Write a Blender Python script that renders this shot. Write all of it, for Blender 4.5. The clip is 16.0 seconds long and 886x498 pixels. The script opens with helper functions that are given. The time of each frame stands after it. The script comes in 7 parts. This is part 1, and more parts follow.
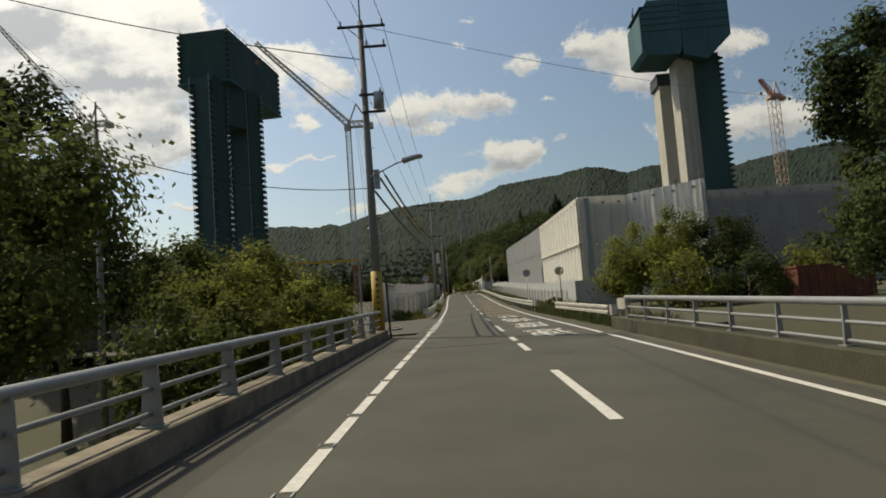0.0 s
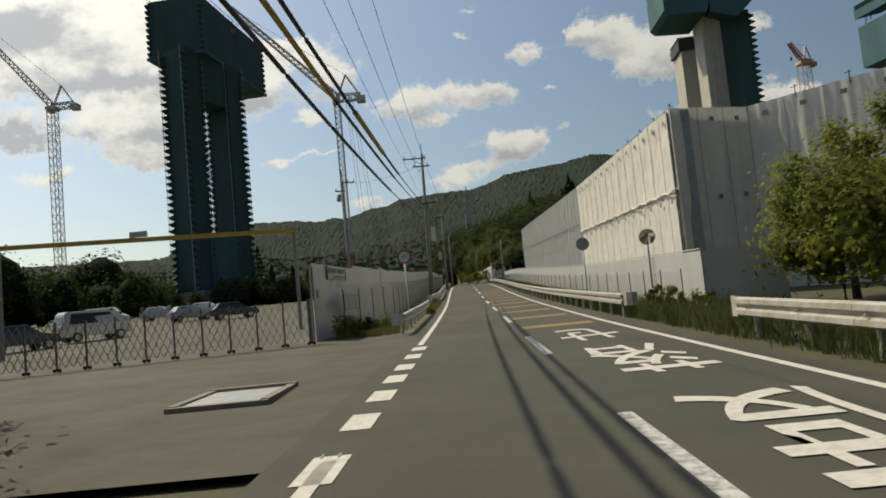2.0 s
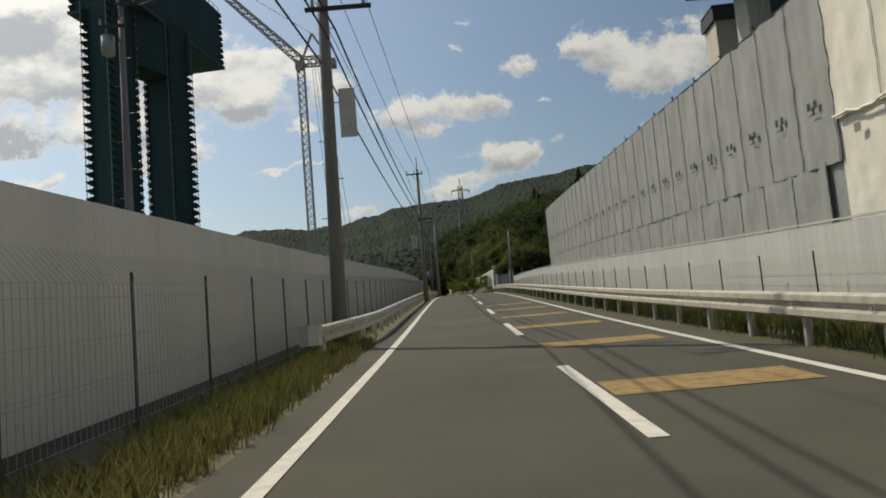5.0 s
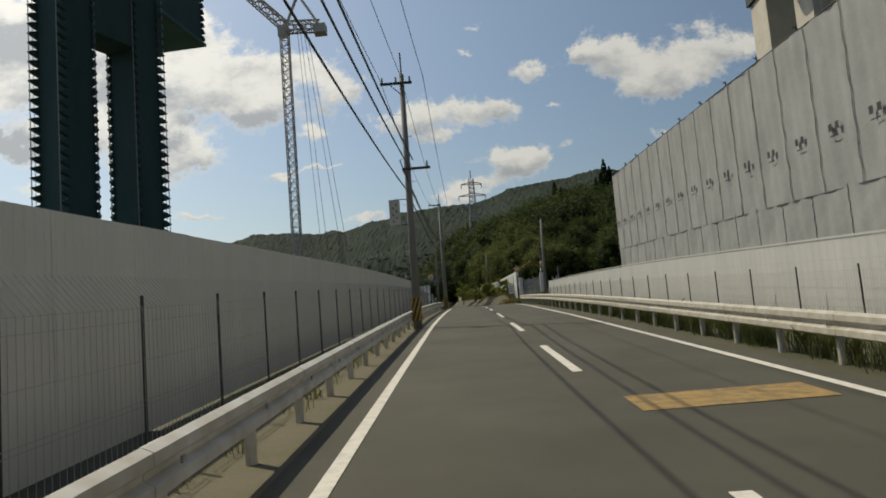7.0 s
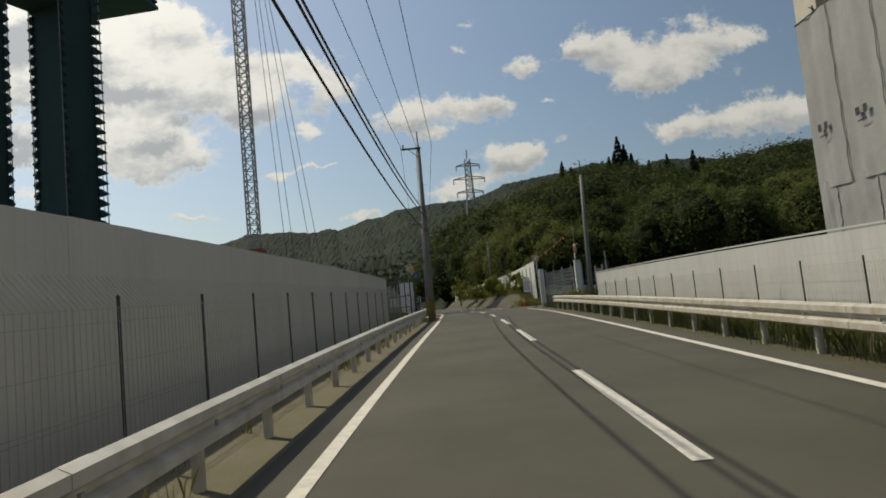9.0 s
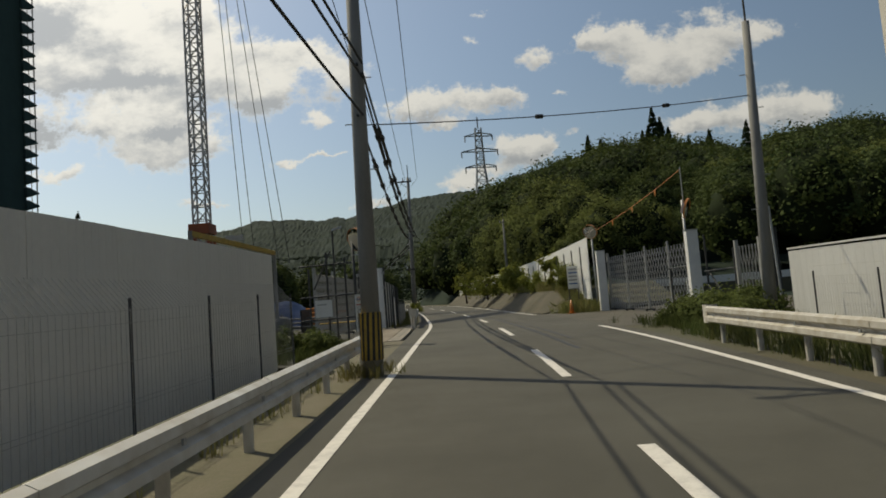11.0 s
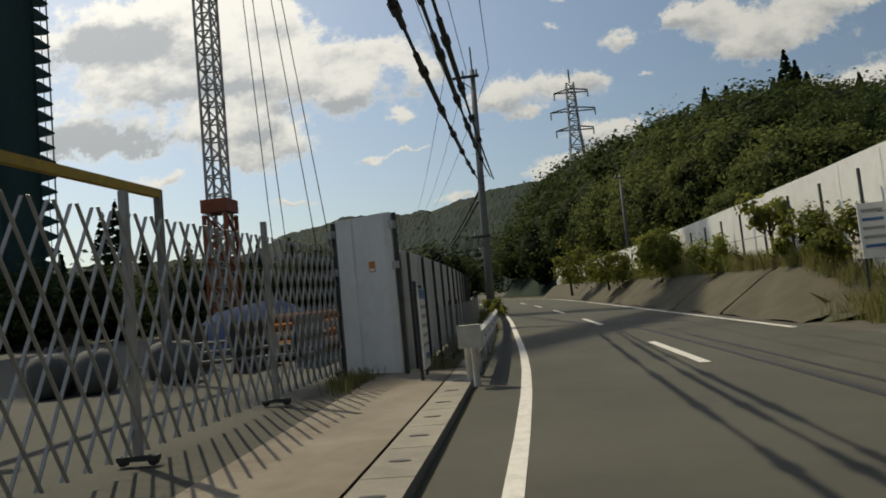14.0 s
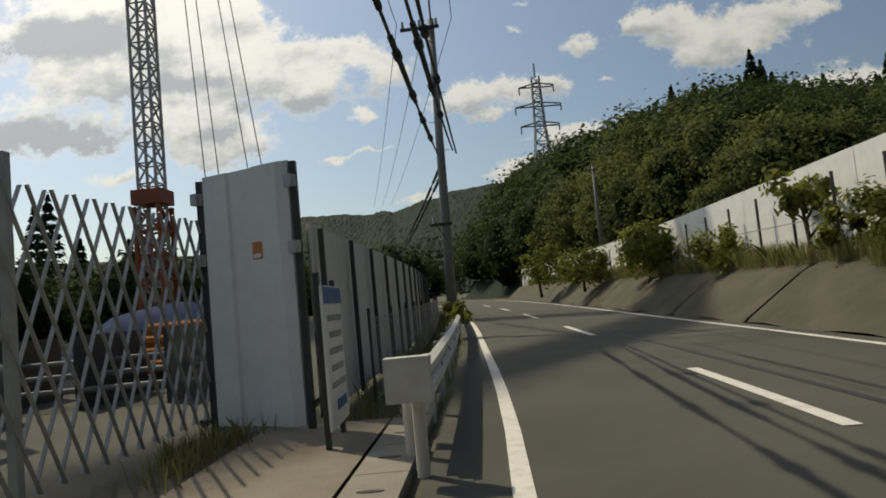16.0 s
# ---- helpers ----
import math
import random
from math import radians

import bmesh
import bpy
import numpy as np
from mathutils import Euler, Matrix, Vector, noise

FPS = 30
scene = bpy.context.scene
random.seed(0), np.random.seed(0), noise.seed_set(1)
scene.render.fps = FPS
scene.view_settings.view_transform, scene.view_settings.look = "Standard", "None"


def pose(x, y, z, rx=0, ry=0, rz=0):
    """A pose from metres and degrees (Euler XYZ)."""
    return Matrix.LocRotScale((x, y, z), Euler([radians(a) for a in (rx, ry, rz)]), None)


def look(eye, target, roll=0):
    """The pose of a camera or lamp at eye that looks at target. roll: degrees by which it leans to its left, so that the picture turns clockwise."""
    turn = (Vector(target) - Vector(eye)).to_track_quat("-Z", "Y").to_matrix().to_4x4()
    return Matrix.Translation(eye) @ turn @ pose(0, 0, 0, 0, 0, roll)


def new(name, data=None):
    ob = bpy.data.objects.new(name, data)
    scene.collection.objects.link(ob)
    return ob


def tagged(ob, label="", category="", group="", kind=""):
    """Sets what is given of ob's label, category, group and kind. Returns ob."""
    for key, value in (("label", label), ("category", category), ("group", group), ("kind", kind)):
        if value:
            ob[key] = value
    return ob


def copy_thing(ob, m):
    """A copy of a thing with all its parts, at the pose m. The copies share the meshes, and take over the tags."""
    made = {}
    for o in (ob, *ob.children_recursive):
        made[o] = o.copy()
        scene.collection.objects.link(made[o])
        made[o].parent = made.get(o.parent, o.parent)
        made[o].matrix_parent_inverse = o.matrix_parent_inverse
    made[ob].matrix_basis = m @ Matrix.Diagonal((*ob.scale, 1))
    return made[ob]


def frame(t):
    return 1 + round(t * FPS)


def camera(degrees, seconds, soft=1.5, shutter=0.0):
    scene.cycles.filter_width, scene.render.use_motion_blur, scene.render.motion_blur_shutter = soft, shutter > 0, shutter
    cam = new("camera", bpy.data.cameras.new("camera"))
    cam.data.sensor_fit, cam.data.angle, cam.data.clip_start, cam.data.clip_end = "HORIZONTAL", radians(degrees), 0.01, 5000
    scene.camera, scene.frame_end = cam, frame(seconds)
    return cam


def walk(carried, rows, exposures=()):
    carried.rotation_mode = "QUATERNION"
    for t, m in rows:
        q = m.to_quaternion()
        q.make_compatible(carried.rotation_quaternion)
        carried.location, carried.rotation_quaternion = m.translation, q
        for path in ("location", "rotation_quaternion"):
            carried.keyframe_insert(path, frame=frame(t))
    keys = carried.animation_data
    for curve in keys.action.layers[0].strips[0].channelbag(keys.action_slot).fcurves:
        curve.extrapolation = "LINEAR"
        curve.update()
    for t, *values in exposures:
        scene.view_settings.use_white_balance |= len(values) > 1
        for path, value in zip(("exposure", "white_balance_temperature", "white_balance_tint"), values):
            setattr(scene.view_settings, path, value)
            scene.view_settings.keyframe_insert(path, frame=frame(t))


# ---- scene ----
cam = camera(66.17, 16.0, soft=1.8, shutter=0.0)
# seconds, x, y, z, turn to the left, tilt up, roll
PATH = [
    (0, 0.002, -0.006, 1.669, -0.45, 5.02, -4.22),
    (0.5, 0.118, 5.954, 1.818, -0.39, 4.58, -4.24),
    (1, 0.291, 11.582, 1.899, -0.45, 4.50, -4.22),
    (1.5, 0.480, 17.247, 2.000, -0.25, 4.69, -4.67),
    (2, 0.652, 23.065, 2.044, 0.07, 4.36, -5.44),
    (2.5, 0.793, 29.001, 2.109, 0.23, 3.80, -5.67),
    (3, 0.969, 35.036, 2.203, 0.04, 4.36, -5.15),
    (3.5, 1.213, 41.672, 2.301, -0.22, 4.43, -5.06),
    (4, 1.443, 48.517, 2.383, -0.54, 4.75, -4.92),
    (4.2, 1.524, 51.225, 2.374, -0.81, 4.89, -4.75),
    (6.3, 1.785, 77.316, 3.515, 0.16, 5.31, -5.05),
    (6.5, 1.819, 79.853, 3.601, 0.20, 5.24, -4.64),
    (7, 1.896, 86.194, 3.861, 0.10, 5.66, -4.67),
    (7.5, 2.041, 92.478, 4.125, -0.01, 5.39, -4.89),
    (8, 2.179, 98.943, 4.341, -0.23, 5.70, -4.83),
    (8.5, 2.387, 105.160, 4.598, -0.25, 5.43, -5.30),
    (9, 2.485, 110.798, 4.840, -0.17, 5.41, -5.58),
    (9.2, 2.543, 112.980, 4.999, -0.10, 5.48, -5.54),
    (11.3, 3.313, 138.110, 5.724, 0.63, 4.65, -4.36),
    (11.5, 3.324, 140.092, 5.747, 0.97, 4.70, -4.85),
    (12, 3.338, 144.921, 5.862, 1.61, 4.81, -4.99),
    (12.5, 3.169, 148.939, 5.941, 2.66, 4.20, -5.08),
    (13, 3.011, 151.931, 5.976, 4.31, 4.48, -5.18),
    (13.5, 2.781, 154.187, 5.972, 6.24, 4.98, -5.40),
    (14, 2.437, 156.390, 5.962, 7.90, 4.59, -5.57),
    (14.5, 2.196, 158.113, 5.957, 8.63, 4.46, -5.10),
    (15, 2.114, 159.351, 5.970, 7.72, 4.48, -5.29),
    (15.5, 2.105, 160.409, 5.993, 6.11, 4.43, -5.37),
    (16, 2.082, 161.302, 6.001, 4.69, 4.39, -5.46),
]
walk(cam, [(t, pose(x, y, z, 90 + tilt, 0, turn) @ pose(0, 0, 0, 0, 0, lean)) for t, x, y, z, turn, tilt, lean in PATH],
     exposures=((0.0, -0.03, 7350, 4), (2.5, -0.04, 7250, 4), (3.4, -0.03, 7150, 4), (4.1, -0.13, 7100, 4), (7.0, -0.16, 7150, 4), (12.0, -0.18, 7280, 4), (16.0, -0.12, 7250, 4)))

# ---- light ----
SUN_AZ, SUN_EL = radians(-50), radians(52)
world = bpy.data.worlds.new("sky")
scene.world = world
world.use_nodes = True


def sky_nodes(nt):
    N, K = nt.nodes, nt.links
    N.clear()
    out, bg = N.new("ShaderNodeOutputWorld"), N.new("ShaderNodeBackground")
    sky = N.new("ShaderNodeTexSky")
    sky.sky_type, sky.sun_disc = "NISHITA", False
    sky.sun_elevation, sky.sun_rotation, sky.altitude = SUN_EL, SUN_AZ, 200
    sky.dust_density, sky.ozone_density = 1.8, 1.6
    coord = N.new("ShaderNodeTexCoord")
    sep = N.new("ShaderNodeSeparateXYZ")
    K.new(coord.outputs["Generated"], sep.inputs[0])

    def math_node(op, a, b=None, clamp=False):
        n = N.new("ShaderNodeMath")
        n.operation, n.use_clamp = op, clamp
        for i, v in enumerate((a, b)):
            if v is None:
                continue
            if isinstance(v, (int, float)):
                n.inputs[i].default_value = v
            else:
                K.new(v, n.inputs[i])
        return n.outputs[0]

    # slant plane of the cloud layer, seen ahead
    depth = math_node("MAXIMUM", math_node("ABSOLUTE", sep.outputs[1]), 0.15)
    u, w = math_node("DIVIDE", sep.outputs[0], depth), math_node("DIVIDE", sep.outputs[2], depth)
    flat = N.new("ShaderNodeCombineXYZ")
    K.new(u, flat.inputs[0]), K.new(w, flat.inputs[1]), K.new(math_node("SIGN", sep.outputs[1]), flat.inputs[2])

    def noise_node(scale, detail, rough, stretch=(1, 1.6, 1), shift=(0, 0, 0)):
        mp = N.new("ShaderNodeMapping")
        mp.inputs["Scale"].default_value = stretch
        mp.inputs["Location"].default_value = shift
        K.new(flat.outputs[0], mp.inputs[0])
        n = N.new("ShaderNodeTexNoise")
        n.inputs["Scale"].default_value, n.inputs["Detail"].default_value, n.inputs["Roughness"].default_value = scale, detail, rough
        K.new(mp.outputs[0], n.inputs["Vector"])
        return n.outputs["Fac"]

    # the places are stirred a little, so that the heaps billow
    stir = N.new("ShaderNodeTexNoise")
    stir.inputs["Scale"].default_value, stir.inputs["Detail"].default_value, stir.inputs["Roughness"].default_value = 22, 7, 0.68
    K.new(flat.outputs[0], stir.inputs["Vector"])
    moved = N.new("ShaderNodeVectorMath")
    moved.operation = "MULTIPLY_ADD"
    moved.inputs[1].default_value, moved.inputs[2].default_value = (0.075, 0.060, 0), (-0.0375, -0.030, 0)
    K.new(stir.outputs["Color"], moved.inputs[0])
    place = N.new("ShaderNodeVectorMath")
    place.operation = "ADD"
    K.new(flat.outputs[0], place.inputs[0]), K.new(moved.outputs[0], place.inputs[1])

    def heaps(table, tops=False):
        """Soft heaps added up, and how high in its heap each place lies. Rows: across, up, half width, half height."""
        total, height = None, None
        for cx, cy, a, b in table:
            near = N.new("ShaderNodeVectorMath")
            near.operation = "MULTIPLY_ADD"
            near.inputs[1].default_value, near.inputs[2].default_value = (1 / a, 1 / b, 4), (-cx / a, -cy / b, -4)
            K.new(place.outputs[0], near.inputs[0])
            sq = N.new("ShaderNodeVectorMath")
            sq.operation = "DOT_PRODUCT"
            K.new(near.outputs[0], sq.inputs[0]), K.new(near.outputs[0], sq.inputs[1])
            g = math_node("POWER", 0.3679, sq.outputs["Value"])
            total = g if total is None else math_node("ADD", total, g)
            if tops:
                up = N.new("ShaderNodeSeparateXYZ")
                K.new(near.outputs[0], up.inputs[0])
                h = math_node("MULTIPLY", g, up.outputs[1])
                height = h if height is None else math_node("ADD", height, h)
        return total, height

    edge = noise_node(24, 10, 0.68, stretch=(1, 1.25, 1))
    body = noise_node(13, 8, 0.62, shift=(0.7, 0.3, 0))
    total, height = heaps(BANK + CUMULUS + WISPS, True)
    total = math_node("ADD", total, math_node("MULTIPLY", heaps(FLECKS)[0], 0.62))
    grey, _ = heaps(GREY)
    ramp = N.new("ShaderNodeMapRange")
    ramp.interpolation_type = "SMOOTHSTEP"
    ramp.inputs["From Min"].default_value, ramp.inputs["From Max"].default_value = 0.34, 0.92
    K.new(math_node("ADD", math_node("MINIMUM", total, 1.15), math_node("MULTIPLY", math_node("SUBTRACT", edge, 0.5), 2.1)), ramp.inputs[0])
    # a few more heaps over the rest of the sky
    rest = N.new("ShaderNodeMapRange")
    rest.interpolation_type = "SMOOTHSTEP"
    rest.inputs["From Min"].default_value, rest.inputs["From Max"].default_value = 0.56, 0.68
    K.new(noise_node(2.6, 9, 0.6, shift=(3.1, 0.4, 0)), rest.inputs[0])
    behind = math_node("GREATER_THAN", math_node("ADD", math_node("MULTIPLY", sep.outputs[1], -1), math_node("ABSOLUTE", u)), 0.62)
    high = math_node("GREATER_THAN", w, 0.52)
    rest_mask = math_node("MULTIPLY", rest.outputs[0], math_node("MAXIMUM", behind, high))
    mask = math_node("MAXIMUM", ramp.outputs[0], rest_mask, clamp=True)
    # bright tops, grey feet and hearts
    low = math_node("DIVIDE", height, math_node("ADD", total, 0.15))
    shade = N.new("ShaderNodeMapRange")
    shade.interpolation_type = "SMOOTHSTEP"
    shade.inputs["From Min"].default_value, shade.inputs["From Max"].default_value = 0.0, 1.15
    hollow = math_node("MULTIPLY", math_node("SUBTRACT", body, 0.5), 2.6)
    K.new(math_node("ADD", math_node("SUBTRACT", math_node("MULTIPLY", grey, 1.15), math_node("MULTIPLY", low, 0.8)), math_node("ADD", hollow, 0.30)), shade.inputs[0])
    tint = N.new("ShaderNodeMix")
    tint.data_type = "RGBA"
    tint.inputs[6].default_value, tint.inputs[7].default_value = CLOUD_LIGHT, CLOUD_DARK
    K.new(math_node("MULTIPLY", shade.outputs[0], mask), tint.inputs[0])
    gain = N.new("ShaderNodeVectorMath")
    gain.operation = "SCALE"
    K.new(sky.outputs[0], gain.inputs[0])
    # clouds glow towards the sun
    aim = N.new("ShaderNodeVectorMath")
    aim.operation = "DOT_PRODUCT"
    K.new(coord.outputs["Generated"], aim.inputs[0])
    aim.inputs[1].default_value = (math.sin(SUN_AZ) * math.cos(SUN_EL), math.cos(SUN_AZ) * math.cos(SUN_EL), math.sin(SUN_EL))
    glow = math_node("ADD", math_node("MULTIPLY", math_node("POWER", math_node("MAXIMUM", aim.outputs["Value"], 0.0), 4.0), 1.1), 0.86)
    # the haze brightens the sky on the sun's side
    K.new(math_node("MULTIPLY", math_node("ADD", math_node("MULTIPLY", aim.outputs["Value"], 0.80), 0.56), SKY_GAIN), gain.inputs["Scale"])
    lit = N.new("ShaderNodeVectorMath")
    lit.operation = "SCALE"
    K.new(tint.outputs[2], lit.inputs[0]), K.new(glow, lit.inputs["Scale"])
    mix = N.new("ShaderNodeMix")
    mix.data_type = "RGBA"
    K.new(math_node("MULTIPLY", mask, 0.92), mix.inputs[0])
    K.new(gain.outputs[0], mix.inputs[6]), K.new(lit.outputs[0], mix.inputs[7])
    K.new(mix.outputs[2], bg.inputs["Color"])
    bg.inputs["Strength"].default_value = 1.0
    K.new(bg.outputs[0], out.inputs[0])


SKY_GAIN = 0.108
CLOUD_LIGHT, CLOUD_DARK = (0.78, 0.77, 0.775, 1), (0.38, 0.40, 0.45, 1)
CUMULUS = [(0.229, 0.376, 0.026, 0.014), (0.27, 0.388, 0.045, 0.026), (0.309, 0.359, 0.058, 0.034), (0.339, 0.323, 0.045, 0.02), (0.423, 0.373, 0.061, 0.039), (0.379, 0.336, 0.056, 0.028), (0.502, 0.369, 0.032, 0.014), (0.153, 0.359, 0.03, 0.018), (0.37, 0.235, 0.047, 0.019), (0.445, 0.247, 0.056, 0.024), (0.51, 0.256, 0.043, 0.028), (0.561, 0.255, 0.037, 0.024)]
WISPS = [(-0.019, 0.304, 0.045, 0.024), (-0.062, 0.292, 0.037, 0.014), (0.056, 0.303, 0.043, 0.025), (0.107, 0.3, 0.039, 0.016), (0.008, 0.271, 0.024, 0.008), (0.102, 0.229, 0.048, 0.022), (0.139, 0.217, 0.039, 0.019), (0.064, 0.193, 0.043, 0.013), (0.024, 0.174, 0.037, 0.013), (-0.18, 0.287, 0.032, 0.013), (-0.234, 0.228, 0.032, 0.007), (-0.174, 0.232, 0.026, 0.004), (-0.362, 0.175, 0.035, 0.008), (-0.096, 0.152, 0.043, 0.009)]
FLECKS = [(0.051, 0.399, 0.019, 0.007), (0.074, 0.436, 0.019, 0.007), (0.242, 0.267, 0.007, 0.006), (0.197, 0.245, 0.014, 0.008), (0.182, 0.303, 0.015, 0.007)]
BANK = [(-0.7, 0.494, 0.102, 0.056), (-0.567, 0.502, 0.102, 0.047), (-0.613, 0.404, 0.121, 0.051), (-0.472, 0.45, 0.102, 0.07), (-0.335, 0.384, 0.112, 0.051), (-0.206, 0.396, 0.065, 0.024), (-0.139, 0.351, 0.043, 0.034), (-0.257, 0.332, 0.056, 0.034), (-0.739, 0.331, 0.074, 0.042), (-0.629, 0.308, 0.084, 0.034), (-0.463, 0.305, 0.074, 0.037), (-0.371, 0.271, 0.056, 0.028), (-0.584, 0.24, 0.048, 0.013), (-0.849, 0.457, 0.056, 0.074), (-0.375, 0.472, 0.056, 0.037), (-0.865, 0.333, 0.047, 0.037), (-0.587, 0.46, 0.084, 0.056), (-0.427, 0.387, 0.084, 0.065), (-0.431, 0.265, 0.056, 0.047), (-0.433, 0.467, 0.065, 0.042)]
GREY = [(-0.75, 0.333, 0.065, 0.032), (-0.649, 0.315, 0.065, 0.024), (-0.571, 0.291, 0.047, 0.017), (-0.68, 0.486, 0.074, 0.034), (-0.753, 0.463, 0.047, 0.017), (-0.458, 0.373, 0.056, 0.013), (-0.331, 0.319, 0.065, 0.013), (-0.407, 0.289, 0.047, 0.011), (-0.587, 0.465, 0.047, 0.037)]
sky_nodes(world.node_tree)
sun = new("sun", bpy.data.lights.new("sun", "SUN"))
sun.data.energy, sun.data.angle, sun.data.color = 3.5, radians(0.6), (1.0, 0.92, 0.77)
sun.matrix_world = look((0, 0, 60), (60 * math.sin(-SUN_AZ) / math.tan(SUN_EL), -60 * math.cos(SUN_AZ) / math.tan(SUN_EL), 0))


# ---- materials ----
def material(name, base, rough=0.8, metal=0.0, vary=0.25, scale=3.0, grain=60.0, bump=0.15, second=None, streak=None, random_value=0.0,
             translucent=0.0, spot=0.5, gloss=0.5):
    """A surface with broad stains, fine grain and relief at real-world size."""
    m = bpy.data.materials.new(name)
    m.use_nodes = True
    nt = m.node_tree
    N, K = nt.nodes, nt.links
    b = N["Principled BSDF"]
    co = N.new("ShaderNodeTexCoord")
    mp = N.new("ShaderNodeMapping")
    if streak:
        mp.inputs["Scale"].default_value = streak
    K.new(co.outputs["Object"], mp.inputs[0])
    big, fine = N.new("ShaderNodeTexNoise"), N.new("ShaderNodeTexNoise")
    big.inputs["Scale"].default_value, big.inputs["Detail"].default_value, big.inputs["Roughness"].default_value = scale, 6, 0.65
    fine.inputs["Scale"].default_value, fine.inputs["Detail"].default_value = grain, 3
    K.new(mp.outputs[0], big.inputs["Vector"]), K.new(co.outputs["Object"], fine.inputs["Vector"])
    second = second or tuple(c * (1 - vary) for c in base)
    mr = N.new("ShaderNodeMapRange")
    mr.inputs["From Min"].default_value, mr.inputs["From Max"].default_value = spot - 0.18, spot + 0.18
    K.new(big.outputs["Fac"], mr.inputs[0])
    mix = N.new("ShaderNodeMix")
    mix.data_type = "RGBA"
    mix.inputs[6].default_value, mix.inputs[7].default_value = (*base, 1), (*second, 1)
    K.new(mr.outputs[0], mix.inputs[0])
    hsv = N.new("ShaderNodeHueSaturation")
    K.new(mix.outputs[2], hsv.inputs["Color"])
    val = N.new("ShaderNodeMath")
    val.operation = "MULTIPLY_ADD"
    val.inputs[1].default_value, val.inputs[2].default_value = vary * 0.8, 1 - vary * 0.4
    K.new(fine.outputs["Fac"], val.inputs[0])
    last = val.outputs[0]
    if random_value:
        info, geo = N.new("ShaderNodeObjectInfo"), N.new("ShaderNodeNewGeometry")
        for src in (info.outputs["Random"], geo.outputs["Random Per Island"]):
            a = N.new("ShaderNodeMath")
            a.operation = "MULTIPLY_ADD"
            a.inputs[1].default_value, a.inputs[2].default_value = random_value, 1 - random_value / 2
            K.new(src, a.inputs[0])
            c = N.new("ShaderNodeMath")
            c.operation = "MULTIPLY"
            K.new(a.outputs[0], c.inputs[0]), K.new(last, c.inputs[1])
            last = c.outputs[0]
    K.new(last, hsv.inputs["Value"])
    K.new(hsv.outputs[0], b.inputs["Base Color"])
    b.inputs["Metallic"].default_value = metal
    b.inputs["Specular IOR Level"].default_value = gloss
    rr = N.new("ShaderNodeMapRange")
    rr.inputs["To Min"].default_value, rr.inputs["To Max"].default_value = max(rough - 0.12, 0.02), min(rough + 0.12, 1)
    K.new(big.outputs["Fac"], rr.inputs[0]), K.new(rr.outputs[0], b.inputs["Roughness"])
    if bump:
        bp = N.new("ShaderNodeBump")
        bp.inputs["Strength"].default_value, bp.inputs["Distance"].default_value = bump, 0.02
        K.new(fine.outputs["Fac"], bp.inputs["Height"]), K.new(bp.outputs[0], b.inputs["Normal"])
    if translucent:
        tr, ad = N.new("ShaderNodeBsdfTranslucent"), N.new("ShaderNodeMixShader")
        K.new(hsv.outputs[0], tr.inputs["Color"])
        ad.inputs[0].default_value = translucent
        K.new(b.outputs[0], ad.inputs[1]), K.new(tr.outputs[0], ad.inputs[2])
        K.new(ad.outputs[0], N["Material Output"].inputs["Surface"])
    return m


ASPHALT = material("asphalt", (0.071, 0.067, 0.050), 0.85, vary=0.3, scale=0.35, grain=140, bump=0.35)
ASPHALT_OLD = material("old_asphalt", (0.092, 0.083, 0.062), 0.9, vary=0.35, scale=0.6, grain=90, bump=0.3)
ASPHALT_EDGE = material("dark_edge_asphalt", (0.036, 0.033, 0.026), 0.9, vary=0.4, scale=0.8, grain=90, bump=0.4, second=(0.055, 0.05, 0.038))
TAR = material("tar_seal", (0.025, 0.025, 0.026), 0.6, vary=0.3, scale=2, grain=60)
PAINT = material("road_paint", (0.64, 0.61, 0.55), 0.7, vary=0.3, scale=7, grain=50, second=(0.42, 0.40, 0.37), spot=0.62)
PAINT_WORN = material("worn_road_paint", (0.62, 0.61, 0.58), 0.75, vary=0.4, scale=9, grain=40, second=(0.12, 0.12, 0.11), spot=0.55)
AMBER = material("amber_road_paint", (0.35, 0.22, 0.070), 0.8, vary=0.45, scale=6, grain=40, second=(0.13, 0.105, 0.06), spot=0.54)
CONCRETE = material("concrete", (0.29, 0.262, 0.21), 0.9, vary=0.35, scale=1.2, grain=40, bump=0.3, second=(0.20, 0.18, 0.15))
CONCRETE_DARK = material("mossy_concrete", (0.105, 0.088, 0.056), 0.92, vary=0.4, scale=1.5, grain=30, bump=0.4, second=(0.08, 0.08, 0.05))
APRON = material("apron_concrete", (0.225, 0.195, 0.15), 0.9, vary=0.35, scale=0.9, grain=40, bump=0.3, second=(0.15, 0.12, 0.085))
MOSS = material("mossy_parapet", (0.070, 0.060, 0.038), 0.95, vary=0.45, scale=1.6, grain=25, bump=0.5, second=(0.040, 0.044, 0.022))
SLOPE = material("sprayed_slope_concrete", (0.082, 0.069, 0.043), 0.95, vary=0.45, scale=0.9, grain=25, bump=0.5, second=(0.052, 0.048, 0.028))
KERB = material("stained_kerb_concrete", (0.31, 0.26, 0.19), 0.92, vary=0.4, scale=1.4, grain=30, bump=0.4, second=(0.10, 0.085, 0.06))
CONCRETE_PALE = material("tower_concrete", (0.55, 0.51, 0.44), 0.85, vary=0.2, scale=0.25, grain=6, bump=0.1)
RAIL_PAINT = material("rail_paint", (0.31, 0.315, 0.31), 0.45, 0.2, vary=0.25, scale=2, grain=30, bump=0.05)
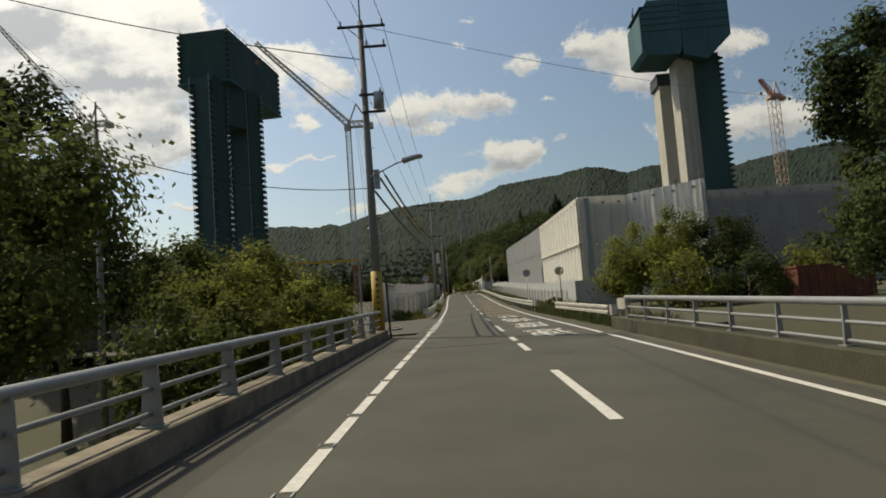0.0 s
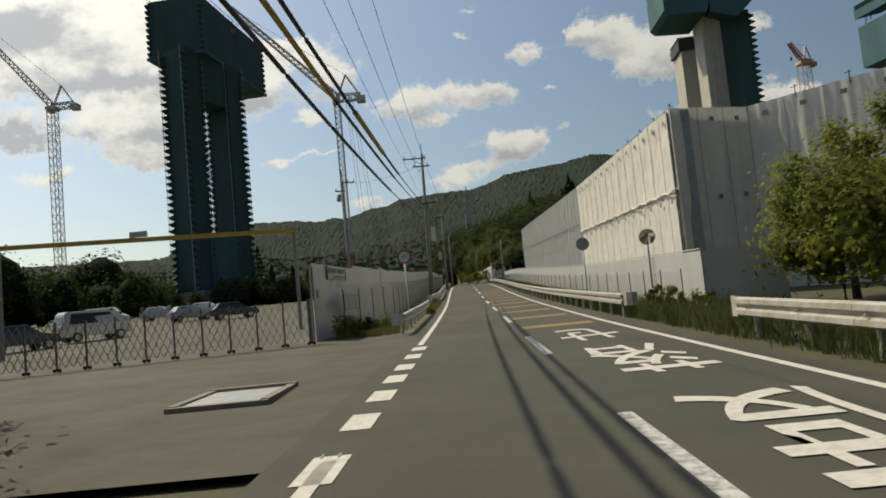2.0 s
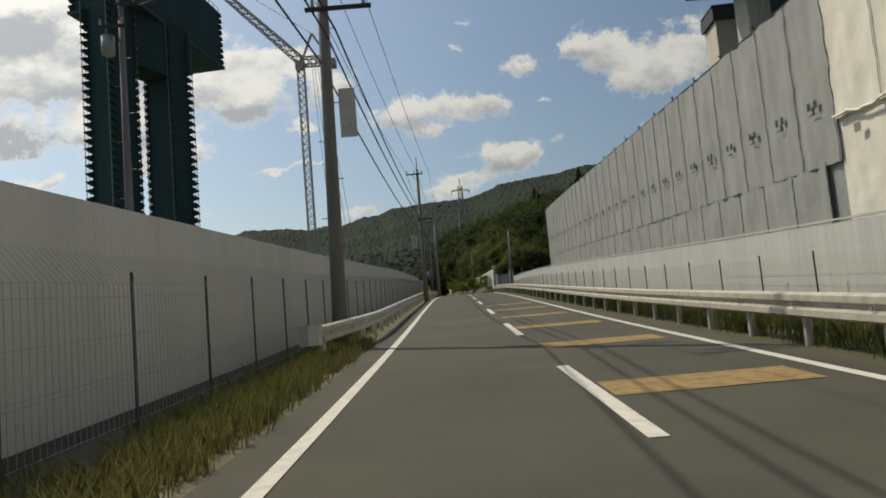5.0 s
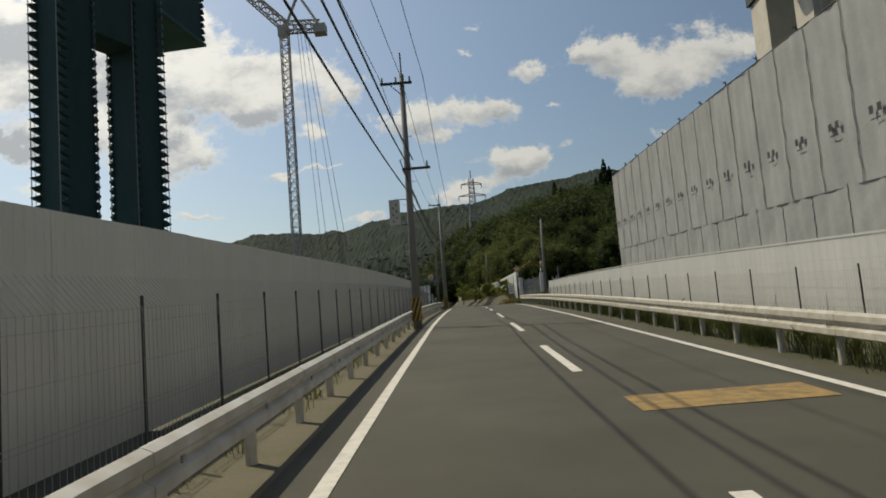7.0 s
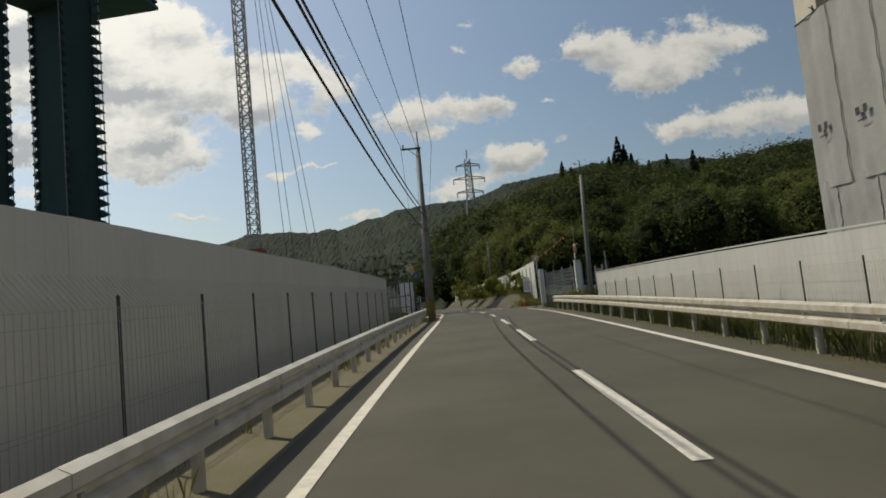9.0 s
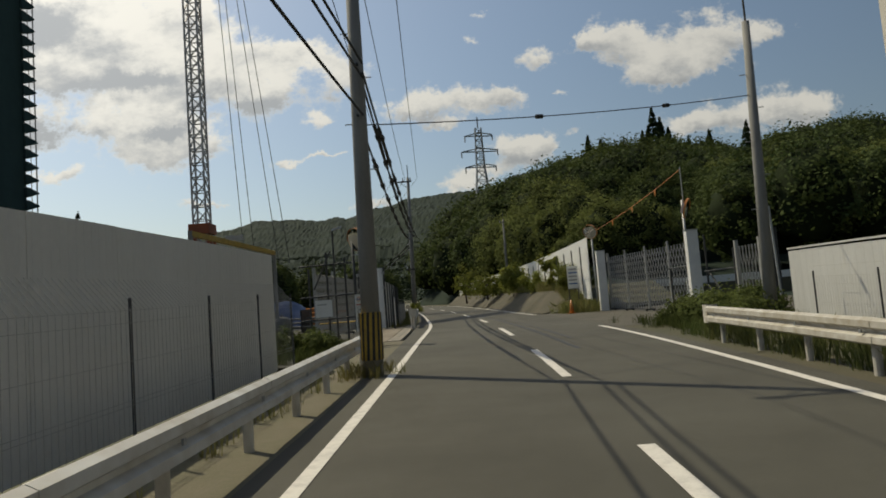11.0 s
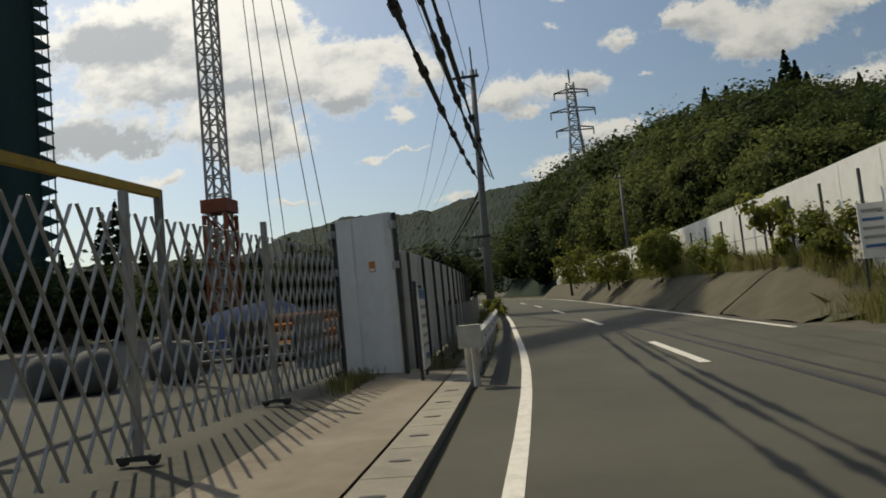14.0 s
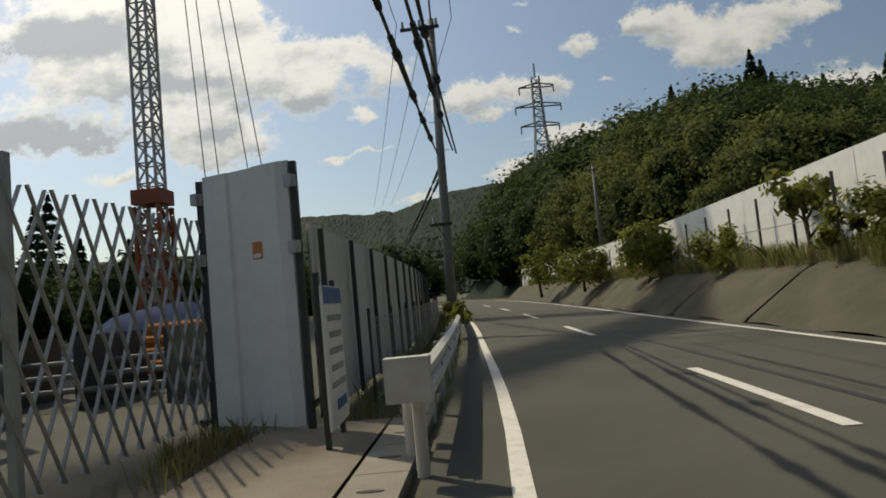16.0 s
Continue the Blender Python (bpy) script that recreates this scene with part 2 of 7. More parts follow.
WHITE_STEEL = material("white_guard_rail_paint", (0.66, 0.65, 0.61), 0.45, 0.0, vary=0.25, scale=2.5, grain=20, second=(0.45, 0.41, 0.34), bump=0.08)
WORN_STEEL = material("chalky_guard_rail_paint", (0.52, 0.505, 0.46), 0.6, 0.0, vary=0.25, scale=5, grain=20, second=(0.33, 0.29, 0.22), bump=0.1)
GALV = material("galvanised_steel", (0.42, 0.43, 0.43), 0.5, 0.5, vary=0.25, scale=5, grain=50, bump=0.05)
WIRE = material("fence_wire", (0.46, 0.45, 0.42), 0.7, 0.0, vary=0.2, scale=3, grain=20, bump=0.02)
DARK_STEEL = material("dark_steel", (0.055, 0.058, 0.06), 0.55, 0.3, vary=0.3, scale=5, grain=40)
HOARDING = material("hoarding_sheet", (0.56, 0.56, 0.54), 0.42, 0.0, vary=0.16, scale=0.8, grain=14, bump=0.05, streak=(1, 1, 0.25))
HOARDING_PALE = material("white_hoarding_sheet", (0.71, 0.695, 0.65), 0.45, 0.0, vary=0.14, scale=0.8, grain=14, bump=0.05, streak=(1, 1, 0.25))
WHITE_SHEET = material("white_tarpaulin", (0.84, 0.80, 0.71), 0.6, 0.0, vary=0.16, scale=0.9, grain=9, bump=0.25, translucent=0.12)
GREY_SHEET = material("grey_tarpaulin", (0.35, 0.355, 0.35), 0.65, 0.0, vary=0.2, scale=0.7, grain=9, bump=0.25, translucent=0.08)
TEAL_NET = material("teal_scaffold_net", (0.060, 0.150, 0.175), 0.8, vary=0.3, scale=0.12, grain=1.4, bump=0.1, streak=(1, 1, 0.3))
TEAL_DARK = material("dark_green_scaffold_net", (0.046, 0.096, 0.098), 0.85, vary=0.3, scale=0.12, grain=1.2, streak=(1, 1, 0.3))
POLE = material("pole_concrete", (0.26, 0.255, 0.24), 0.85, vary=0.3, scale=2, grain=30, streak=(1, 1, 0.2))
CABLE = material("black_cable", (0.025, 0.025, 0.025), 0.6, vary=0.2)
YELLOW = material("yellow_cover", (0.55, 0.35, 0.04), 0.6, vary=0.3, scale=4, second=(0.35, 0.24, 0.05))
INK_BROWN = material("faded_print", (0.16, 0.10, 0.03), 0.7, vary=0.3)
RUST = material("rusty_red_steel", (0.22, 0.07, 0.035), 0.8, vary=0.4, scale=1.5, grain=15, second=(0.12, 0.045, 0.03))
CREASE = material("sheet_crease", (0.34, 0.33, 0.30), 0.8, vary=0.3, scale=3)
BLACK = material("black_paint", (0.02, 0.02, 0.02), 0.5, vary=0.2)
CRANE_WHITE = material("crane_white", (0.62, 0.58, 0.55), 0.5, vary=0.2, scale=1)
CRANE_PINK = material("crane_faded_orange", (0.62, 0.42, 0.33), 0.5, vary=0.2, scale=1)
CRANE_RED = material("crane_orange_red", (0.42, 0.10, 0.03), 0.5, vary=0.3, scale=1)
DUST = material("dusty_verge", (0.14, 0.119, 0.082), 0.95, vary=0.4, scale=1.1, grain=30, bump=0.5, second=(0.11, 0.105, 0.06))
YARD = material("dark_yard_ground", (0.055, 0.049, 0.036), 0.95, vary=0.4, scale=0.7, grain=25, bump=0.5, second=(0.045, 0.045, 0.032))
SOIL = material("dry_soil", (0.075, 0.064, 0.042), 0.95, vary=0.4, scale=0.5, grain=25, bump=0.5, second=(0.07, 0.075, 0.03))
VERGE = material("weedy_verge", (0.050, 0.054, 0.024), 0.95, vary=0.45, scale=0.8, grain=18, bump=0.6, second=(0.085, 0.072, 0.042))
# the bluish cast stands for haze, put into the hillside colour
HILL = material("haze_tinted_hillside", (0.021, 0.032, 0.026), 0.95, vary=0.7, scale=0.012, grain=0.10, bump=0.6, second=(0.024, 0.035, 0.023), gloss=0.1)
LEAF = material("broad_leaves", (0.215, 0.220, 0.045), 0.8, vary=0.3, scale=0.6, grain=8, bump=0, second=(0.100, 0.125, 0.030), random_value=0.5, translucent=0.58, gloss=0.2)
LEAF_DARK = material("dark_leaves", (0.051, 0.076, 0.028), 0.85, vary=0.3, scale=0.12, grain=3, bump=0, second=(0.066, 0.082, 0.024), random_value=0.4, translucent=0.28, gloss=0.1)
# far foliage, muted and bluish in its colour for the hazy distance
LEAF_FAR = material("haze_tinted_leaves", (0.024, 0.037, 0.022), 0.9, vary=0.3, scale=0.02, grain=0.5, bump=0, second=(0.028, 0.039, 0.018), random_value=0.4, translucent=0.15, gloss=0.05)
# added crown cores; the shade between leaves is put into this dark colour
HEART = material("dark_crown_core", (0.022, 0.031, 0.014), 0.95, vary=0.4, scale=0.8, grain=6, bump=0.6, gloss=0.05)
# two lighter copies of the dark leaves, with sunlight put into the colour
LEAF_SUNLIT = material("sun_lightened_leaves", (0.145, 0.165, 0.052), 0.85, vary=0.3, scale=0.3, grain=4, bump=0, second=(0.100, 0.120, 0.040), random_value=0.45, translucent=0.45, gloss=0.1)
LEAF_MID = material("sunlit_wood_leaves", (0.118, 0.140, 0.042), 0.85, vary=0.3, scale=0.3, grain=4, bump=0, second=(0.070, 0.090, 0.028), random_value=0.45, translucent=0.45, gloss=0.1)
CEDAR = material("cedar_foliage", (0.032, 0.052, 0.022), 0.85, vary=0.3, scale=0.3, grain=4, bump=0, random_value=0.4, translucent=0.25, gloss=0.1)
GRASS = material("grass_blades", (0.17, 0.20, 0.06), 0.8, vary=0.3, scale=0.8, grain=6, bump=0, second=(0.24, 0.20, 0.09), random_value=0.4, translucent=0.35, gloss=0.15)
VERGE_GRASS = material("verge_blades", (0.085, 0.115, 0.034), 0.85, vary=0.3, scale=0.6, grain=6, bump=0, second=(0.13, 0.125, 0.05), random_value=0.4, translucent=0.3, gloss=0.1)
BARK = material("bark", (0.085, 0.065, 0.045), 0.95, vary=0.4, scale=4, grain=30, bump=0.5, streak=(1, 1, 0.2))


# ---- building helpers ----
class Shape:
    """Collects corners and faces of one mesh."""

    def __init__(self):
        self.v, self.f = [], []

    def add(self, verts, faces):
        n = len(self.v)
        self.v += [tuple(p) for p in verts]
        self.f += [tuple(i + n for i in q) for q in faces]
        return self

    def box(self, c, s, m=None):
        pts = [Vector((c[0] + s[0] * i / 2, c[1] + s[1] * j / 2, c[2] + s[2] * k / 2)) for k in (-1, 1) for i, j in ((-1, -1), (1, -1), (1, 1), (-1, 1))]
        if m is not None:
            pts = [m @ p for p in pts]
        return self.add(pts, [(3, 2, 1, 0), (4, 5, 6, 7), (0, 1, 5, 4), (1, 2, 6, 5), (2, 3, 7, 6), (3, 0, 4, 7)])

    def beam(self, a, b, w, h=None, up=(0, 0, 1)):
        """A bar of square section from a to b."""
        a, b, h = Vector(a), Vector(b), h or w
        d = (b - a).normalized()
        side = d.cross(Vector(up))
        side = side.normalized() if side.length > 1e-4 else Vector((1, 0, 0))
        top = side.cross(d).normalized()
        pts = [p + side * i * w / 2 + top * j * h / 2 for p in (a, b) for i, j in ((-1, -1), (1, -1), (1, 1), (-1, 1))]
        return self.add(pts, [(3, 2, 1, 0), (4, 5, 6, 7), (0, 1, 5, 4), (1, 2, 6, 5), (2, 3, 7, 6), (3, 0, 4, 7)])

    def tube(self, pts, r, n=8, r_end=None, cap=True):
        """A round bar along points; r may taper to r_end."""
        pts = [Vector(p) for p in pts]
        rings = []
        for i, p in enumerate(pts):
            d = (pts[min(i + 1, len(pts) - 1)] - pts[max(i - 1, 0)]).normalized()
            side = d.cross(Vector((0, 0, 1)))
            side = side.normalized() if side.length > 1e-3 else Vector((1, 0, 0))
            top = side.cross(d)
            rad = r if r_end is None else r + (r_end - r) * i / (len(pts) - 1)
            rings.append([p + (side * math.cos(2 * math.pi * k / n) + top * math.sin(2 * math.pi * k / n)) * rad for k in range(n)])
        faces = [(i * n + k, i * n + (k + 1) % n, (i + 1) * n + (k + 1) % n, (i + 1) * n + k) for i in range(len(pts) - 1) for k in range(n)]
        if cap:
            faces += [tuple(reversed(range(n))), tuple(range((len(pts) - 1) * n, len(pts) * n))]
        return self.add([p for ring in rings for p in ring], faces)

    def sweep(self, path, section, closed=False):
        """A section of (out, up) offsets carried along points in plan; out is to the right of the way."""
        path = [Vector(p) for p in path]
        n = len(section)
        vs = []
        for i, p in enumerate(path):
            d = path[min(i + 1, len(path) - 1)] - path[max(i - 1, 0)]
            out = Vector((d.y, -d.x, 0)).normalized()
            vs += [p + out * a + Vector((0, 0, b)) for a, b in section]
        m = n if closed else n - 1
        fs = [(i * n + k, (i + 1) * n + k, (i + 1) * n + (k + 1) % n, i * n + (k + 1) % n) for i in range(len(path) - 1) for k in range(m)]
        if closed:
            fs += [tuple(range(n)), tuple(reversed(range((len(path) - 1) * n, len(path) * n)))]
        return self.add(vs, fs)

    def mesh(self, name, smooth=False):
        me = bpy.data.meshes.new(name)
        me.from_pydata(self.v, [], self.f)
        if smooth:
            me.shade_smooth()
        me.update()
        return me


def thing(name, at, label, category, group="", kind=""):
    ob = new(name)
    ob.location = at
    ob.empty_display_size = 0.2
    return tagged(ob, label, category, group, kind)


def placed(ob):
    m = ob.matrix_parent_inverse @ ob.matrix_basis
    return m if ob.parent is None else placed(ob.parent) @ m


def part(name, shape, mat, parent=None, label="", smooth=False, local=False):
    """One mesh object under a thing or part. Corners are world places unless local."""
    me = shape if isinstance(shape, bpy.types.Mesh) else shape.mesh(name, smooth)
    if not me.materials:
        me.materials.append(mat)
    ob = new(name, me)
    if parent is not None:
        ob.parent = parent
        if not local:
            ob.matrix_parent_inverse = placed(parent).inverted()
    return tagged(ob, label)


def solid(name, shape, mat, label, category, group="", kind="", smooth=False):
    return tagged(part(name, shape, mat, None, "", smooth), label, category, group, kind)


def curve_at(table, y):
    return float(np.interp(y, [a for a, _ in table], [b for _, b in table]))


def eased(table, y):
    """The table, rounded off over a few metres."""
    return sum(curve_at(table, y + d) for d in (-6, -3, 0, 3, 6)) / 5


# ---- the lie of the road ----
RISE = [(-60, -1.1), (-7, -0.01), (10.5, 0.36), (27.9, 0.72), (45.3, 1.06), (62.7, 1.49), (80.2, 2.1), (97.6, 2.86), (115, 3.61), (132.5, 4.14),
        (149.9, 4.54), (167.3, 4.73), (184.7, 4.9), (202.2, 5.17), (219.6, 5.44), (300, 6.2)]
LEFT = [(-40, -2.6), (-10, -1.75), (8, -1.33), (20, -0.85), (38, -0.2), (55, 0.25), (72, 0.6), (95, 0.9), (116, 1.3), (132, 1.72), (146, 2.1), (156, 2.12),
        (166, 1.98), (178, 1.55), (190, 0.75), (205, -0.7), (222, -3.0), (250, -8.5), (290, -20)]
MIDDLE = [(-40, 0.6), (-10, 1.45), (17, 2.07), (36, 2.4), (56, 2.95), (97, 3.83), (116, 4.2), (127, 4.5), (145, 4.95), (156, 5.0), (166, 4.8), (178, 4.2),
          (190, 3.3), (205, 1.8), (222, -0.4), (250, -5.8), (290, -17)]
RIGHT = [(-40, 3.6), (0, 4.6), (20, 4.9), (40, 5.05), (60, 5.6), (95, 6.4), (117, 6.75), (127, 7.1), (148, 7.9), (158, 8.1), (170, 7.65), (182, 6.9),
         (195, 5.9), (210, 4.4), (228, 2.0), (250, -2.6), (290, -14)]


def rise(y):
    return eased(RISE, y)


def left(y):
    return eased(LEFT, y)


def middle(y):
    return eased(MIDDLE, y)


def right(y):
    return eased(RIGHT, y)


def steps(a, b, d):
    n = max(1, round(abs(b - a) / d))
    return [a + (b - a) * i / n for i in range(n + 1)]


def strip(x0, x1, y0, y1, lift, d=2.5):
    """A band of ground between two lines in plan; x0 and x1 are functions of y."""
    s = Shape()
    ys = steps(y0, y1, d)
    vs = [(x(y), y, rise(y) + lift) for y in ys for x in (x0, x1)]
    return s.add(vs, [(2 * i, 2 * i + 1, 2 * i + 3, 2 * i + 2) for i in range(len(ys) - 1)])


# ---- ground, road and markings ----
def ground_height(x, y):
    """Level by the road, falling to the stream under the bridge, rising to the hills."""
    z = rise(y) - 0.10
    if y < 30:
        dip = min(1.0, max(0.0, (30 - y) / 6)) * min(1.0, max(0.0, (abs(x - 1.5) - 5.2) / 3))
        z -= 3.0 * dip
    d = math.hypot(x - 20, y - 100)
    if d > 320:
        z += (d - 320) * 0.03
    return z


s = Shape()
XS = [-3000, -1500, -700, -350, -200, -120, -80, -50, -35, -25, -18, -12, -9, -6, -3, 0, 3, 6, 9, 12, 16, 22, 30, 45, 70, 110, 180, 320, 700, 1500, 3000]
YS = [-1500, -500, -150, -60, -40] + [-30 + 6 * i for i in range(54)] + [300, 330, 380, 450, 600, 900, 1500, 3000]
s.add([(x, y, ground_height(x, y)) for y in YS for x in XS],
      [(j * len(XS) + i, j * len(XS) + i + 1, (j + 1) * len(XS) + i + 1, (j + 1) * len(XS) + i) for j in range(len(YS) - 1) for i in range(len(XS) - 1)])
ground = solid("ground", s, SOIL, "dry soil and rough grass around the road", "ground", kind="structure", smooth=True)

road = solid("road", strip(lambda y: left(y) - 0.55, lambda y: right(y) + 0.45, -40, 290, 0.0), ASPHALT, "grey asphalt two-lane road with tar marks", "road", kind="structure")
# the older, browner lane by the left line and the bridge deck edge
# darker strip of deck along the left kerb
part("bridge_deck_edge", strip(lambda y: left(y) - 2.1, lambda y: left(y) - 0.92, -40, 27.5, 0.0), ASPHALT_EDGE, road, "dark strip of asphalt along the kerb")
part("bridge_deck_edge", strip(lambda y: left(y) - 0.92, lambda y: left(y) - 0.55, -40, 27.5, 0.0), ASPHALT, road)
part("bridge_deck_edge", strip(lambda y: right(y) + 0.45, lambda y: right(y) + 1.0, -40, 22, 0.0), CONCRETE_DARK, road)
part("drain_seam", strip(lambda y: left(y) - 1.22, lambda y: left(y) - 1.17, -40, 27, 0.004), CONCRETE_DARK, road, "pale joint line")


def painted(name, x0, x1, y0, y1, mat, lift=0.008, d=2.5):
    return part(name, strip(x0, x1, y0, y1, lift, d), mat, road)


LINE_W = 0.15


def left_line(y):
    return left(y) - 0.05 + 0.2 * math.exp(-((y - 167) / 8) ** 2)


for y0, y1 in ((-40, 20.3), (21.3, 157.5), (171.5, 290)):
    painted("edge_line", lambda y: right(y) - LINE_W / 2, lambda y: right(y) + LINE_W / 2, y0, y1, PAINT)
painted("edge_line", lambda y: left_line(y) - LINE_W / 2, lambda y: left_line(y) + LINE_W / 2, 40.6, 290, PAINT)
# short blocks with raised studs along the bridge
y = -7.0
while y < 27.8:
    painted("edge_block", lambda y: left(y) - LINE_W / 2, lambda y: left(y) + LINE_W / 2, y, y + 1.55, PAINT, d=1)
    st = Shape()
    x = left(y + 1.7)
    st.box((x - 0.02, y + 1.68, rise(y) + 0.02), (0.17, 0.07, 0.03)).box((x - 0.10, y + 1.72, rise(y) + 0.03), (0.02, 0.14, 0.04)).box((x + 0.06, y + 1.72, rise(y) + 0.03), (0.02, 0.14, 0.04))
    part("raised_stud", st, GALV, road)
    y += 1.82
for y in (28.4, 30.4, 32.2, 33.9, 35.5, 37.4, 39.2):
    painted("edge_block", lambda y: left(y) - 0.17, lambda y: left(y) + 0.17, y, y + 0.9, PAINT, d=1)
# centre dashes, five metres on, five off
DASHES = [(-8.5, -3.6), (7.7, 12.6), (16.9, 19.3), (20.4, 22.1), (25.6, 30.0), (35.8, 40.2), (46.4, 50.5), (56.2, 60.6), (66.4, 70.8), (76.5, 80.9), (86.8, 90.8),
          (97.0, 101.6), (106.5, 111.0), (115.8, 121.2), (127.3, 132.2), (136.2, 141.0), (145.6, 150.4), (155.8, 160.6), (167.0, 171.0), (178.2, 182.5), (189, 193.5), (200, 204.5), (211, 215.5)]
for a, b in DASHES:
    painted("centre_dash", lambda y: middle(y) - 0.08, lambda y: middle(y) + 0.08, a, b, PAINT_WORN if 25 < a < 60 else PAINT, d=1.2)
# amber slow-down bars across the oncoming lane
y = 42.8
while y < 97:
    painted("amber_bar", lambda y: middle(y) + 0.12, lambda y: right(y) - 0.35, y, y + 0.95, AMBER, d=0.5)
    y += 5.08
# dark lines painted along the lane: shadows of hanging wires together with skid rubber
for off, w, y0, y1 in ((0.75, 0.10, 150, 178), (1.15, 0.08, 153, 172)):
    part("dark_lane_line", strip(lambda y: middle(y) + off + 0.25 * math.sin(y / 17), lambda y: middle(y) + off + w + 0.25 * math.sin(y / 17), y0, y1, 0.006), TAR, road, "dark line painted as wire shadow and skid mark")
# repaired joints at the bridge end; past the gate a narrow shadow is painted alike
part("joint_patch", strip(lambda y: left(y) - 0.45, lambda y: middle(y) - 0.35, 19.9, 21.0, 0.005, 0.25), ASPHALT_OLD, road, "pale patch of filler at the bridge joint")
for y0, amp in ((19.95, 0.05), (20.85, 0.03), (175.6, 0.03)):
    js = Shape()
    xs = [left(y0) - 0.45 + 0.15 * i for i in range(int((right(y0) - left(y0) + 0.7) / 0.15))]
    js.add([(x, y0 + amp * math.sin(x * 5.1) + amp * 0.6 * math.sin(x * 13) + w, rise(y0) + 0.009) for x in xs for w in (0.0, 0.05)],
           [(2 * i, 2 * i + 2, 2 * i + 3, 2 * i + 1) for i in range(len(xs) - 1)])
    part("joint_and_shadow_line", js, TAR, road, "wavy black line, joint filler and painted shadow")


# meandering cracks
for x_off, y0, n, sd in ((1.1, 48.5, 34, 2), (1.9, 60.0, 26, 3), (1.4, 86.0, 28, 4), (1.5, 126.0, 30, 6)):
    rnd = random.Random(sd)
    cs, x = Shape(), left(y0) + x_off
    pts = []
    for i in range(n):
        x += rnd.uniform(-0.07, 0.07)
        yy = y0 + 0.17 * i + rnd.uniform(-0.05, 0.05)
        pts += [(x, yy, rise(yy) + 0.006), (x + rnd.uniform(0.004, 0.016), yy, rise(yy) + 0.006)]
    cs.add(pts, [(2 * i, 2 * i + 1, 2 * i + 3, 2 * i + 2) for i in range(n - 1)])
    part("crack", cs, TAR, road, "thin dark crack in the asphalt")


def lettering(body, size, mat, parent, m, name="lettering", stretch=1.0, depth=0.0, bold=0.0):
    """Built-in font turned into a mesh, centred, under a thing."""
    cu = bpy.data.curves.new(name, "FONT")
    cu.body, cu.size, cu.align_x, cu.align_y, cu.extrude, cu.offset = body, size, "CENTER", "CENTER", depth, bold
    tmp = bpy.data.objects.new(name, cu)
    scene.collection.objects.link(tmp)
    me = bpy.data.meshes.new_from_object(tmp.evaluated_get(bpy.context.evaluated_depsgraph_get()))
    bpy.data.objects.remove(tmp)
    me.transform(m @ Matrix.Diagonal((1, stretch, 1, 1)))
    me.materials.clear()
    return part(name, me, mat, parent)


for ch, y in (("速", 23.4), ("度", 29.0), ("落", 34.6), ("せ", 39.7)):
    x = (middle(y) + right(y)) / 2
    lettering(ch, 1.55, PAINT, road, Matrix.Translation((x, y, rise(y) + 0.012)) @ pose(0, 0, 0, -1.15, 0, 180), "road_character", 2.6, bold=0.007)

# verges
solid("verge_left", strip(lambda y: left(y) - 2.4, lambda y: left(y) - 0.5, 45, 150, -0.02), DUST, "dusty earth verge with weeds beside the road", "verge", kind="structure")
solid("verge_right", strip(lambda y: right(y) + 0.42, lambda y: right(y) + 7, 22, 160, -0.015), VERGE, "weedy earth verge behind the guard rail", "verge", kind="structure")
solid("pavement", strip(lambda y: left(y) - 40, lambda y: left(y) - 0.5, 29, 46.5, -0.012), ASPHALT_OLD, "worn asphalt forecourt of the site entrance", "pavement", kind="structure")
solid("pavement", strip(lambda y: left(y) - 45, lambda y: left(y) - 2.0, 46.5, 95, -0.03), ASPHALT_OLD, "worn asphalt of the car park behind the fence", "pavement", kind="structure")


# ---- guard rails and railings ----
BEAM = [(0.0, -0.175), (-0.075, -0.14), (-0.075, -0.06), (-0.005, -0.02), (-0.005, 0.02), (-0.075, 0.06), (-0.075, 0.14), (0.0, 0.175),
        (0.012, 0.172), (-0.062, 0.135), (-0.062, 0.065), (0.008, 0.022), (0.008, -0.022), (-0.062, -0.065), (-0.062, -0.135), (0.012, -0.172)]


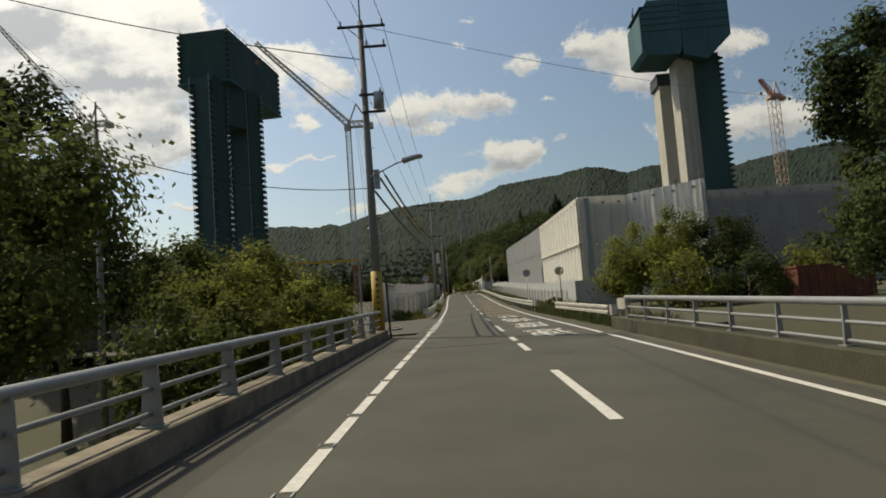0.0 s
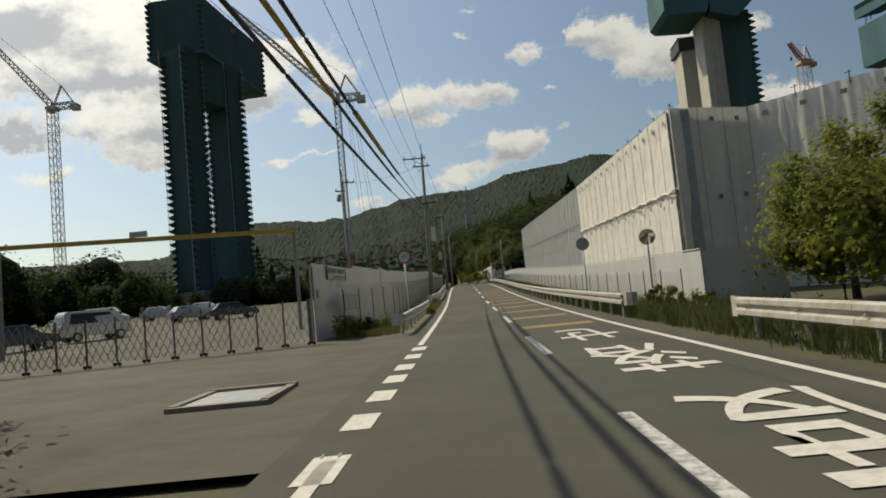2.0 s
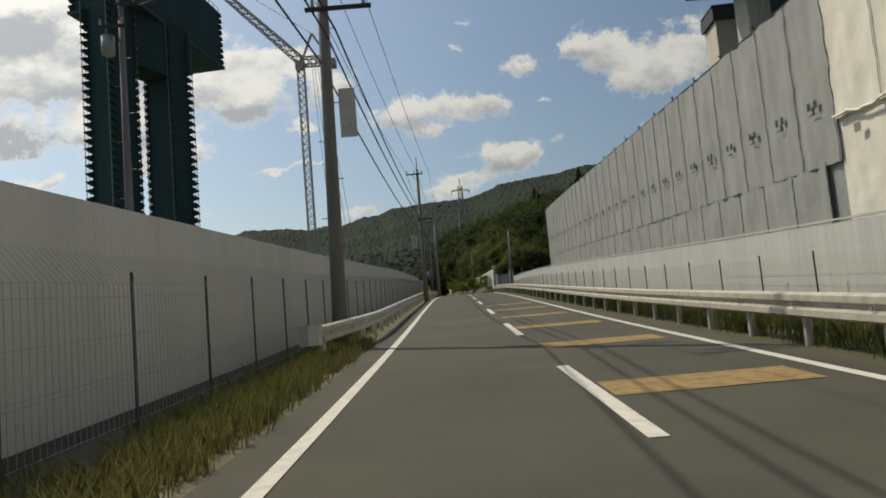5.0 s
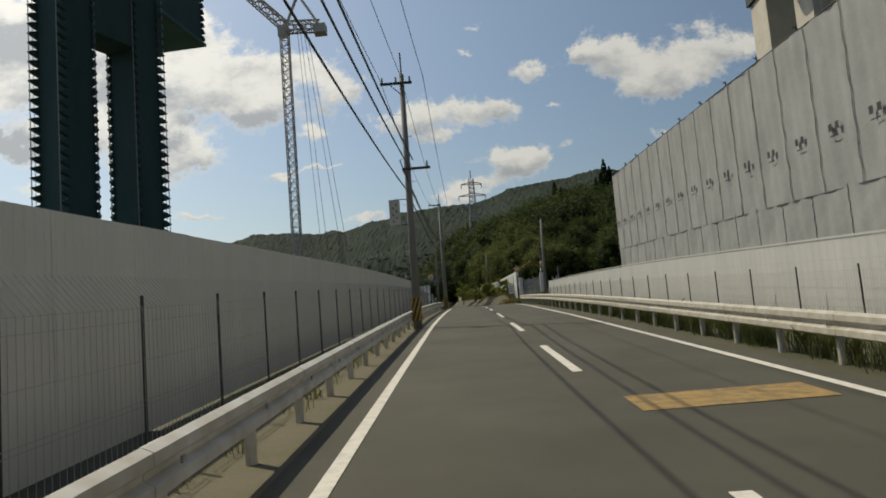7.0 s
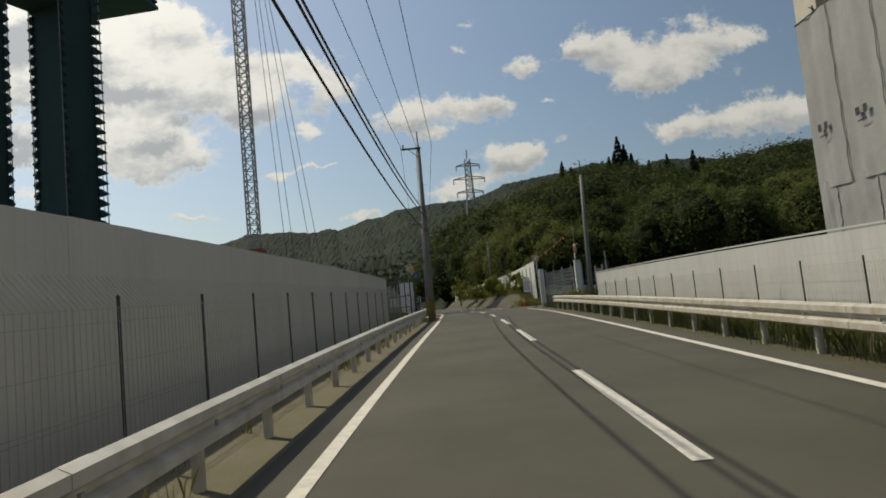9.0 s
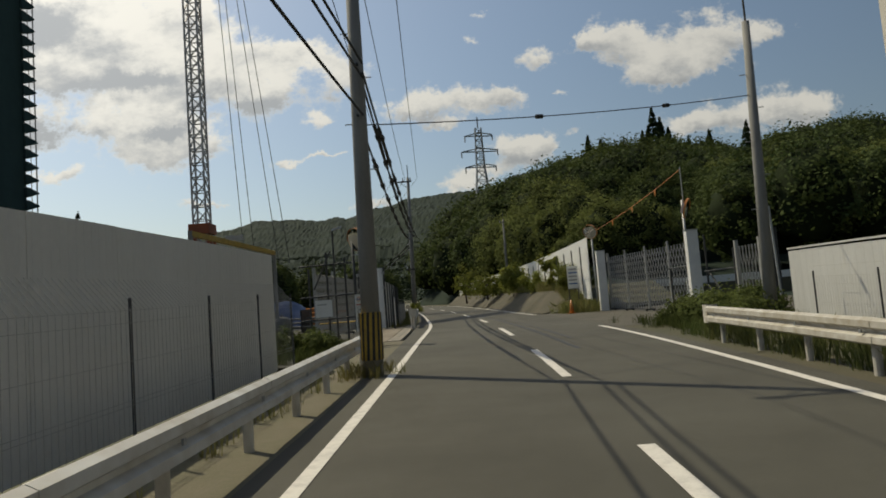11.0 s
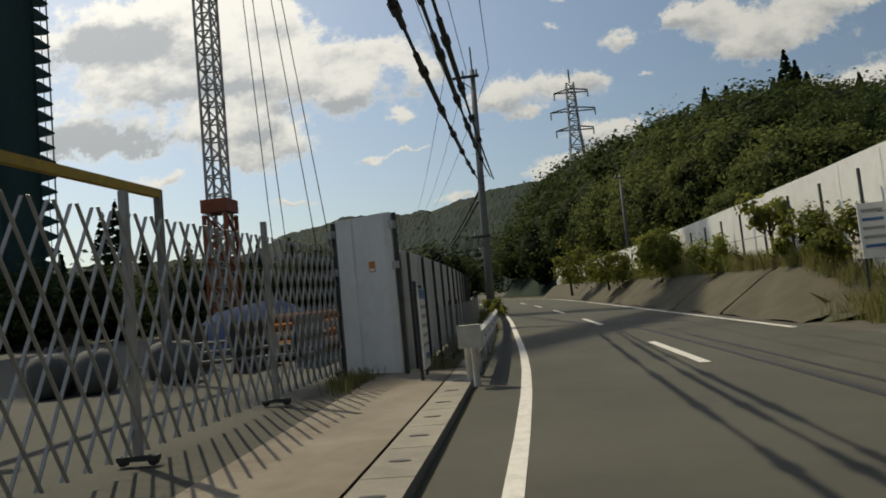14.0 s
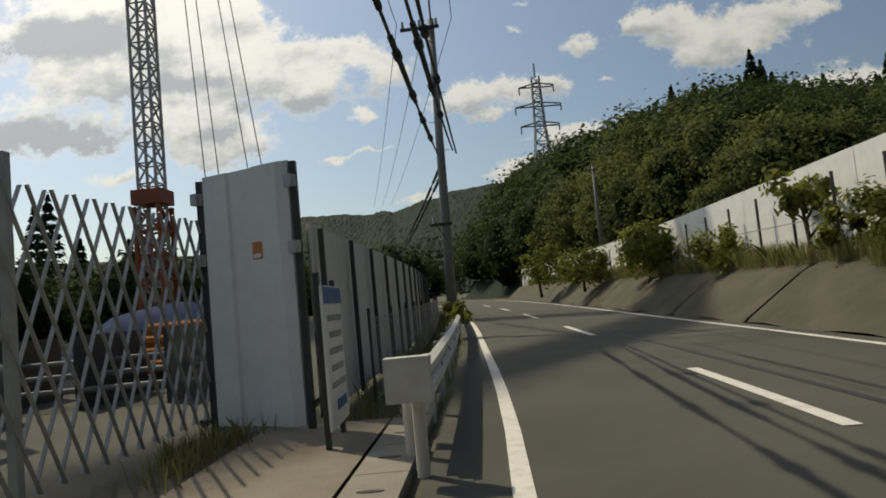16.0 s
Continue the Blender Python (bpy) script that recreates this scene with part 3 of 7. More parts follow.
def guard_rail(line, y0, y1, spacing, face, mat, label, height=0.56, cap_a=True, cap_b=True):
    """A corrugated beam on posts along line(y); face: -1 when the road lies to its left, 1 to its right."""
    g = thing("guard_rail", (line(y0), y0, rise(y0)), label, "guard rail")
    sec = [(o * -face, u) for o, u in BEAM]
    if face > 0:
        sec.reverse()
    s = Shape().sweep([(line(y), y, rise(y) + height) for y in steps(y0, y1, 2)], sec, closed=True)
    part("beam", s, mat, g)
    for yy, do, sgn in ((y0, cap_a, -1), (y1, cap_b, 1)):
        if do:
            sl = Shape()
            pts = [(line(yy), yy, 0), (line(yy) - 0.02 * face, yy + sgn * 0.28, 0), (line(yy) - 0.16 * face, yy + sgn * 0.40, 0), (line(yy) - 0.34 * face, yy + sgn * 0.36, 0)]
            sl.sweep([(a, b, rise(yy) + height) for a, b, _ in pts], [(-0.03, -0.19), (0.0, -0.19), (0.0, 0.19), (-0.03, 0.19)], closed=True)
            part("end_terminal", sl, mat, g)
    n = max(1, round((y1 - y0) / spacing))
    for i in range(n + 1):
        y = y0 + 0.5 + (y1 - y0 - 1.0) * i / n
        x = line(y) - 0.10 * face
        post = part("post", Shape().tube([(x, y, rise(y) - 0.1), (x, y, rise(y) + height + 0.12)], 0.057, 10), mat, g)
        part("bolt", Shape().box((line(y) + 0.075 * face, y, rise(y) + height), (0.02, 0.05, 0.05)), GALV, post)
    # overlaps of the beam lengths
    y = y0 + 4
    while y < y1 - 2:
        part("lap_plate", Shape().sweep([(line(q), q, rise(q) + height) for q in (y - 0.16, y + 0.16)], [(o * 1.0 + (-0.006 if o < 0 else 0.006) * 1.0, u * 1.01) for o, u in sec], closed=True), mat, g)
        y += 4
    return g


guard_rail(lambda y: left(y) - 0.92, 45.6, 62.2, 2.0, 1, WHITE_STEEL, "white steel guard rail with clean corrugated beam beside the hoarding", height=0.52)
guard_rail(lambda y: left(y) - 0.85 - 0.45 * max(0, (80 - y) / 6) ** 1, 74.5, 150.4, 2.0, 1, WHITE_STEEL, "long white steel guard rail along the dusty verge", height=0.51)
guard_rail(lambda y: right(y) + 0.72, 43.6, 149.5, 1.78, -1, WORN_STEEL, "long weathered white guard rail with grime along its beam")
guard_rail(lambda y: right(y) + 0.98, 24.2, 35.8, 2.0, -1, WORN_STEEL, "short rusty white guard rail after the bridge")
guard_rail(lambda y: left(y) - 0.62, 166.6, 205, 2.0, 1, WHITE_STEEL, "white guard rail with a boxed end plate past the gate", cap_a=False)


def bridge_rail(line, y0, y1, base, spacing, label, wide=0.24):
    g = thing("bridge_railing", (line(y0), y0, rise(y0) + base), label, "railing")
    ys = steps(y0, y1, 2)
    part("top_rail", Shape().tube([(line(y), y, rise(y) + 1.03) for y in ys], 0.062, 12), RAIL_PAINT, g, smooth=True)
    for h in (0.74, 0.48):
        part("lower_rail", Shape().tube([(line(y), y, rise(y) + h) for y in ys], 0.030, 8), RAIL_PAINT, g, smooth=True)
    n = round((y1 - y0) / spacing)
    for i in range(n + 1):
        y = y1 - 0.12 - (y1 - y0 - 0.24) * i / n
        z, x = rise(y), line(y)
        q = wide / 2
        p = Shape().add([(x + a, y + b, z + h) for b in (-0.022, 0.022) for a, h in ((-q, base), (q, base), (q * 0.62, 1.0), (-q * 0.62, 1.0))],
                        [(0, 1, 2, 3), (7, 6, 5, 4), (0, 4, 5, 1), (1, 5, 6, 2), (2, 6, 7, 3), (3, 7, 4, 0)])
        p.box((x, y, z + base + 0.01), (wide + 0.06, 0.2, 0.02))
        part("post", p, RAIL_PAINT, g)
    return g


def bridge_line_left(y):
    return left(y) - 1.85 + 0.006 * (y - 15)


def bridge_line_right(y):
    return right(y) + 0.88


bridge_rail(bridge_line_left, -14, 26.6, 0.33, 2.35, "grey painted steel bridge railing on a concrete kerb")
bridge_rail(bridge_line_right, -14, 21.4, 0.40, 2.0, "grey painted steel bridge railing on a mossy parapet kerb", 0.11)
for nm, ln, h, w, y1, mat in (("bridge_kerb", bridge_line_left, 0.33, 0.42, 26.9, KERB), ("bridge_kerb", bridge_line_right, 0.40, 0.45, 22.6, MOSS)):
    solid(nm, Shape().sweep([(ln(y), y, rise(y)) for y in steps(-30, y1, 2)], [(-w / 2, -0.5), (w / 2, -0.5), (w / 2, h - 0.02), (w / 2 - 0.02, h), (-w / 2 + 0.02, h), (-w / 2, h - 0.02)], closed=True),
          mat, "long concrete bridge kerb stained by weather", "kerb", kind="structure")
b = thing("bridge_end_post", (5.95, 22.2, rise(22)), "white steel box section joining railing and guard rail", "railing post")
part("box", Shape().box((5.93, 22.3, rise(22) + 0.82), (0.16, 0.95, 0.36)), WORN_STEEL, b)
for y in (21.95, 22.7):
    part("leg", Shape().box((5.95, y, rise(22) + 0.35), (0.10, 0.06, 0.75)), WORN_STEEL, b)

# ---- left hoarding with its fence ----
def hoard_left(y):
    return left(y) - 3.0 - 0.95 * max(0.0, (56 - y) / 10)


HOARD_L0, HOARD_L1 = 46.3, 150.6
wall_left = thing("hoarding_wall", (hoard_left(46.3), 46.3, rise(46.3)), "tall pale grey corrugated steel site hoarding", "hoarding", kind="structure")


def hoard_top(y):
    """Sheets stand level in threes and step up with the road."""
    bay = HOARD_L0 + 5.4 * math.floor((y - HOARD_L0 + 0.01) / 5.4)
    return 2.60 + rise(bay + 2.7) - rise(y) if bay < 58 else 2.62


def corrugated(line, y0, y1, h0, h1, mat, parent, name="panel", pitch=0.16, depth=0.010, width=1.8, top=None):
    """Ribbed sheets standing on the ground, one object a sheet."""
    y = y0
    k = 0
    while y < y1 - 0.3:
        ye = min(y + width - 0.012, y1)
        ys, cols, i = [], [], 0
        q = y
        while q < ye - 1e-6:
            ys += [q, q + pitch * 0.45, q + pitch * 0.5, q + pitch * 0.95]
            cols += [0, 0, depth, depth]
            q += pitch
        ys, cols = [min(a, ye) for a in ys], cols
        hop = 0.004 * math.sin(k * 2.4)
        s = Shape()
        vs = [(line(a) + c, a, rise(a) + h) for a, c in zip(ys, cols) for h in (h0, (h1 if top is None else top(min(a, ye - 0.02))) + hop)]
        vs2 = [(x - 0.03, yy, zz) for x, yy, zz in vs]
        n = len(ys)
        s.add(vs, [(2 * j, 2 * j + 1, 2 * j + 3, 2 * j + 2) for j in range(n - 1)])
        s.add(vs2, [(2 * j + 2, 2 * j + 3, 2 * j + 1, 2 * j) for j in range(n - 1)])
        part(name, s, mat, parent)
        y += width
        k += 1


corrugated(hoard_left, HOARD_L0, HOARD_L1, -0.05, 2.62, HOARDING_PALE, wall_left, depth=0.004, top=hoard_top)
for y in steps(HOARD_L0, HOARD_L1, 4):
    part("back_post", Shape().beam((hoard_left(y) - 0.1, y, rise(y)), (hoard_left(y) - 0.1, y, rise(y) + 2.55), 0.06), GALV, wall_left)


def mesh_fence(line, y0, y1, h, bend, label, spacing=2.22, wire=0.10):
    """Welded wire panels on dark posts; the top leans by bend."""
    f = thing("mesh_fence", (line(y0), y0, rise(y0)), label, "fence", kind="structure")
    n = round((y1 - y0) / spacing)
    for i in range(n + 1):
        y = y0 + (y1 - y0) * i / n
        part("post", Shape().tube([(line(y), y, rise(y) - 0.1), (line(y), y, rise(y) + h)], 0.019, 8), DARK_STEEL, f)
        if i == n:
            break
        s = Shape()
        ye = y0 + (y1 - y0) * (i + 1) / n
        q = y + wire / 2
        while q < ye:
            x = line(q) + 0.035
            s.beam((x, q, rise(q) + 0.08), (x, q, rise(q) + h - 0.12), 0.004)
            if bend:
                s.beam((x, q, rise(q) + h - 0.12), (x + bend, q + 0.05, rise(q) + h + 0.22), 0.004)
            q += wire
        for hh in (0.10, 0.55, 0.60, 1.0, 1.40, h - 0.13):
            s.beam((line(y) + 0.035, y, rise(y) + hh), (line(ye) + 0.035, ye, rise(ye) + hh), 0.005)
        part("wire_panel", s, WIRE, f)
    return f


mesh_fence(lambda y: left(y) - 2.15 - 0.9 * max(0.0, (56 - y) / 10), 46.6, 148.72, 1.66, -0.30, "grey welded wire fence on dark posts before the hoarding")


# ---- right side: low hoarding, fence and sheeted wall ----
def low_right(y):
    return right(y) + 3.75


low_wall = thing("hoarding_wall", (low_right(45), 45, rise(45)), "low white steel hoarding beside the verge", "hoarding", kind="structure")
corrugated(low_right, 45.1, 152.0, -0.05, 1.82, HOARDING, low_wall, depth=-0.004, pitch=0.3)
part("top_cap", Shape().sweep([(low_right(y), y, rise(y) + 1.86) for y in steps(45.1, 152, 3)], [(-0.06, 0), (0.05, 0), (0.05, 0.04), (-0.06, 0.04)], closed=True), HOARDING, low_wall)
part("return_panel", Shape().box((low_right(45.1) + 1.35, 45.15, rise(45) + 0.88), (2.7, 0.05, 1.86)), HOARDING, low_wall)
mesh_fence(lambda y: right(y) + 3.3, 46.0, 150.06, 1.30, 0.0, "light wire fence on dark posts before the low hoarding", spacing=2.42)


def big_right(y):
    return right(y) + 5.85


def big_top(y):
    return curve_at([(52.9, 9.62), (78, 10.2), (129.4, 11.9)], y)


def tarpaulin(a, b, z0, z1, mat, parent, name="sheet", folds=0.03, seed=0, sag=0.0, n=14, rows=10, pull=0.0):
    """One hung sheet between two plan points, with soft vertical folds. z0, z1: pairs of heights at a and b."""
    rnd = random.Random(seed)
    a, b = Vector((*a, 0)), Vector((*b, 0))
    d = b - a
    out = Vector((-d.y, d.x, 0)).normalized()
    ph = [rnd.uniform(0, 6.3) for _ in range(6)]
    vs = []
    ties = [rnd.uniform(0.15, 0.3), rnd.uniform(0.42, 0.55), rnd.uniform(0.7, 0.85)]
    for j in range(rows + 1):
        for i in range(n + 1):
            u, w = i / n, j / rows
            z = (z0[0] + (z0[1] - z0[0]) * u) * (1 - w) + (z1[0] + (z1[1] - z1[0]) * u) * w
            k = math.sin(u * 9 + ph[0] + 1.5 * w) * 0.5 + math.sin(u * 21 + ph[1] - 2 * w) * 0.3 + math.sin(w * 7 + ph[2] + 3 * u) * 0.45 + math.sin(w * 17 + u * 11 + ph[3]) * 0.25
            edge = min(1.0, min(u, 1 - u) * 6)
            # drawn in along the ledgers, with puckers at the eyelets
            k -= pull * max(math.exp(-((w - q) / 0.03) ** 2) for q in ties) * (0.6 + 0.4 * math.sin(u * 30 + ph[4]))
            k += pull * 0.5 * math.exp(-((w - 0.97) / 0.05) ** 2) * math.sin(u * 44 + ph[5])
            p = a + d * u + out * (folds * k * edge + sag * math.sin(math.pi * w) * edge)
            vs.append((p.x, p.y, z))
    s = Shape().add(vs, [(j * (n + 1) + i, j * (n + 1) + i + 1, (j + 1) * (n + 1) + i + 1, (j + 1) * (n + 1) + i) for j in range(rows) for i in range(n)])
    me = s.mesh(name, True)
    return part(name, me, mat, parent)


big_wall = thing("sheeted_scaffold_wall", (big_right(53), 53, rise(53)), "tall scaffold wall hung with white and grey tarpaulin sheets", "scaffold wall", kind="structure")
core = Shape()
for y0, y1 in ((53.1, 78.0), (78.0, 129.4)):
    core.add([(big_right(y) + o, y, z) for y in (y0, y1) for o in (0.14, 0.9) for z in (rise(y) - 0.1, big_top(y) - 0.08)],
             [(0, 1, 5, 4), (2, 6, 7, 3), (1, 3, 7, 5), (0, 2, 3, 1), (4, 5, 7, 6)])
part("scaffold_core", core, GALV, big_wall)


def mid_seam(y):
    return big_top(y) - 3.55


k = 0
y = 52.9
while y < 129.3:
    ye = min(y + 1.78, 129.4)
    white = y < 76.8
    if y < 76.8 < ye + 0.6:
        ye = 77.9
    mat = WHITE_SHEET if white else GREY_SHEET
    lap = 0.10 if k % 2 else 0.0
    zt = lambda q: big_top(q)
    if white:
        tarpaulin((big_right(y) - 0.02, y - 0.02), (big_right(ye) - 0.02, ye + 0.03), (mid_seam(y) - 0.12, mid_seam(ye) - 0.12), (zt(y), zt(ye)), mat, big_wall, folds=0.026, seed=k, sag=-0.03, n=22, rows=26, pull=0.8)
        tarpaulin((big_right(y) + 0.05, y - 0.02), (big_right(ye) + 0.05, ye + 0.03), (rise(y) + 1.75, rise(ye) + 1.75), (mid_seam(y) + 0.15, mid_seam(ye) + 0.15), mat, big_wall, folds=0.024, seed=k + 500, n=22, rows=26, pull=0.8)
        for za, zb, o in ((mid_seam(y), zt(y), -0.045), (rise(y) + 1.75, mid_seam(y), 0.02)):
            part("lacing", Shape().tube([(big_right(y) + o, y + 0.015 * math.sin(j * 1.7 + k), za + (zb - za) * j / 12) for j in range(13)], 0.010, 5), CREASE, big_wall, "grey lacing between sheets")
        roll = Shape().tube([(big_right(q) - 0.08 + 0.02 * math.sin(q * 5), q, mid_seam(q) - 0.10 + 0.05 * math.sin(q * 3.1) + 0.03 * math.sin(q * 9.7)) for q in steps(y, ye, 0.2)], 0.036, 6)
        part("rolled_hem", roll, mat, big_wall, smooth=True)
    else:
        seam = lambda q: big_top(q) - 4.6
        tarpaulin((big_right(y), y - 0.02), (big_right(ye), ye - 0.03), (seam(y) - 0.1, seam(ye) - 0.1), (zt(y), zt(ye)), mat, big_wall, folds=0.035, seed=k)
        tarpaulin((big_right(y + 0.8) + 0.02, y + 0.78), (big_right(min(ye + 0.8, 129.4)) + 0.02, min(ye + 0.75, 129.4)), (rise(y) + 1.5, rise(ye) + 1.5), (seam(y) + 0.1, seam(ye) + 0.1), mat, big_wall, folds=0.03, seed=k + 300)
        for dy, za, zb, o in ((0.0, seam(y) - 0.1, zt(y), -0.03), (0.8, rise(y) + 1.5, seam(y), 0.02)):
            lace = Shape().tube([(big_right(y + dy) + o, y + dy + 0.03 * math.sin(j * 2.1 + k), za + (zb - za) * j / 14) for j in range(15)], 0.015, 5)
            part("lacing", lace, POLE, big_wall, "dark rope lacing between sheets")
    for zz in (big_top(y) - 0.45, mid_seam(y) - 0.5):
        if white or zz < big_top(y) - 1:
            if white:
                part("printed_mark", Shape().box((big_right(y + 0.9) - 0.075, y + 0.95, zz), (0.008, 0.24, 0.22)), POLE, big_wall, "grey printed square mark")
            else:
                for dy, dz, w, h in ((0.70, 0.0, 0.15, 0.20), (1.02, 0.0, 0.15, 0.20), (0.88, -0.24, 0.36, 0.035)):
                    part("printed_mark", Shape().box((big_right(y + dy) - 0.085, y + dy, zz + 1.0 + dz), (0.008, w, h)), DARK_STEEL, big_wall, "small dark printed mark")
    y = ye
    k += 1
# vertical scaffold tubes standing above the sheets
for i in range(30):
    y = 53.2 + i * 2.6
    if y < 129:
        t = Shape().tube([(big_right(y) + 0.12, y, big_top(y) - 0.3), (big_right(y) + 0.12, y, big_top(y) + 0.28)], 0.024, 6)
        t.beam((big_right(y) + 0.02, y, big_top(y) + 0.24), (big_right(y) + 0.30, y, big_top(y) + 0.10), 0.02)
        part("scaffold_tube", t, DARK_STEEL, big_wall)
part("top_rope", Shape().tube([(big_right(y), y, big_top(y) + 0.02) for y in steps(53, 129.4, 3)], 0.02, 6), DARK_STEEL, big_wall)

end_wall = thing("sheeted_end_wall", (14, 54, rise(53)), "end faces of the scaffold wall, the far two coloured grey for shade", "scaffold wall", kind="structure")
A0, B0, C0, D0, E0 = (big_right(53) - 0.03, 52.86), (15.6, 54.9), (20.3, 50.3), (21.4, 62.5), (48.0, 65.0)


def sheet_face(p, q, z0, z1, mat, parent, width, seed, marks=True):
    p, q = Vector(p), Vector(q)
    n = max(1, round((q - p).length / width))
    for i in range(n):
        a, b = p + (q - p) * (i / n), p + (q - p) * ((i + 1) / n)
        za, zb = z1[0] + (z1[1] - z1[0]) * i / n, z1[0] + (z1[1] - z1[0]) * (i + 1) / n
        tarpaulin(a, b, (z0, z0), (za, zb), mat, parent, folds=0.04, seed=seed + i, n=18, rows=22, pull=0.6)
        if marks:
            part("lacing", Shape().tube([(b.x, b.y - 0.04, z0 + (zb - z0) * j / 10) for j in range(11)], 0.012, 5), GREY_SHEET, parent)
        if marks:
            c = (a + b) / 2
            d = (q - p).normalized()
            out = Vector((d.y, -d.x)) * 0.07
            for zz in (za - 0.5, za - 4.1):
                m = Matrix.Translation((c.x + out.x, c.y + out.y, zz)) @ Matrix.Rotation(math.atan2(d.y, d.x), 4, "Z")
                part("printed_mark", Shape().box((0, 0, 0), (0.26, 0.01, 0.2), m), POLE, parent, "grey printed square mark")


sheet_face(A0, B0, rise(53) - 0.1, (9.62, 9.85), WHITE_SHEET, end_wall, 1.8, 900)
sheet_face(B0, C0, rise(53) - 0.1, (9.85, 10.0), WHITE_SHEET, end_wall, 1.8, 930)
# the next two faces turn from the sun; grey sheets paint that shade
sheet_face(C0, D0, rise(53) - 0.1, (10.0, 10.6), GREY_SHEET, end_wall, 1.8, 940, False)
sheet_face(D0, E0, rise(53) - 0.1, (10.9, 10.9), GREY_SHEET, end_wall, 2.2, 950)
backing = Shape()
for p, q, zt in ((A0, B0, 9.5), (B0, C0, 9.7), (C0, D0, 9.8), (D0, E0, 10.6)):
    d = (Vector(q) - Vector(p)).normalized()
    o = Vector((-d.y, d.x)) * 0.25
    backing.add([(p[0] + o.x, p[1] + o.y, 0.8), (q[0] + o.x, q[1] + o.y, 0.8), (q[0] + o.x, q[1] + o.y, zt), (p[0] + o.x, p[1] + o.y, zt)], [(0, 1, 2, 3)])
part("scaffold_core", backing, GALV, end_wall)
for i in range(4):
    p = Vector(B0) + (Vector(C0) - Vector(B0)) * (i / 3)
    part("scaffold_tube", Shape().tube([(p.x, p.y, 9.7), (p.x, p.y, 10.3)], 0.024, 6).beam((p.x - 0.2, p.y, 10.15), (p.x + 0.25, p.y + 0.2, 10.3), 0.03), DARK_STEEL, end_wall)

# ---- towers ----
def corner_deck(x, y, z, ex, m, parent, reach=1.7, rise_=1.5):
    """A net gusset at a scaffold corner: as high as a lift at the pier, narrowing to the outer standard."""
    s = Shape()
    prof = ((-0.3, 0.0), (0.0, 0.0), (reach, rise_ * 0.44), (reach, rise_ * 0.56), (0.0, rise_), (-0.3, rise_))
    n = len(prof)
    s.add([m @ Vector((x + ex * a, y + w, z + b)) for w in (-0.5, 0.5) for a, b in prof],
          [tuple(range(n)), tuple(reversed(range(n, 2 * n)))] + [(i, i + n, (i + 1) % n + n, (i + 1) % n) for i in range(n)])
    return part("net_gusset", s, TEAL_DARK, parent)


def standards(x, y, z0, z1, ex, m, parent, reach=1.7):
    """The outer pipes of a corner scaffold, one fine and pale, one half way in."""
    part("scaffold_standard", Shape().tube([m @ Vector((x + ex * reach, y, z)) for z in (z0, z1)], 0.11, 6), GALV, parent)
    part("scaffold_standard", Shape().tube([m @ Vector((x + ex * reach * 0.5, y, z)) for z in (z0, z1)], 0.06, 6), DARK_STEEL, parent)


def covered_tower(name, c, ang, leg, gap, depth, z0, zb, zt, half, hd, head_at, head_turn, zs, label):
    """A twin-legged bridge pier wrapped in scaffold nets under a hammerhead."""
    t = thing(name, (*c, z0), label, "bridge pier")
    m = Matrix.Translation((*c, 0)) @ Matrix.Rotation(ang, 4, "Z")
    for sgn in (-1, 1):
        cx = sgn * (gap / 2 + leg / 2)
        body = part("leg", Shape().box((cx, 0, (z0 + zb) / 2), (leg, depth, zb - z0), m), TEAL_DARK, t)
        # scaffold bays along every corner
        z = z0 + 1
        for ex in (-1, 1):
            for ey in (-1, 1):
                standards(cx + ex * leg / 2, ey * depth / 2, z0, zb, ex, m, body, 1.7 if ex == sgn else 0.6)
        while z < zb - 1.2:
            for ex in (-1, 1):
                for ey in (-1, 1):
                    corner_deck(cx + ex * leg / 2, ey * depth / 2, z, ex, m, body, 1.7 if ex == sgn else 0.6)
            z += 1.95
    if zs < zb:
        part("upper_web", Shape().box((0, 0, (zs + zb) / 2), (gap, depth * 0.96, zb - zs), m), TEAL_DARK, t)
    part("lower_web", Shape().box((0, 0, (z0 + 28) / 2), (gap + 2, depth * 1.1, 28 - z0), m), TEAL_NET, t, "blue-green netting round the foot")
    part("footing", Shape().box((0, -1.0, z0 + 4.6), (gap + 2 * leg + 5, depth + 6, 9.2), m), CONCRETE, t, "grey concrete footing")
    m, du, dv = Matrix.Translation((*head_at, 0)) @ Matrix.Rotation(head_turn, 4, "Z"), 0.0, 0.0
    head = part("hammerhead", Shape().box((du, dv, (zb + zt) / 2), (2 * half, 2 * hd, zt - zb), m), TEAL_DARK, t)
    z = zb
    while z < zt - 0.5:
        for ex in (-1, 1):
            for ey in (-1, 1):
                corner_deck(du + ex * half, dv + ey * hd, z + 0.3, ex, m, head, 0.9)
        z += 1.85
    part("soffit_platform", Shape().box((du, dv, zb - 0.5), (2 * half + 1.5, 2 * hd + 1.5, 0.8), m), TEAL_NET, head)
    rail = Shape()
    for ex in (-1, 1):
        rail.beam(m @ Vector((du - half, dv + ex * hd, zt + 1.1)), m @ Vector((du + half, dv + ex * hd, zt + 1.1)), 0.12)
        for i in range(15):
            p = du - half + 2 * half * i / 14
            rail.beam(m @ Vector((p, dv + ex * hd, zt)), m @ Vector((p, dv + ex * hd, zt + 1.2)), 0.1)
    part("edge_rail", rail, TEAL_NET, head)
    return t


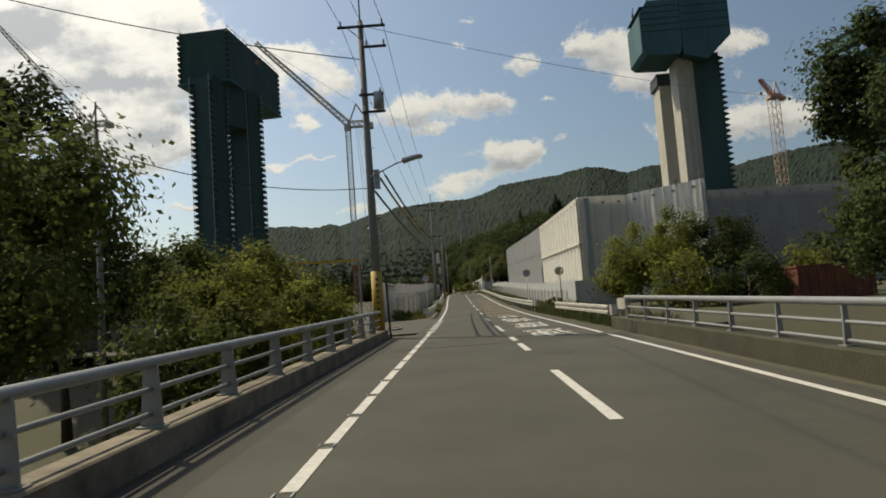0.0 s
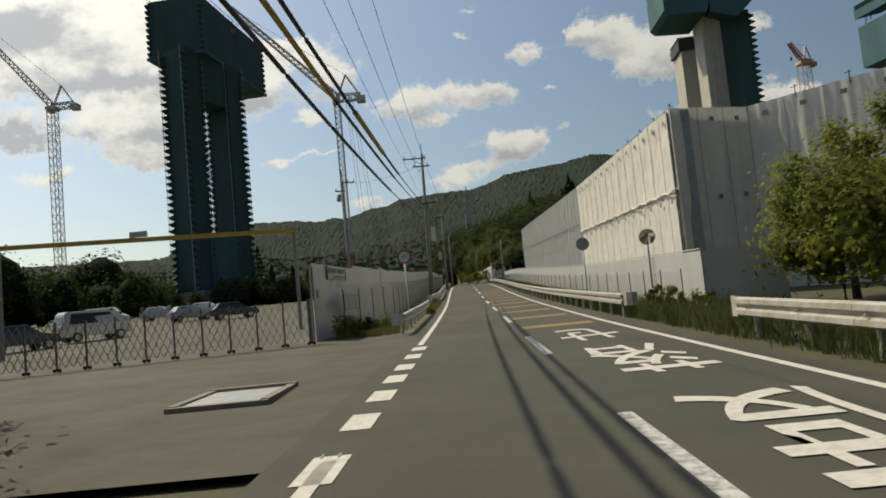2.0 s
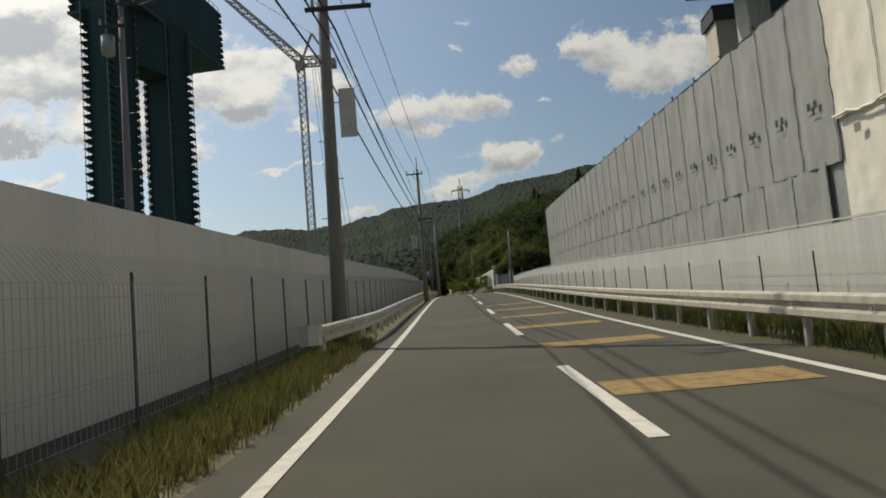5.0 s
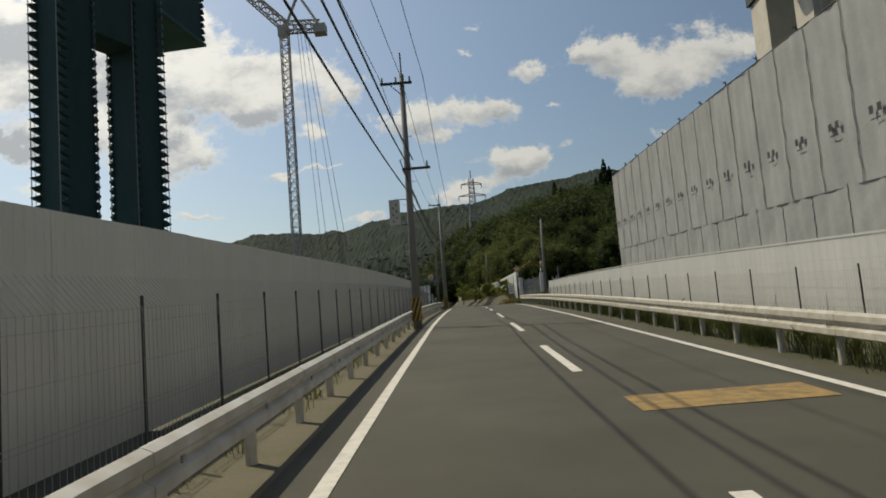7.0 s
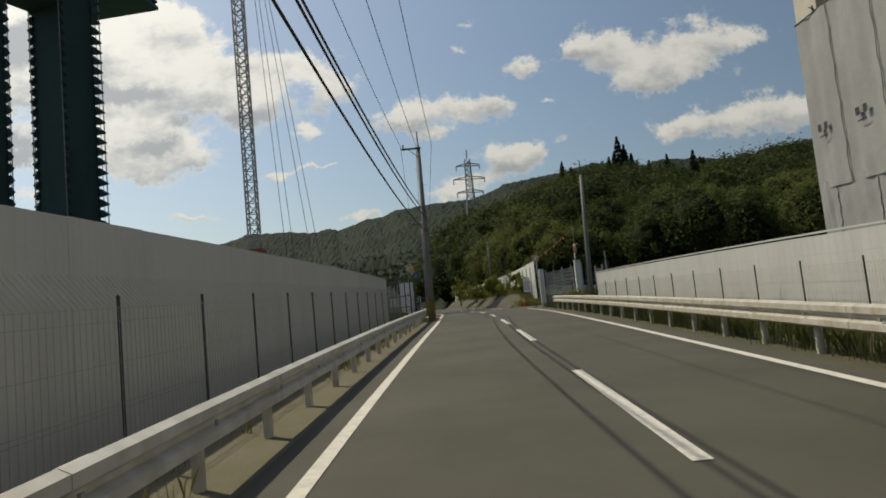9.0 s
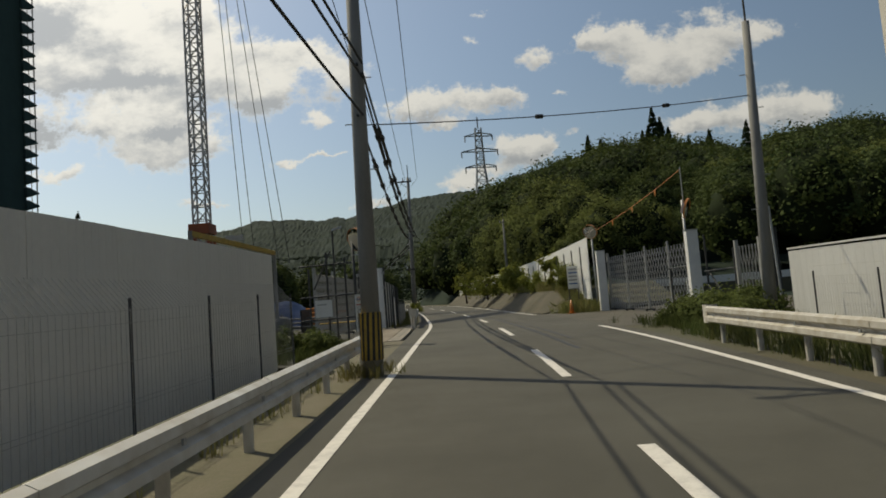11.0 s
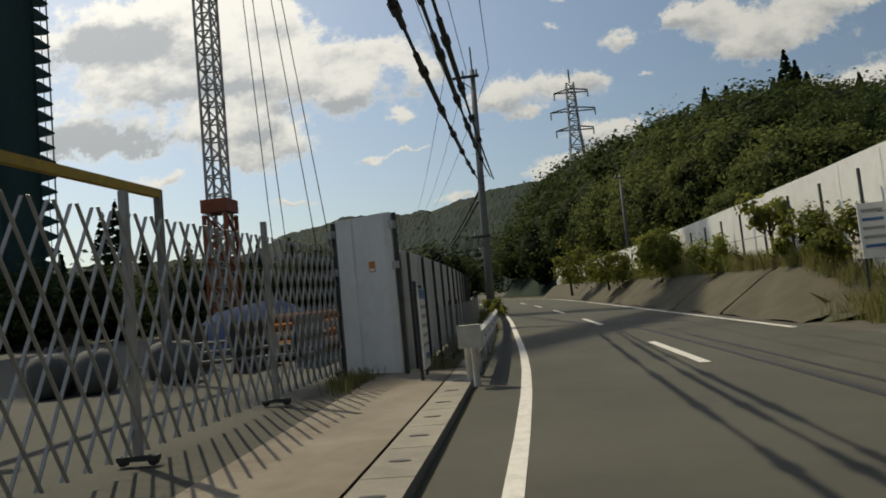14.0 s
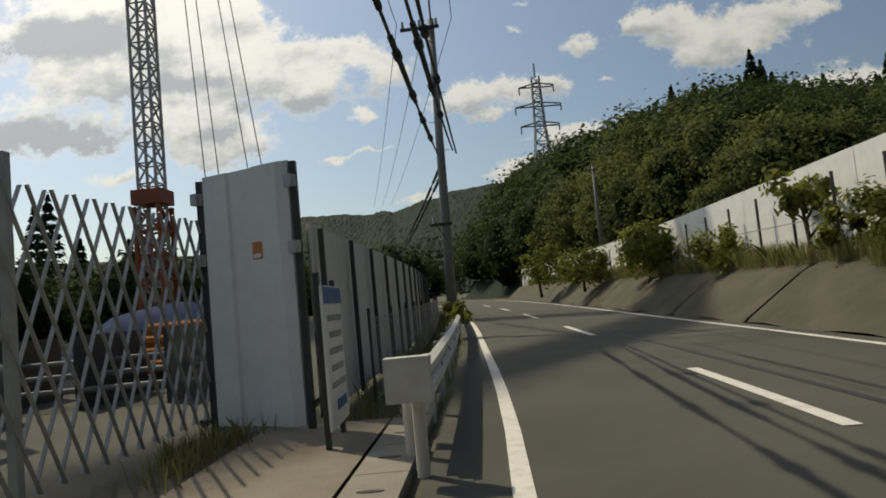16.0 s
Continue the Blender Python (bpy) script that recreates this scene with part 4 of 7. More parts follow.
covered_tower("bridge_pier", (-67.5, 225.4), math.radians(66.7), 6.2, 10.8, 8.0, 2.0, 82.0, 99.1, 22.3, 8.4, (-69.6, 240.8), math.radians(82.3), 67.5,
              "dark green netted concrete pier with hammerhead under construction")


def bare_tower(c, ang, w, d, z0, z1, label):
    """A slip-formed concrete pier leg with a work platform on top."""
    t = thing("bridge_pier", (*c, z0), label, "bridge pier")
    m = Matrix.Translation((*c, 0)) @ Matrix.Rotation(ang, 4, "Z")
    part("shaft", Shape().box((0, 0, (z0 + z1) / 2), (w, d, z1 - z0), m), CONCRETE_PALE, t)
    top = part("climbing_form", Shape().box((0, 0, z1 + 1.4), (w + 1.6, d + 1.6, 3.6), m), DARK_STEEL, t, "dark climbing formwork")
    part("rail", Shape().box((0, 0, z1 + 3.9), (w + 1.8, d + 1.8, 0.2), m), GALV, top)
    return t


def extruded(shape, m, profile, y0, y1):
    """A profile of (x, z) carried from y0 to y1."""
    n = len(profile)
    return shape.add([m @ Vector((a, y, b)) for y in (y0, y1) for a, b in profile],
                     [tuple(range(n)), tuple(reversed(range(n, 2 * n)))] + [(i, i + n, (i + 1) % n + n, (i + 1) % n) for i in range(n)])


def hammer_tower(c, ang, shaft, d, z0, zb, wings, hd, pale, tubes, label):
    """A single pier with a netted head of wings (x, z profiles); one side of the shaft may be bare concrete."""
    t = thing("bridge_pier", (*c, z0), label, "bridge pier")
    m = Matrix.Translation((*c, 0)) @ Matrix.Rotation(ang, 4, "Z")
    a, b = shaft
    cut = a + (b - a) * 0.40 if pale else a
    body = part("shaft", Shape().box(((cut + b) / 2, 0, (z0 + zb) / 2), (b - cut, d, zb - z0), m), TEAL_DARK, t)
    if pale:
        part("bare_shaft", Shape().box(((a + cut) / 2, 0.3, (z0 + zb) / 2), (cut - a, d * 0.9, zb - z0), m), CONCRETE_PALE, t, "bare pale concrete")
        for k in (0.3, 0.65):
            part("rib", Shape().box((a + (cut - a) * k, -d * 0.45 + 0.1, (z0 + zb) / 2), (0.5, 0.7, zb - z0), m), CONCRETE_PALE, t)
    z = z0
    while z < zb - 1:
        corner_deck(b, -d / 2, z, 1, m, body, 1.5)
        z += 2.0
    for profile in wings:
        wing = part("head_wing", extruded(Shape(), m, profile, -hd, hd), TEAL_NET, t)
        lo, hi = min(p[1] for p in profile), max(p[1] for p in profile)
        xs = [p[0] for p in profile]
        for k in range(5):
            z = lo + (hi - lo) * (0.45 + 0.11 * k)
            part("net_band", Shape().box(((min(xs) + max(xs)) / 2, 0, z), (max(xs) - min(xs) - 0.4, 2 * hd + 0.3, 0.22), m), TEAL_DARK, wing)
    rnd = random.Random(5)
    for x, z in tubes:
        p = m @ Vector((x, rnd.uniform(-hd, hd), z - 0.5))
        part("scaffold_tube", Shape().beam(p, p + Vector((rnd.uniform(-1.5, 1.5), 0, rnd.uniform(1.5, 4))), 0.28), DARK_STEEL, t)
    return t


bare_tower((94.0, 259), math.radians(-5), 8.6, 10.0, 3, 81, "pale bare concrete bridge pier with dark formwork on top")
hammer_tower((95.0, 236), math.radians(-3), (-6.5, 8.1), 9.0, 3, 84,
             ([(-19, 85), (-17.5, 83.5), (-6.2, 83), (-5.2, 86), (-5.2, 103), (-16, 103), (-19, 98)], [(-5.0, 83), (3, 80.5), (11.5, 88.5), (11.5, 103), (7, 105.5), (-5.0, 104)]), 9.0, True,
             [(-18.5 + 1.4 * k, 102.5 if k < 8 else 105) for k in range(21)], "bridge pier with a teal netted hammerhead and half-bare shaft")
hammer_tower((223, 325), math.radians(10), (-6, 6), 9, 3, 92, ([(-21, 90), (18, 88), (18, 111), (-21, 109)], [(-22, 113), (-8, 116), (-8, 120), (-22, 117)]), 9, False,
             [(-20 + 2.5 * k, 111) for k in range(12)], "distant bridge pier with a teal netted hammerhead")


# ---- cranes and pylon ----
def lattice(shape, a, b, w, bays, r, w_end=None):
    """A four-legged lattice boom."""
    a, b = Vector(a), Vector(b)
    d = (b - a).normalized()
    side = d.cross(Vector((0, 0, 1))) if abs(d.z) < 0.95 else Vector((1, 0, 0))
    side.normalize()
    top = side.cross(d).normalized()
    w_end = w if w_end is None else w_end

    def corner(i, k):
        u = i / bays
        h = (w + (w_end - w) * u) / 2
        sx, sy = ((-1, -1), (1, -1), (1, 1), (-1, 1))[k % 4]
        return a + (b - a) * u + side * sx * h + top * sy * h

    for k in range(4):
        shape.beam(corner(0, k), corner(bays, k), r * 1.5)
        for i in range(bays):
            shape.beam(corner(i, k), corner(i + 1, k + 1) if i % 2 else corner(i + 1, k + 1), r)
            shape.beam(corner(i, k), corner(i, k + 1), r * 0.9)
    return shape


def tower_crane(base, pivot_z, tip, mast_w, mat, label, red_to=None, jib_mat=None):
    x, y, z = base
    c = thing("tower_crane", base, label, "crane")
    mast = part("mast", lattice(Shape(), (x, y, z), (x, y, pivot_z), mast_w, max(6, int((pivot_z - z) / mast_w / 1.1)), 0.13), mat, c)
    if red_to:
        tagged(part("base_section", lattice(Shape(), (x, y, z), (x, y, red_to), mast_w * 1.35, 5, 0.2), CRANE_RED, c), "orange-red mast base", kind="stuff")
        part("climbing_collar", Shape().box((x, y, red_to + 0.8), (mast_w * 1.6, mast_w * 1.6, 1.2)), CRANE_RED, c)
    p = Vector((x, y, pivot_z))
    d = (Vector(tip) - p)
    flat = Vector((d.x, d.y, 0)).normalized()
    part("slew_ring", Shape().box((x, y, pivot_z), (mast_w * 1.3, mast_w * 1.3, 1.2)), mat, c)
    part("jib", lattice(Shape(), p + Vector((0, 0, 1)), tip, 1.7, max(5, round(d.length / 1.9)), 0.17, 1.0), jib_mat or mat, c)
    back = p - flat * 7 + Vector((0, 0, 1))
    part("counter_jib", lattice(Shape(), p + Vector((0, 0, 0.6)), back, 1.8, 4, 0.18), jib_mat or mat, c)
    part("counterweight", Shape().box(back - Vector((0, 0, 0.8)), (2.4, 2.4, 1.8)), mat, c)
    mast_top = p - flat * 3 + Vector((0, 0, 7.5))
    part("a_frame", Shape().beam(p, mast_top, 0.5).beam(back, mast_top, 0.4), mat, c)
    part("cab", Shape().box(p + flat * 1.5 + Vector((1.2, 0, -0.4)), (1.6, 1.8, 2.0)), mat, c)
    part("luffing_rope", Shape().tube([mast_top, Vector(tip)], 0.05, 5), CABLE, c)
    tipv = Vector(tip)
    part("hook_rope", Shape().tube([tipv, tipv - Vector((0, 0, 6))], 0.04, 5), CABLE, c)
    part("hook_block", Shape().box(tipv - Vector((0, 0, 6.5)), (0.8, 0.5, 1.2)), CRANE_RED, c)
    return c


b_crane = tower_crane((-26.0, 215, 6), 62.3, (-52.9, 209.5, 90), 1.55, CRANE_WHITE, "white lattice tower crane with an orange base", red_to=16)
for k, (dx, dz) in enumerate(((6.0, 8), (7.5, 8), (10.5, 12), (12.0, 12))):
    part("guy_rope", Shape().tube([(-23.5 + 0.6 * k, 215, 63), (-26 + dx * 0.85, 215.0, dz)], 0.045, 5), CABLE, b_crane)
tower_crane((-120.0, 236, 6), 75.0, (-152, 232, 116), 2.4, CRANE_WHITE, "pale lattice tower crane behind the trees")
tower_crane((151.0, 290, 6), 83.0, (143.5, 285, 90), 3.6, CRANE_PINK, "pale lattice tower crane with a short folded red jib", jib_mat=CRANE_RED)


def pylon(at, h, label):
    x, y, z = at
    p = thing("power_pylon", at, label, "pylon")
    leg = Shape()
    lattice(leg, (x, y, z), (x, y, z + h * 0.62), 5.2, 9, 0.16, 1.7)
    lattice(leg, (x, y, z + h * 0.62), (x, y, z + h * 0.92), 1.7, 7, 0.13, 1.2)
    leg.beam((x, y, z + h * 0.92), (x, y, z + h), 0.25)
    part("lattice_body", leg, GALV, p)
    for f, w in ((0.64, 6.2), (0.75, 7.4), (0.86, 5.6)):
        zz = z + h * f
        arm = part("crossarm", Shape().beam((x - w / 2, y, zz + 0.3), (x, y, zz + 0.9), 0.2).beam((x + w / 2, y, zz + 0.3), (x, y, zz + 0.9), 0.2).beam((x - w / 2, y, zz + 0.3), (x + w / 2, y, zz), 0.2), GALV, p)
        for sx in (-1, 1):
            part("insulator", Shape().tube([(x + sx * w / 2, y, zz + 0.3), (x + sx * w / 2, y, zz - 0.9)], 0.12, 6), GALV, arm)
    return p


pylon((10.8, 272, 14), 29.5, "grey steel lattice power pylon on the wooded slope")

# ---- utility poles and wires ----
def utility_pole(at, top, label, arms=(), r=0.17, lean=0.0, stripes=0, twist=0.10, steps_on=True):
    x, y, z = at
    p = thing("utility_pole", at, label, "utility pole")
    shaft = part("shaft", Shape().tube([(x, y, z - 0.2), (x + lean * 0.5, y, (z + top) / 2), (x + lean, y, top)], r, 16, r * 0.55), POLE, p, smooth=True)
    part("tip", Shape().tube([(x + lean, y, top - 0.1), (x + lean, y, top + 0.9)], 0.03, 6), DARK_STEEL, p)
    for az, x0, x1, pins in arms:
        u = (az - z) / (top - z)
        cx = x + lean * u
        arm = part("crossarm", Shape().beam((cx + x0, y - 0.16, az), (cx + x1, y - 0.16, az), 0.075, 0.09), DARK_STEEL, p)
        for i in range(pins):
            px = cx + x0 + (x1 - x0) * (i + 0.15) / max(1, pins - 0.7)
            part("insulator", Shape().tube([(px, y - 0.16, az + 0.04), (px, y - 0.16, az + 0.14), (px, y - 0.16, az + 0.26)], 0.05, 8, 0.035), GALV, arm)
        part("brace", Shape().beam((cx + x0 * 0.6, y - 0.12, az), (cx, y - 0.12, az - 0.5), 0.03), DARK_STEEL, p)
    if stripes:
        h0, h1 = 0.30, 1.18
        part("guard_sleeve", Shape().tube([(x, y, z + h0), (x, y, z + h1)], r * 1.12, 20), YELLOW, p, "yellow and black striped sleeve")
        sl = Shape()
        for k in range(stripes):
            ring = []
            for j in range(17):
                zz = z + h0 + (h1 - h0) * j / 16
                for da in (0, 1.5 / stripes, 3.1 / stripes):
                    a = 2 * math.pi * k / stripes + da + twist * j
                    ring.append((x + r * 1.14 * math.cos(a), y + r * 1.14 * math.sin(a), zz))
            sl.add(ring, [(3 * j + i, 3 * j + i + 1, 3 * j + i + 4, 3 * j + i + 3) for j in range(16) for i in (0, 1)])
        part("black_stripe", sl, BLACK, p)
    if steps_on:
        for k in range(8):
            zz = z + 3 + k * 0.9
            if zz < top - 1:
                sx = 1 if k % 2 else -1
                part("step_bolt", Shape().tube([(x + lean * (zz - z) / (top - z), y, zz), (x + lean * (zz - z) / (top - z) + sx * 0.28, y, zz)], 0.012, 5), GALV, shaft)
    return p


P1, P2, P4, P5, P6 = (-2.45, 26.4), (-0.62, 76.9), (0.66, 112.3), (1.66, 147.7), (0.5, 181.7)
pole1 = utility_pole((*P1, rise(26.4)), 13.4, "tall concrete utility pole with transformer and street lamp", ((13.1, -0.9, 1.0, 3), (12.25, 0.1, 1.0, 2), (10.3, -0.2, 0.75, 2), (9.6, -0.1, 0.8, 2)), r=0.19)
part("transformer", Shape().tube([(P1[0] + 0.55, 26.35, 9.75), (P1[0] + 0.55, 26.35, 10.4)], 0.21, 14), GALV, pole1, "grey pole transformer", smooth=True)
part("lamp_arm", Shape().tube([(P1[0], 26.3, 7.0), (P1[0] + 0.5, 26.0, 7.15), (P1[0] + 1.1, 25.6, 7.32), (P1[0] + 1.45, 25.35, 7.36)], 0.03, 8), GALV, pole1)
lamp = Shape()
lamp.tube([(P1[0] + 1.40, 25.38, 7.36), (P1[0] + 1.55, 25.28, 7.38), (P1[0] + 1.85, 25.08, 7.40), (P1[0] + 2.1, 24.92, 7.38)], 0.12, 10, 0.085)
part("lamp_head", lamp, RAIL_PAINT, pole1, "grey street lamp head", smooth=True)
part("meter_box", Shape().box((P1[0] + 0.28, 26.3, 6.9), (0.22, 0.2, 0.75)), GALV, pole1)
sleeve = part("warning_cover", Shape().tube([(P1[0], 26.4, rise(27) + 0.05), (P1[0], 26.4, rise(27) + 2.6)], 0.215, 20), YELLOW, pole1, "faded yellow printed cover", smooth=True)
for k in range(9):
    part("writing_bar", Shape().box((P1[0] + 0.03, 26.4 - 0.216, rise(27) + 0.45 + k * 0.23), (0.12, 0.012, 0.10)), INK_BROWN, sleeve)
part("corner_guard", Shape().beam((P1[0] + 0.42, 26.3, rise(27)), (P1[0] + 0.36, 26.3, rise(27) + 2.4), 0.07), BLACK, pole1)

pole2 = utility_pole((*P2, rise(76.9)), 13.9, "concrete utility pole with crossarms beside the guard rail", ((13.55, -1.5, 0.35, 3), (12.9, -0.8, 0.6, 2), (9.9, -0.4, 1.15, 2)), r=0.18, lean=0.2)
part("sign_board", Shape().box((P2[0] + 0.55, 76.8, 7.4), (0.38, 0.03, 1.15)), PAINT, pole2, "pale vertical pole sign")
pole4 = utility_pole((*P4, rise(112.3)), 13.5, "concrete utility pole with striped base and pole sign", ((13.1, -0.85, 0.4, 3), (9.66, -0.2, 0.9, 2)), r=0.17, stripes=7, lean=0.1)
board = part("sign_board", Shape().box((P4[0] - 0.55, 112.2, 8.0), (0.42, 0.03, 1.0)), PAINT, pole4, "pale printed pole sign")
for k in range(6):
    part("writing_bar", Shape().box((P4[0] - 0.55 + (0.07 if k % 2 else -0.07), 112.18, 7.65 + k * 0.13), (0.09, 0.012, 0.09)), RAIL_PAINT, board)
part("bracket", Shape().beam((P4[0], 112.25, 8.5), (P4[0] - 0.55, 112.22, 8.5), 0.03).beam((P4[0], 112.25, 7.5), (P4[0] - 0.55, 112.22, 7.5), 0.03), DARK_STEEL, pole4)
utility_pole((*P5, rise(147.7)), 14.1, "concrete utility pole with yellow and black base", ((14.0, -0.95, 0.15, 2),), r=0.19, stripes=13, twist=0.012, lean=0.1)
utility_pole((*P6, rise(181.7)), 14.7, "slim concrete utility pole beside the road bend", ((14.4, -0.95, 0.25, 3), (8.3, -0.45, 0.2, 1)), r=0.17, lean=0.2)
pole3 = utility_pole((-7.7, 82.4, rise(82)), 13.3, "utility pole with transformer behind the hoarding", ((13.2, -0.1, 1.1, 3), (12.5, -0.7, 0.2, 2)), r=0.15)
part("transformer", Shape().tube([(-8.1, 82.3, 11.6), (-8.1, 82.3, 12.2)], 0.2, 12), GALV, pole3, smooth=True)
utility_pole((11.4, 152.65, rise(152)), 12.6, "weathered grey utility pole at the yard corner", (), r=0.17, lean=0.2)
utility_pole((9.4, 210.7, 8.0), 14.7, "pale utility pole on the slope", ((14.4, -0.5, 0.3, 1),), r=0.16)
utility_pole((-10.2, 20.5, -2.2), 7.9, "dark wooden pole among the trees", (), r=0.12)


def wire(name, a, b, sag, r, mat, label, group="overhead wires", covers=()):
    """A hanging cable from a to b; covers: stretches of sleeve as (from, to, radius, material)."""
    a, b = Vector(a), Vector(b)
    n = 28

    def at(u):
        return a + (b - a) * u - Vector((0, 0, 4 * sag * u * (1 - u)))

    ob = thing(name, a, label, "cable", group)
    part("cable", Shape().tube([at(i / n) for i in range(n + 1)], r, 6), mat, ob)
    for u0, u1, rr, m in covers:
        part("sleeve", Shape().tube([at(u0 + (u1 - u0) * i / 8) for i in range(9)], rr, 8), m, ob)
    return ob


HI = [(P1, 13.3, -0.8), (P2, 13.75, -1.4), (P4, 13.3, -0.75), (P5, 14.2, -0.85), (P6, 14.6, -0.85)]
first = ((-6.5, -30), 13.0, -0.9)
for off in (0.0, 0.85, 1.7):
    chain = [first] + HI + [((-9.0, 228), 16.0, -0.9)]
    for ((xa, ya), za, da), ((xb, yb), zb, db) in zip(chain, chain[1:]):
        wire("overhead_wire", (xa + da + off, ya - 0.16, za), (xb + db + off, yb - 0.16, zb), 0.5, 0.012, CABLE, "thin black overhead power wire")
# low telephone bundles, span by span: from offset and height, to offset and height, sag, thickness
SPANS = [(P1, P2, ((0.1, 6.55, 0.0, 8.65, 0.55), (0.32, 7.1, 0.22, 9.2, 0.55), (0.52, 7.22, 0.42, 9.35, 0.55))),
         (P2, P4, ((0.0, 8.65, 0.0, 8.8, 0.5), (0.22, 9.2, 0.2, 9.6, 0.5), (0.42, 9.35, 0.3, 10.0, 0.5))),
         (P4, P5, ((0.0, 8.8, 0.15, 9.4, 0.6), (-0.1, 9.6, 0.2, 10.1, 0.6), (-0.2, 10.0, 0.2, 10.4, 0.6))),
         (P5, P6, ((0.05, 9.4, 0.05, 10.4, 0.6), (0.1, 10.4, 0.5, 10.5, 0.9), (0.2, 10.2, 0.6, 10.4, 0.55))),
         (P6, (-9.0, 228), ((0.2, 10.0, 0.0, 10.0, 0.6), (0.2, 10.3, 0.3, 10.6, 0.6)))]
for i, (pa, pb, runs) in enumerate(SPANS):
    for k, (oa, za, ob, zb, sag) in enumerate(runs):
        cov = ()
        if i == 0:
            cov = [(0.02 + 0.085 * j, 0.02 + 0.085 * j + 0.08, 0.045, CABLE) for j in range(6)]
            if k:
                cov += [(0.10, 0.26, 0.055, YELLOW)] if k == 1 else [(0.30, 0.42, 0.075, YELLOW)]
        elif i == 3:
            cov = [(0.12 + 0.07 * j, 0.12 + 0.07 * j + 0.007, 0.07, CABLE) for j in range(12 - k)] + [(0.10 + 0.14 * j, 0.10 + 0.14 * j + 0.11, 0.045, CABLE) for j in range(6 - k)]
        elif i == 4:
            cov = [(0.02 + 0.07 * j, 0.02 + 0.07 * j + 0.05, 0.05, CABLE) for j in range(5)]
        wire("telephone_cable", (pa[0] + oa, pa[1] - 0.2, za), (pb[0] + ob, pb[1] - 0.2, zb), sag, 0.024, CABLE, "thick black lashed telephone cable", covers=cov)
wire("span_wire", (P1[0], 26.4, 6.6), (-10.2, 20.5, 7.3), 0.5, 0.016, CABLE, "black service wire sagging to a roadside pole")
wire("span_wire", (P1[0], 26.4, 11.8), (-22, 24, 16.5), 0.5, 0.02, CABLE, "black wire rising over the trees")
wire("span_wire", (P2[0], 76.9, 13.0), (-7.2, 82.3, 13.1), 0.3, 0.012, CABLE, "thin wire between two utility poles")
wire("span_wire", (P5[0] + 0.1, 147.7, 9.25), (11.5, 152.65, 10.6), 0.12, 0.012, CABLE, "thin wire with round weights crossing over the road", covers=((0.37, 0.385, 0.05, CABLE), (0.715, 0.73, 0.05, CABLE)))
wire("span_wire", (P1[0], 26.4, 13.2), (40, 60, 17.5), 0.8, 0.010, CABLE, "thin wire crossing over the road")

# ---- signs ----
SIGN_WHITE = material("sign_white", (0.75, 0.75, 0.73), 0.4, vary=0.12, scale=3)
SIGN_RED = material("sign_red", (0.42, 0.05, 0.04), 0.4, vary=0.15)
SIGN_BLUE = material("sign_blue", (0.04, 0.13, 0.33), 0.4, vary=0.15)
MIRROR_ORANGE = material("mirror_orange", (0.55, 0.20, 0.04), 0.45, vary=0.2)
MIRROR = bpy.data.materials.new("mirror_glass")
MIRROR.use_nodes = True
MIRROR.node_tree.nodes["Principled BSDF"].inputs["Metallic"].default_value = 1.0
MIRROR.node_tree.nodes["Principled BSDF"].inputs["Roughness"].default_value = 0.06
MIRROR.node_tree.nodes["Principled BSDF"].inputs["Base Color"].default_value = (0.75, 0.77, 0.78, 1)


def disc(shape, c, r, thick, m, n=32, bulge=0.0):
    """A round plate facing -y of m."""
    vs = []
    for yy in (-thick / 2, thick / 2):
        vs += [m @ Vector((c[0] + r * math.cos(2 * math.pi * k / n), c[1] + yy, c[2] + r * math.sin(2 * math.pi * k / n))) for k in range(n)]
    fs = [tuple(range(n)), tuple(reversed(range(n, 2 * n)))] + [(k, k + n, (k + 1) % n + n, (k + 1) % n) for k in range(n)]
    return shape.add(vs, fs)


def bowl(shape, c, r, depth, m, n=32, rings=6):
    """A convex mirror face towards -y of m."""
    vs, fs = [m @ Vector((c[0], c[1] - depth, c[2]))], []
    for j in range(1, rings + 1):
        u = j / rings
        vs += [m @ Vector((c[0] + r * u * math.cos(2 * math.pi * k / n), c[1] - depth * (1 - u * u), c[2] + r * u * math.sin(2 * math.pi * k / n))) for k in range(n)]
    fs += [(0, 1 + (k + 1) % n, 1 + k) for k in range(n)]
    for j in range(rings - 1):
        a, b = 1 + j * n, 1 + (j + 1) * n
        fs += [(a + k, a + (k + 1) % n, b + (k + 1) % n, b + k) for k in range(n)]
    return shape.add(vs, fs)


def ring_plate(shape, c, r0, r1, y, m, n=32):
    vs = [m @ Vector((c[0] + r * math.cos(2 * math.pi * k / n), c[1] + y, c[2] + r * math.sin(2 * math.pi * k / n))) for r in (r0, r1) for k in range(n)]
    return shape.add(vs, [(k, (k + 1) % n, (k + 1) % n + n, k + n) for k in range(n)])


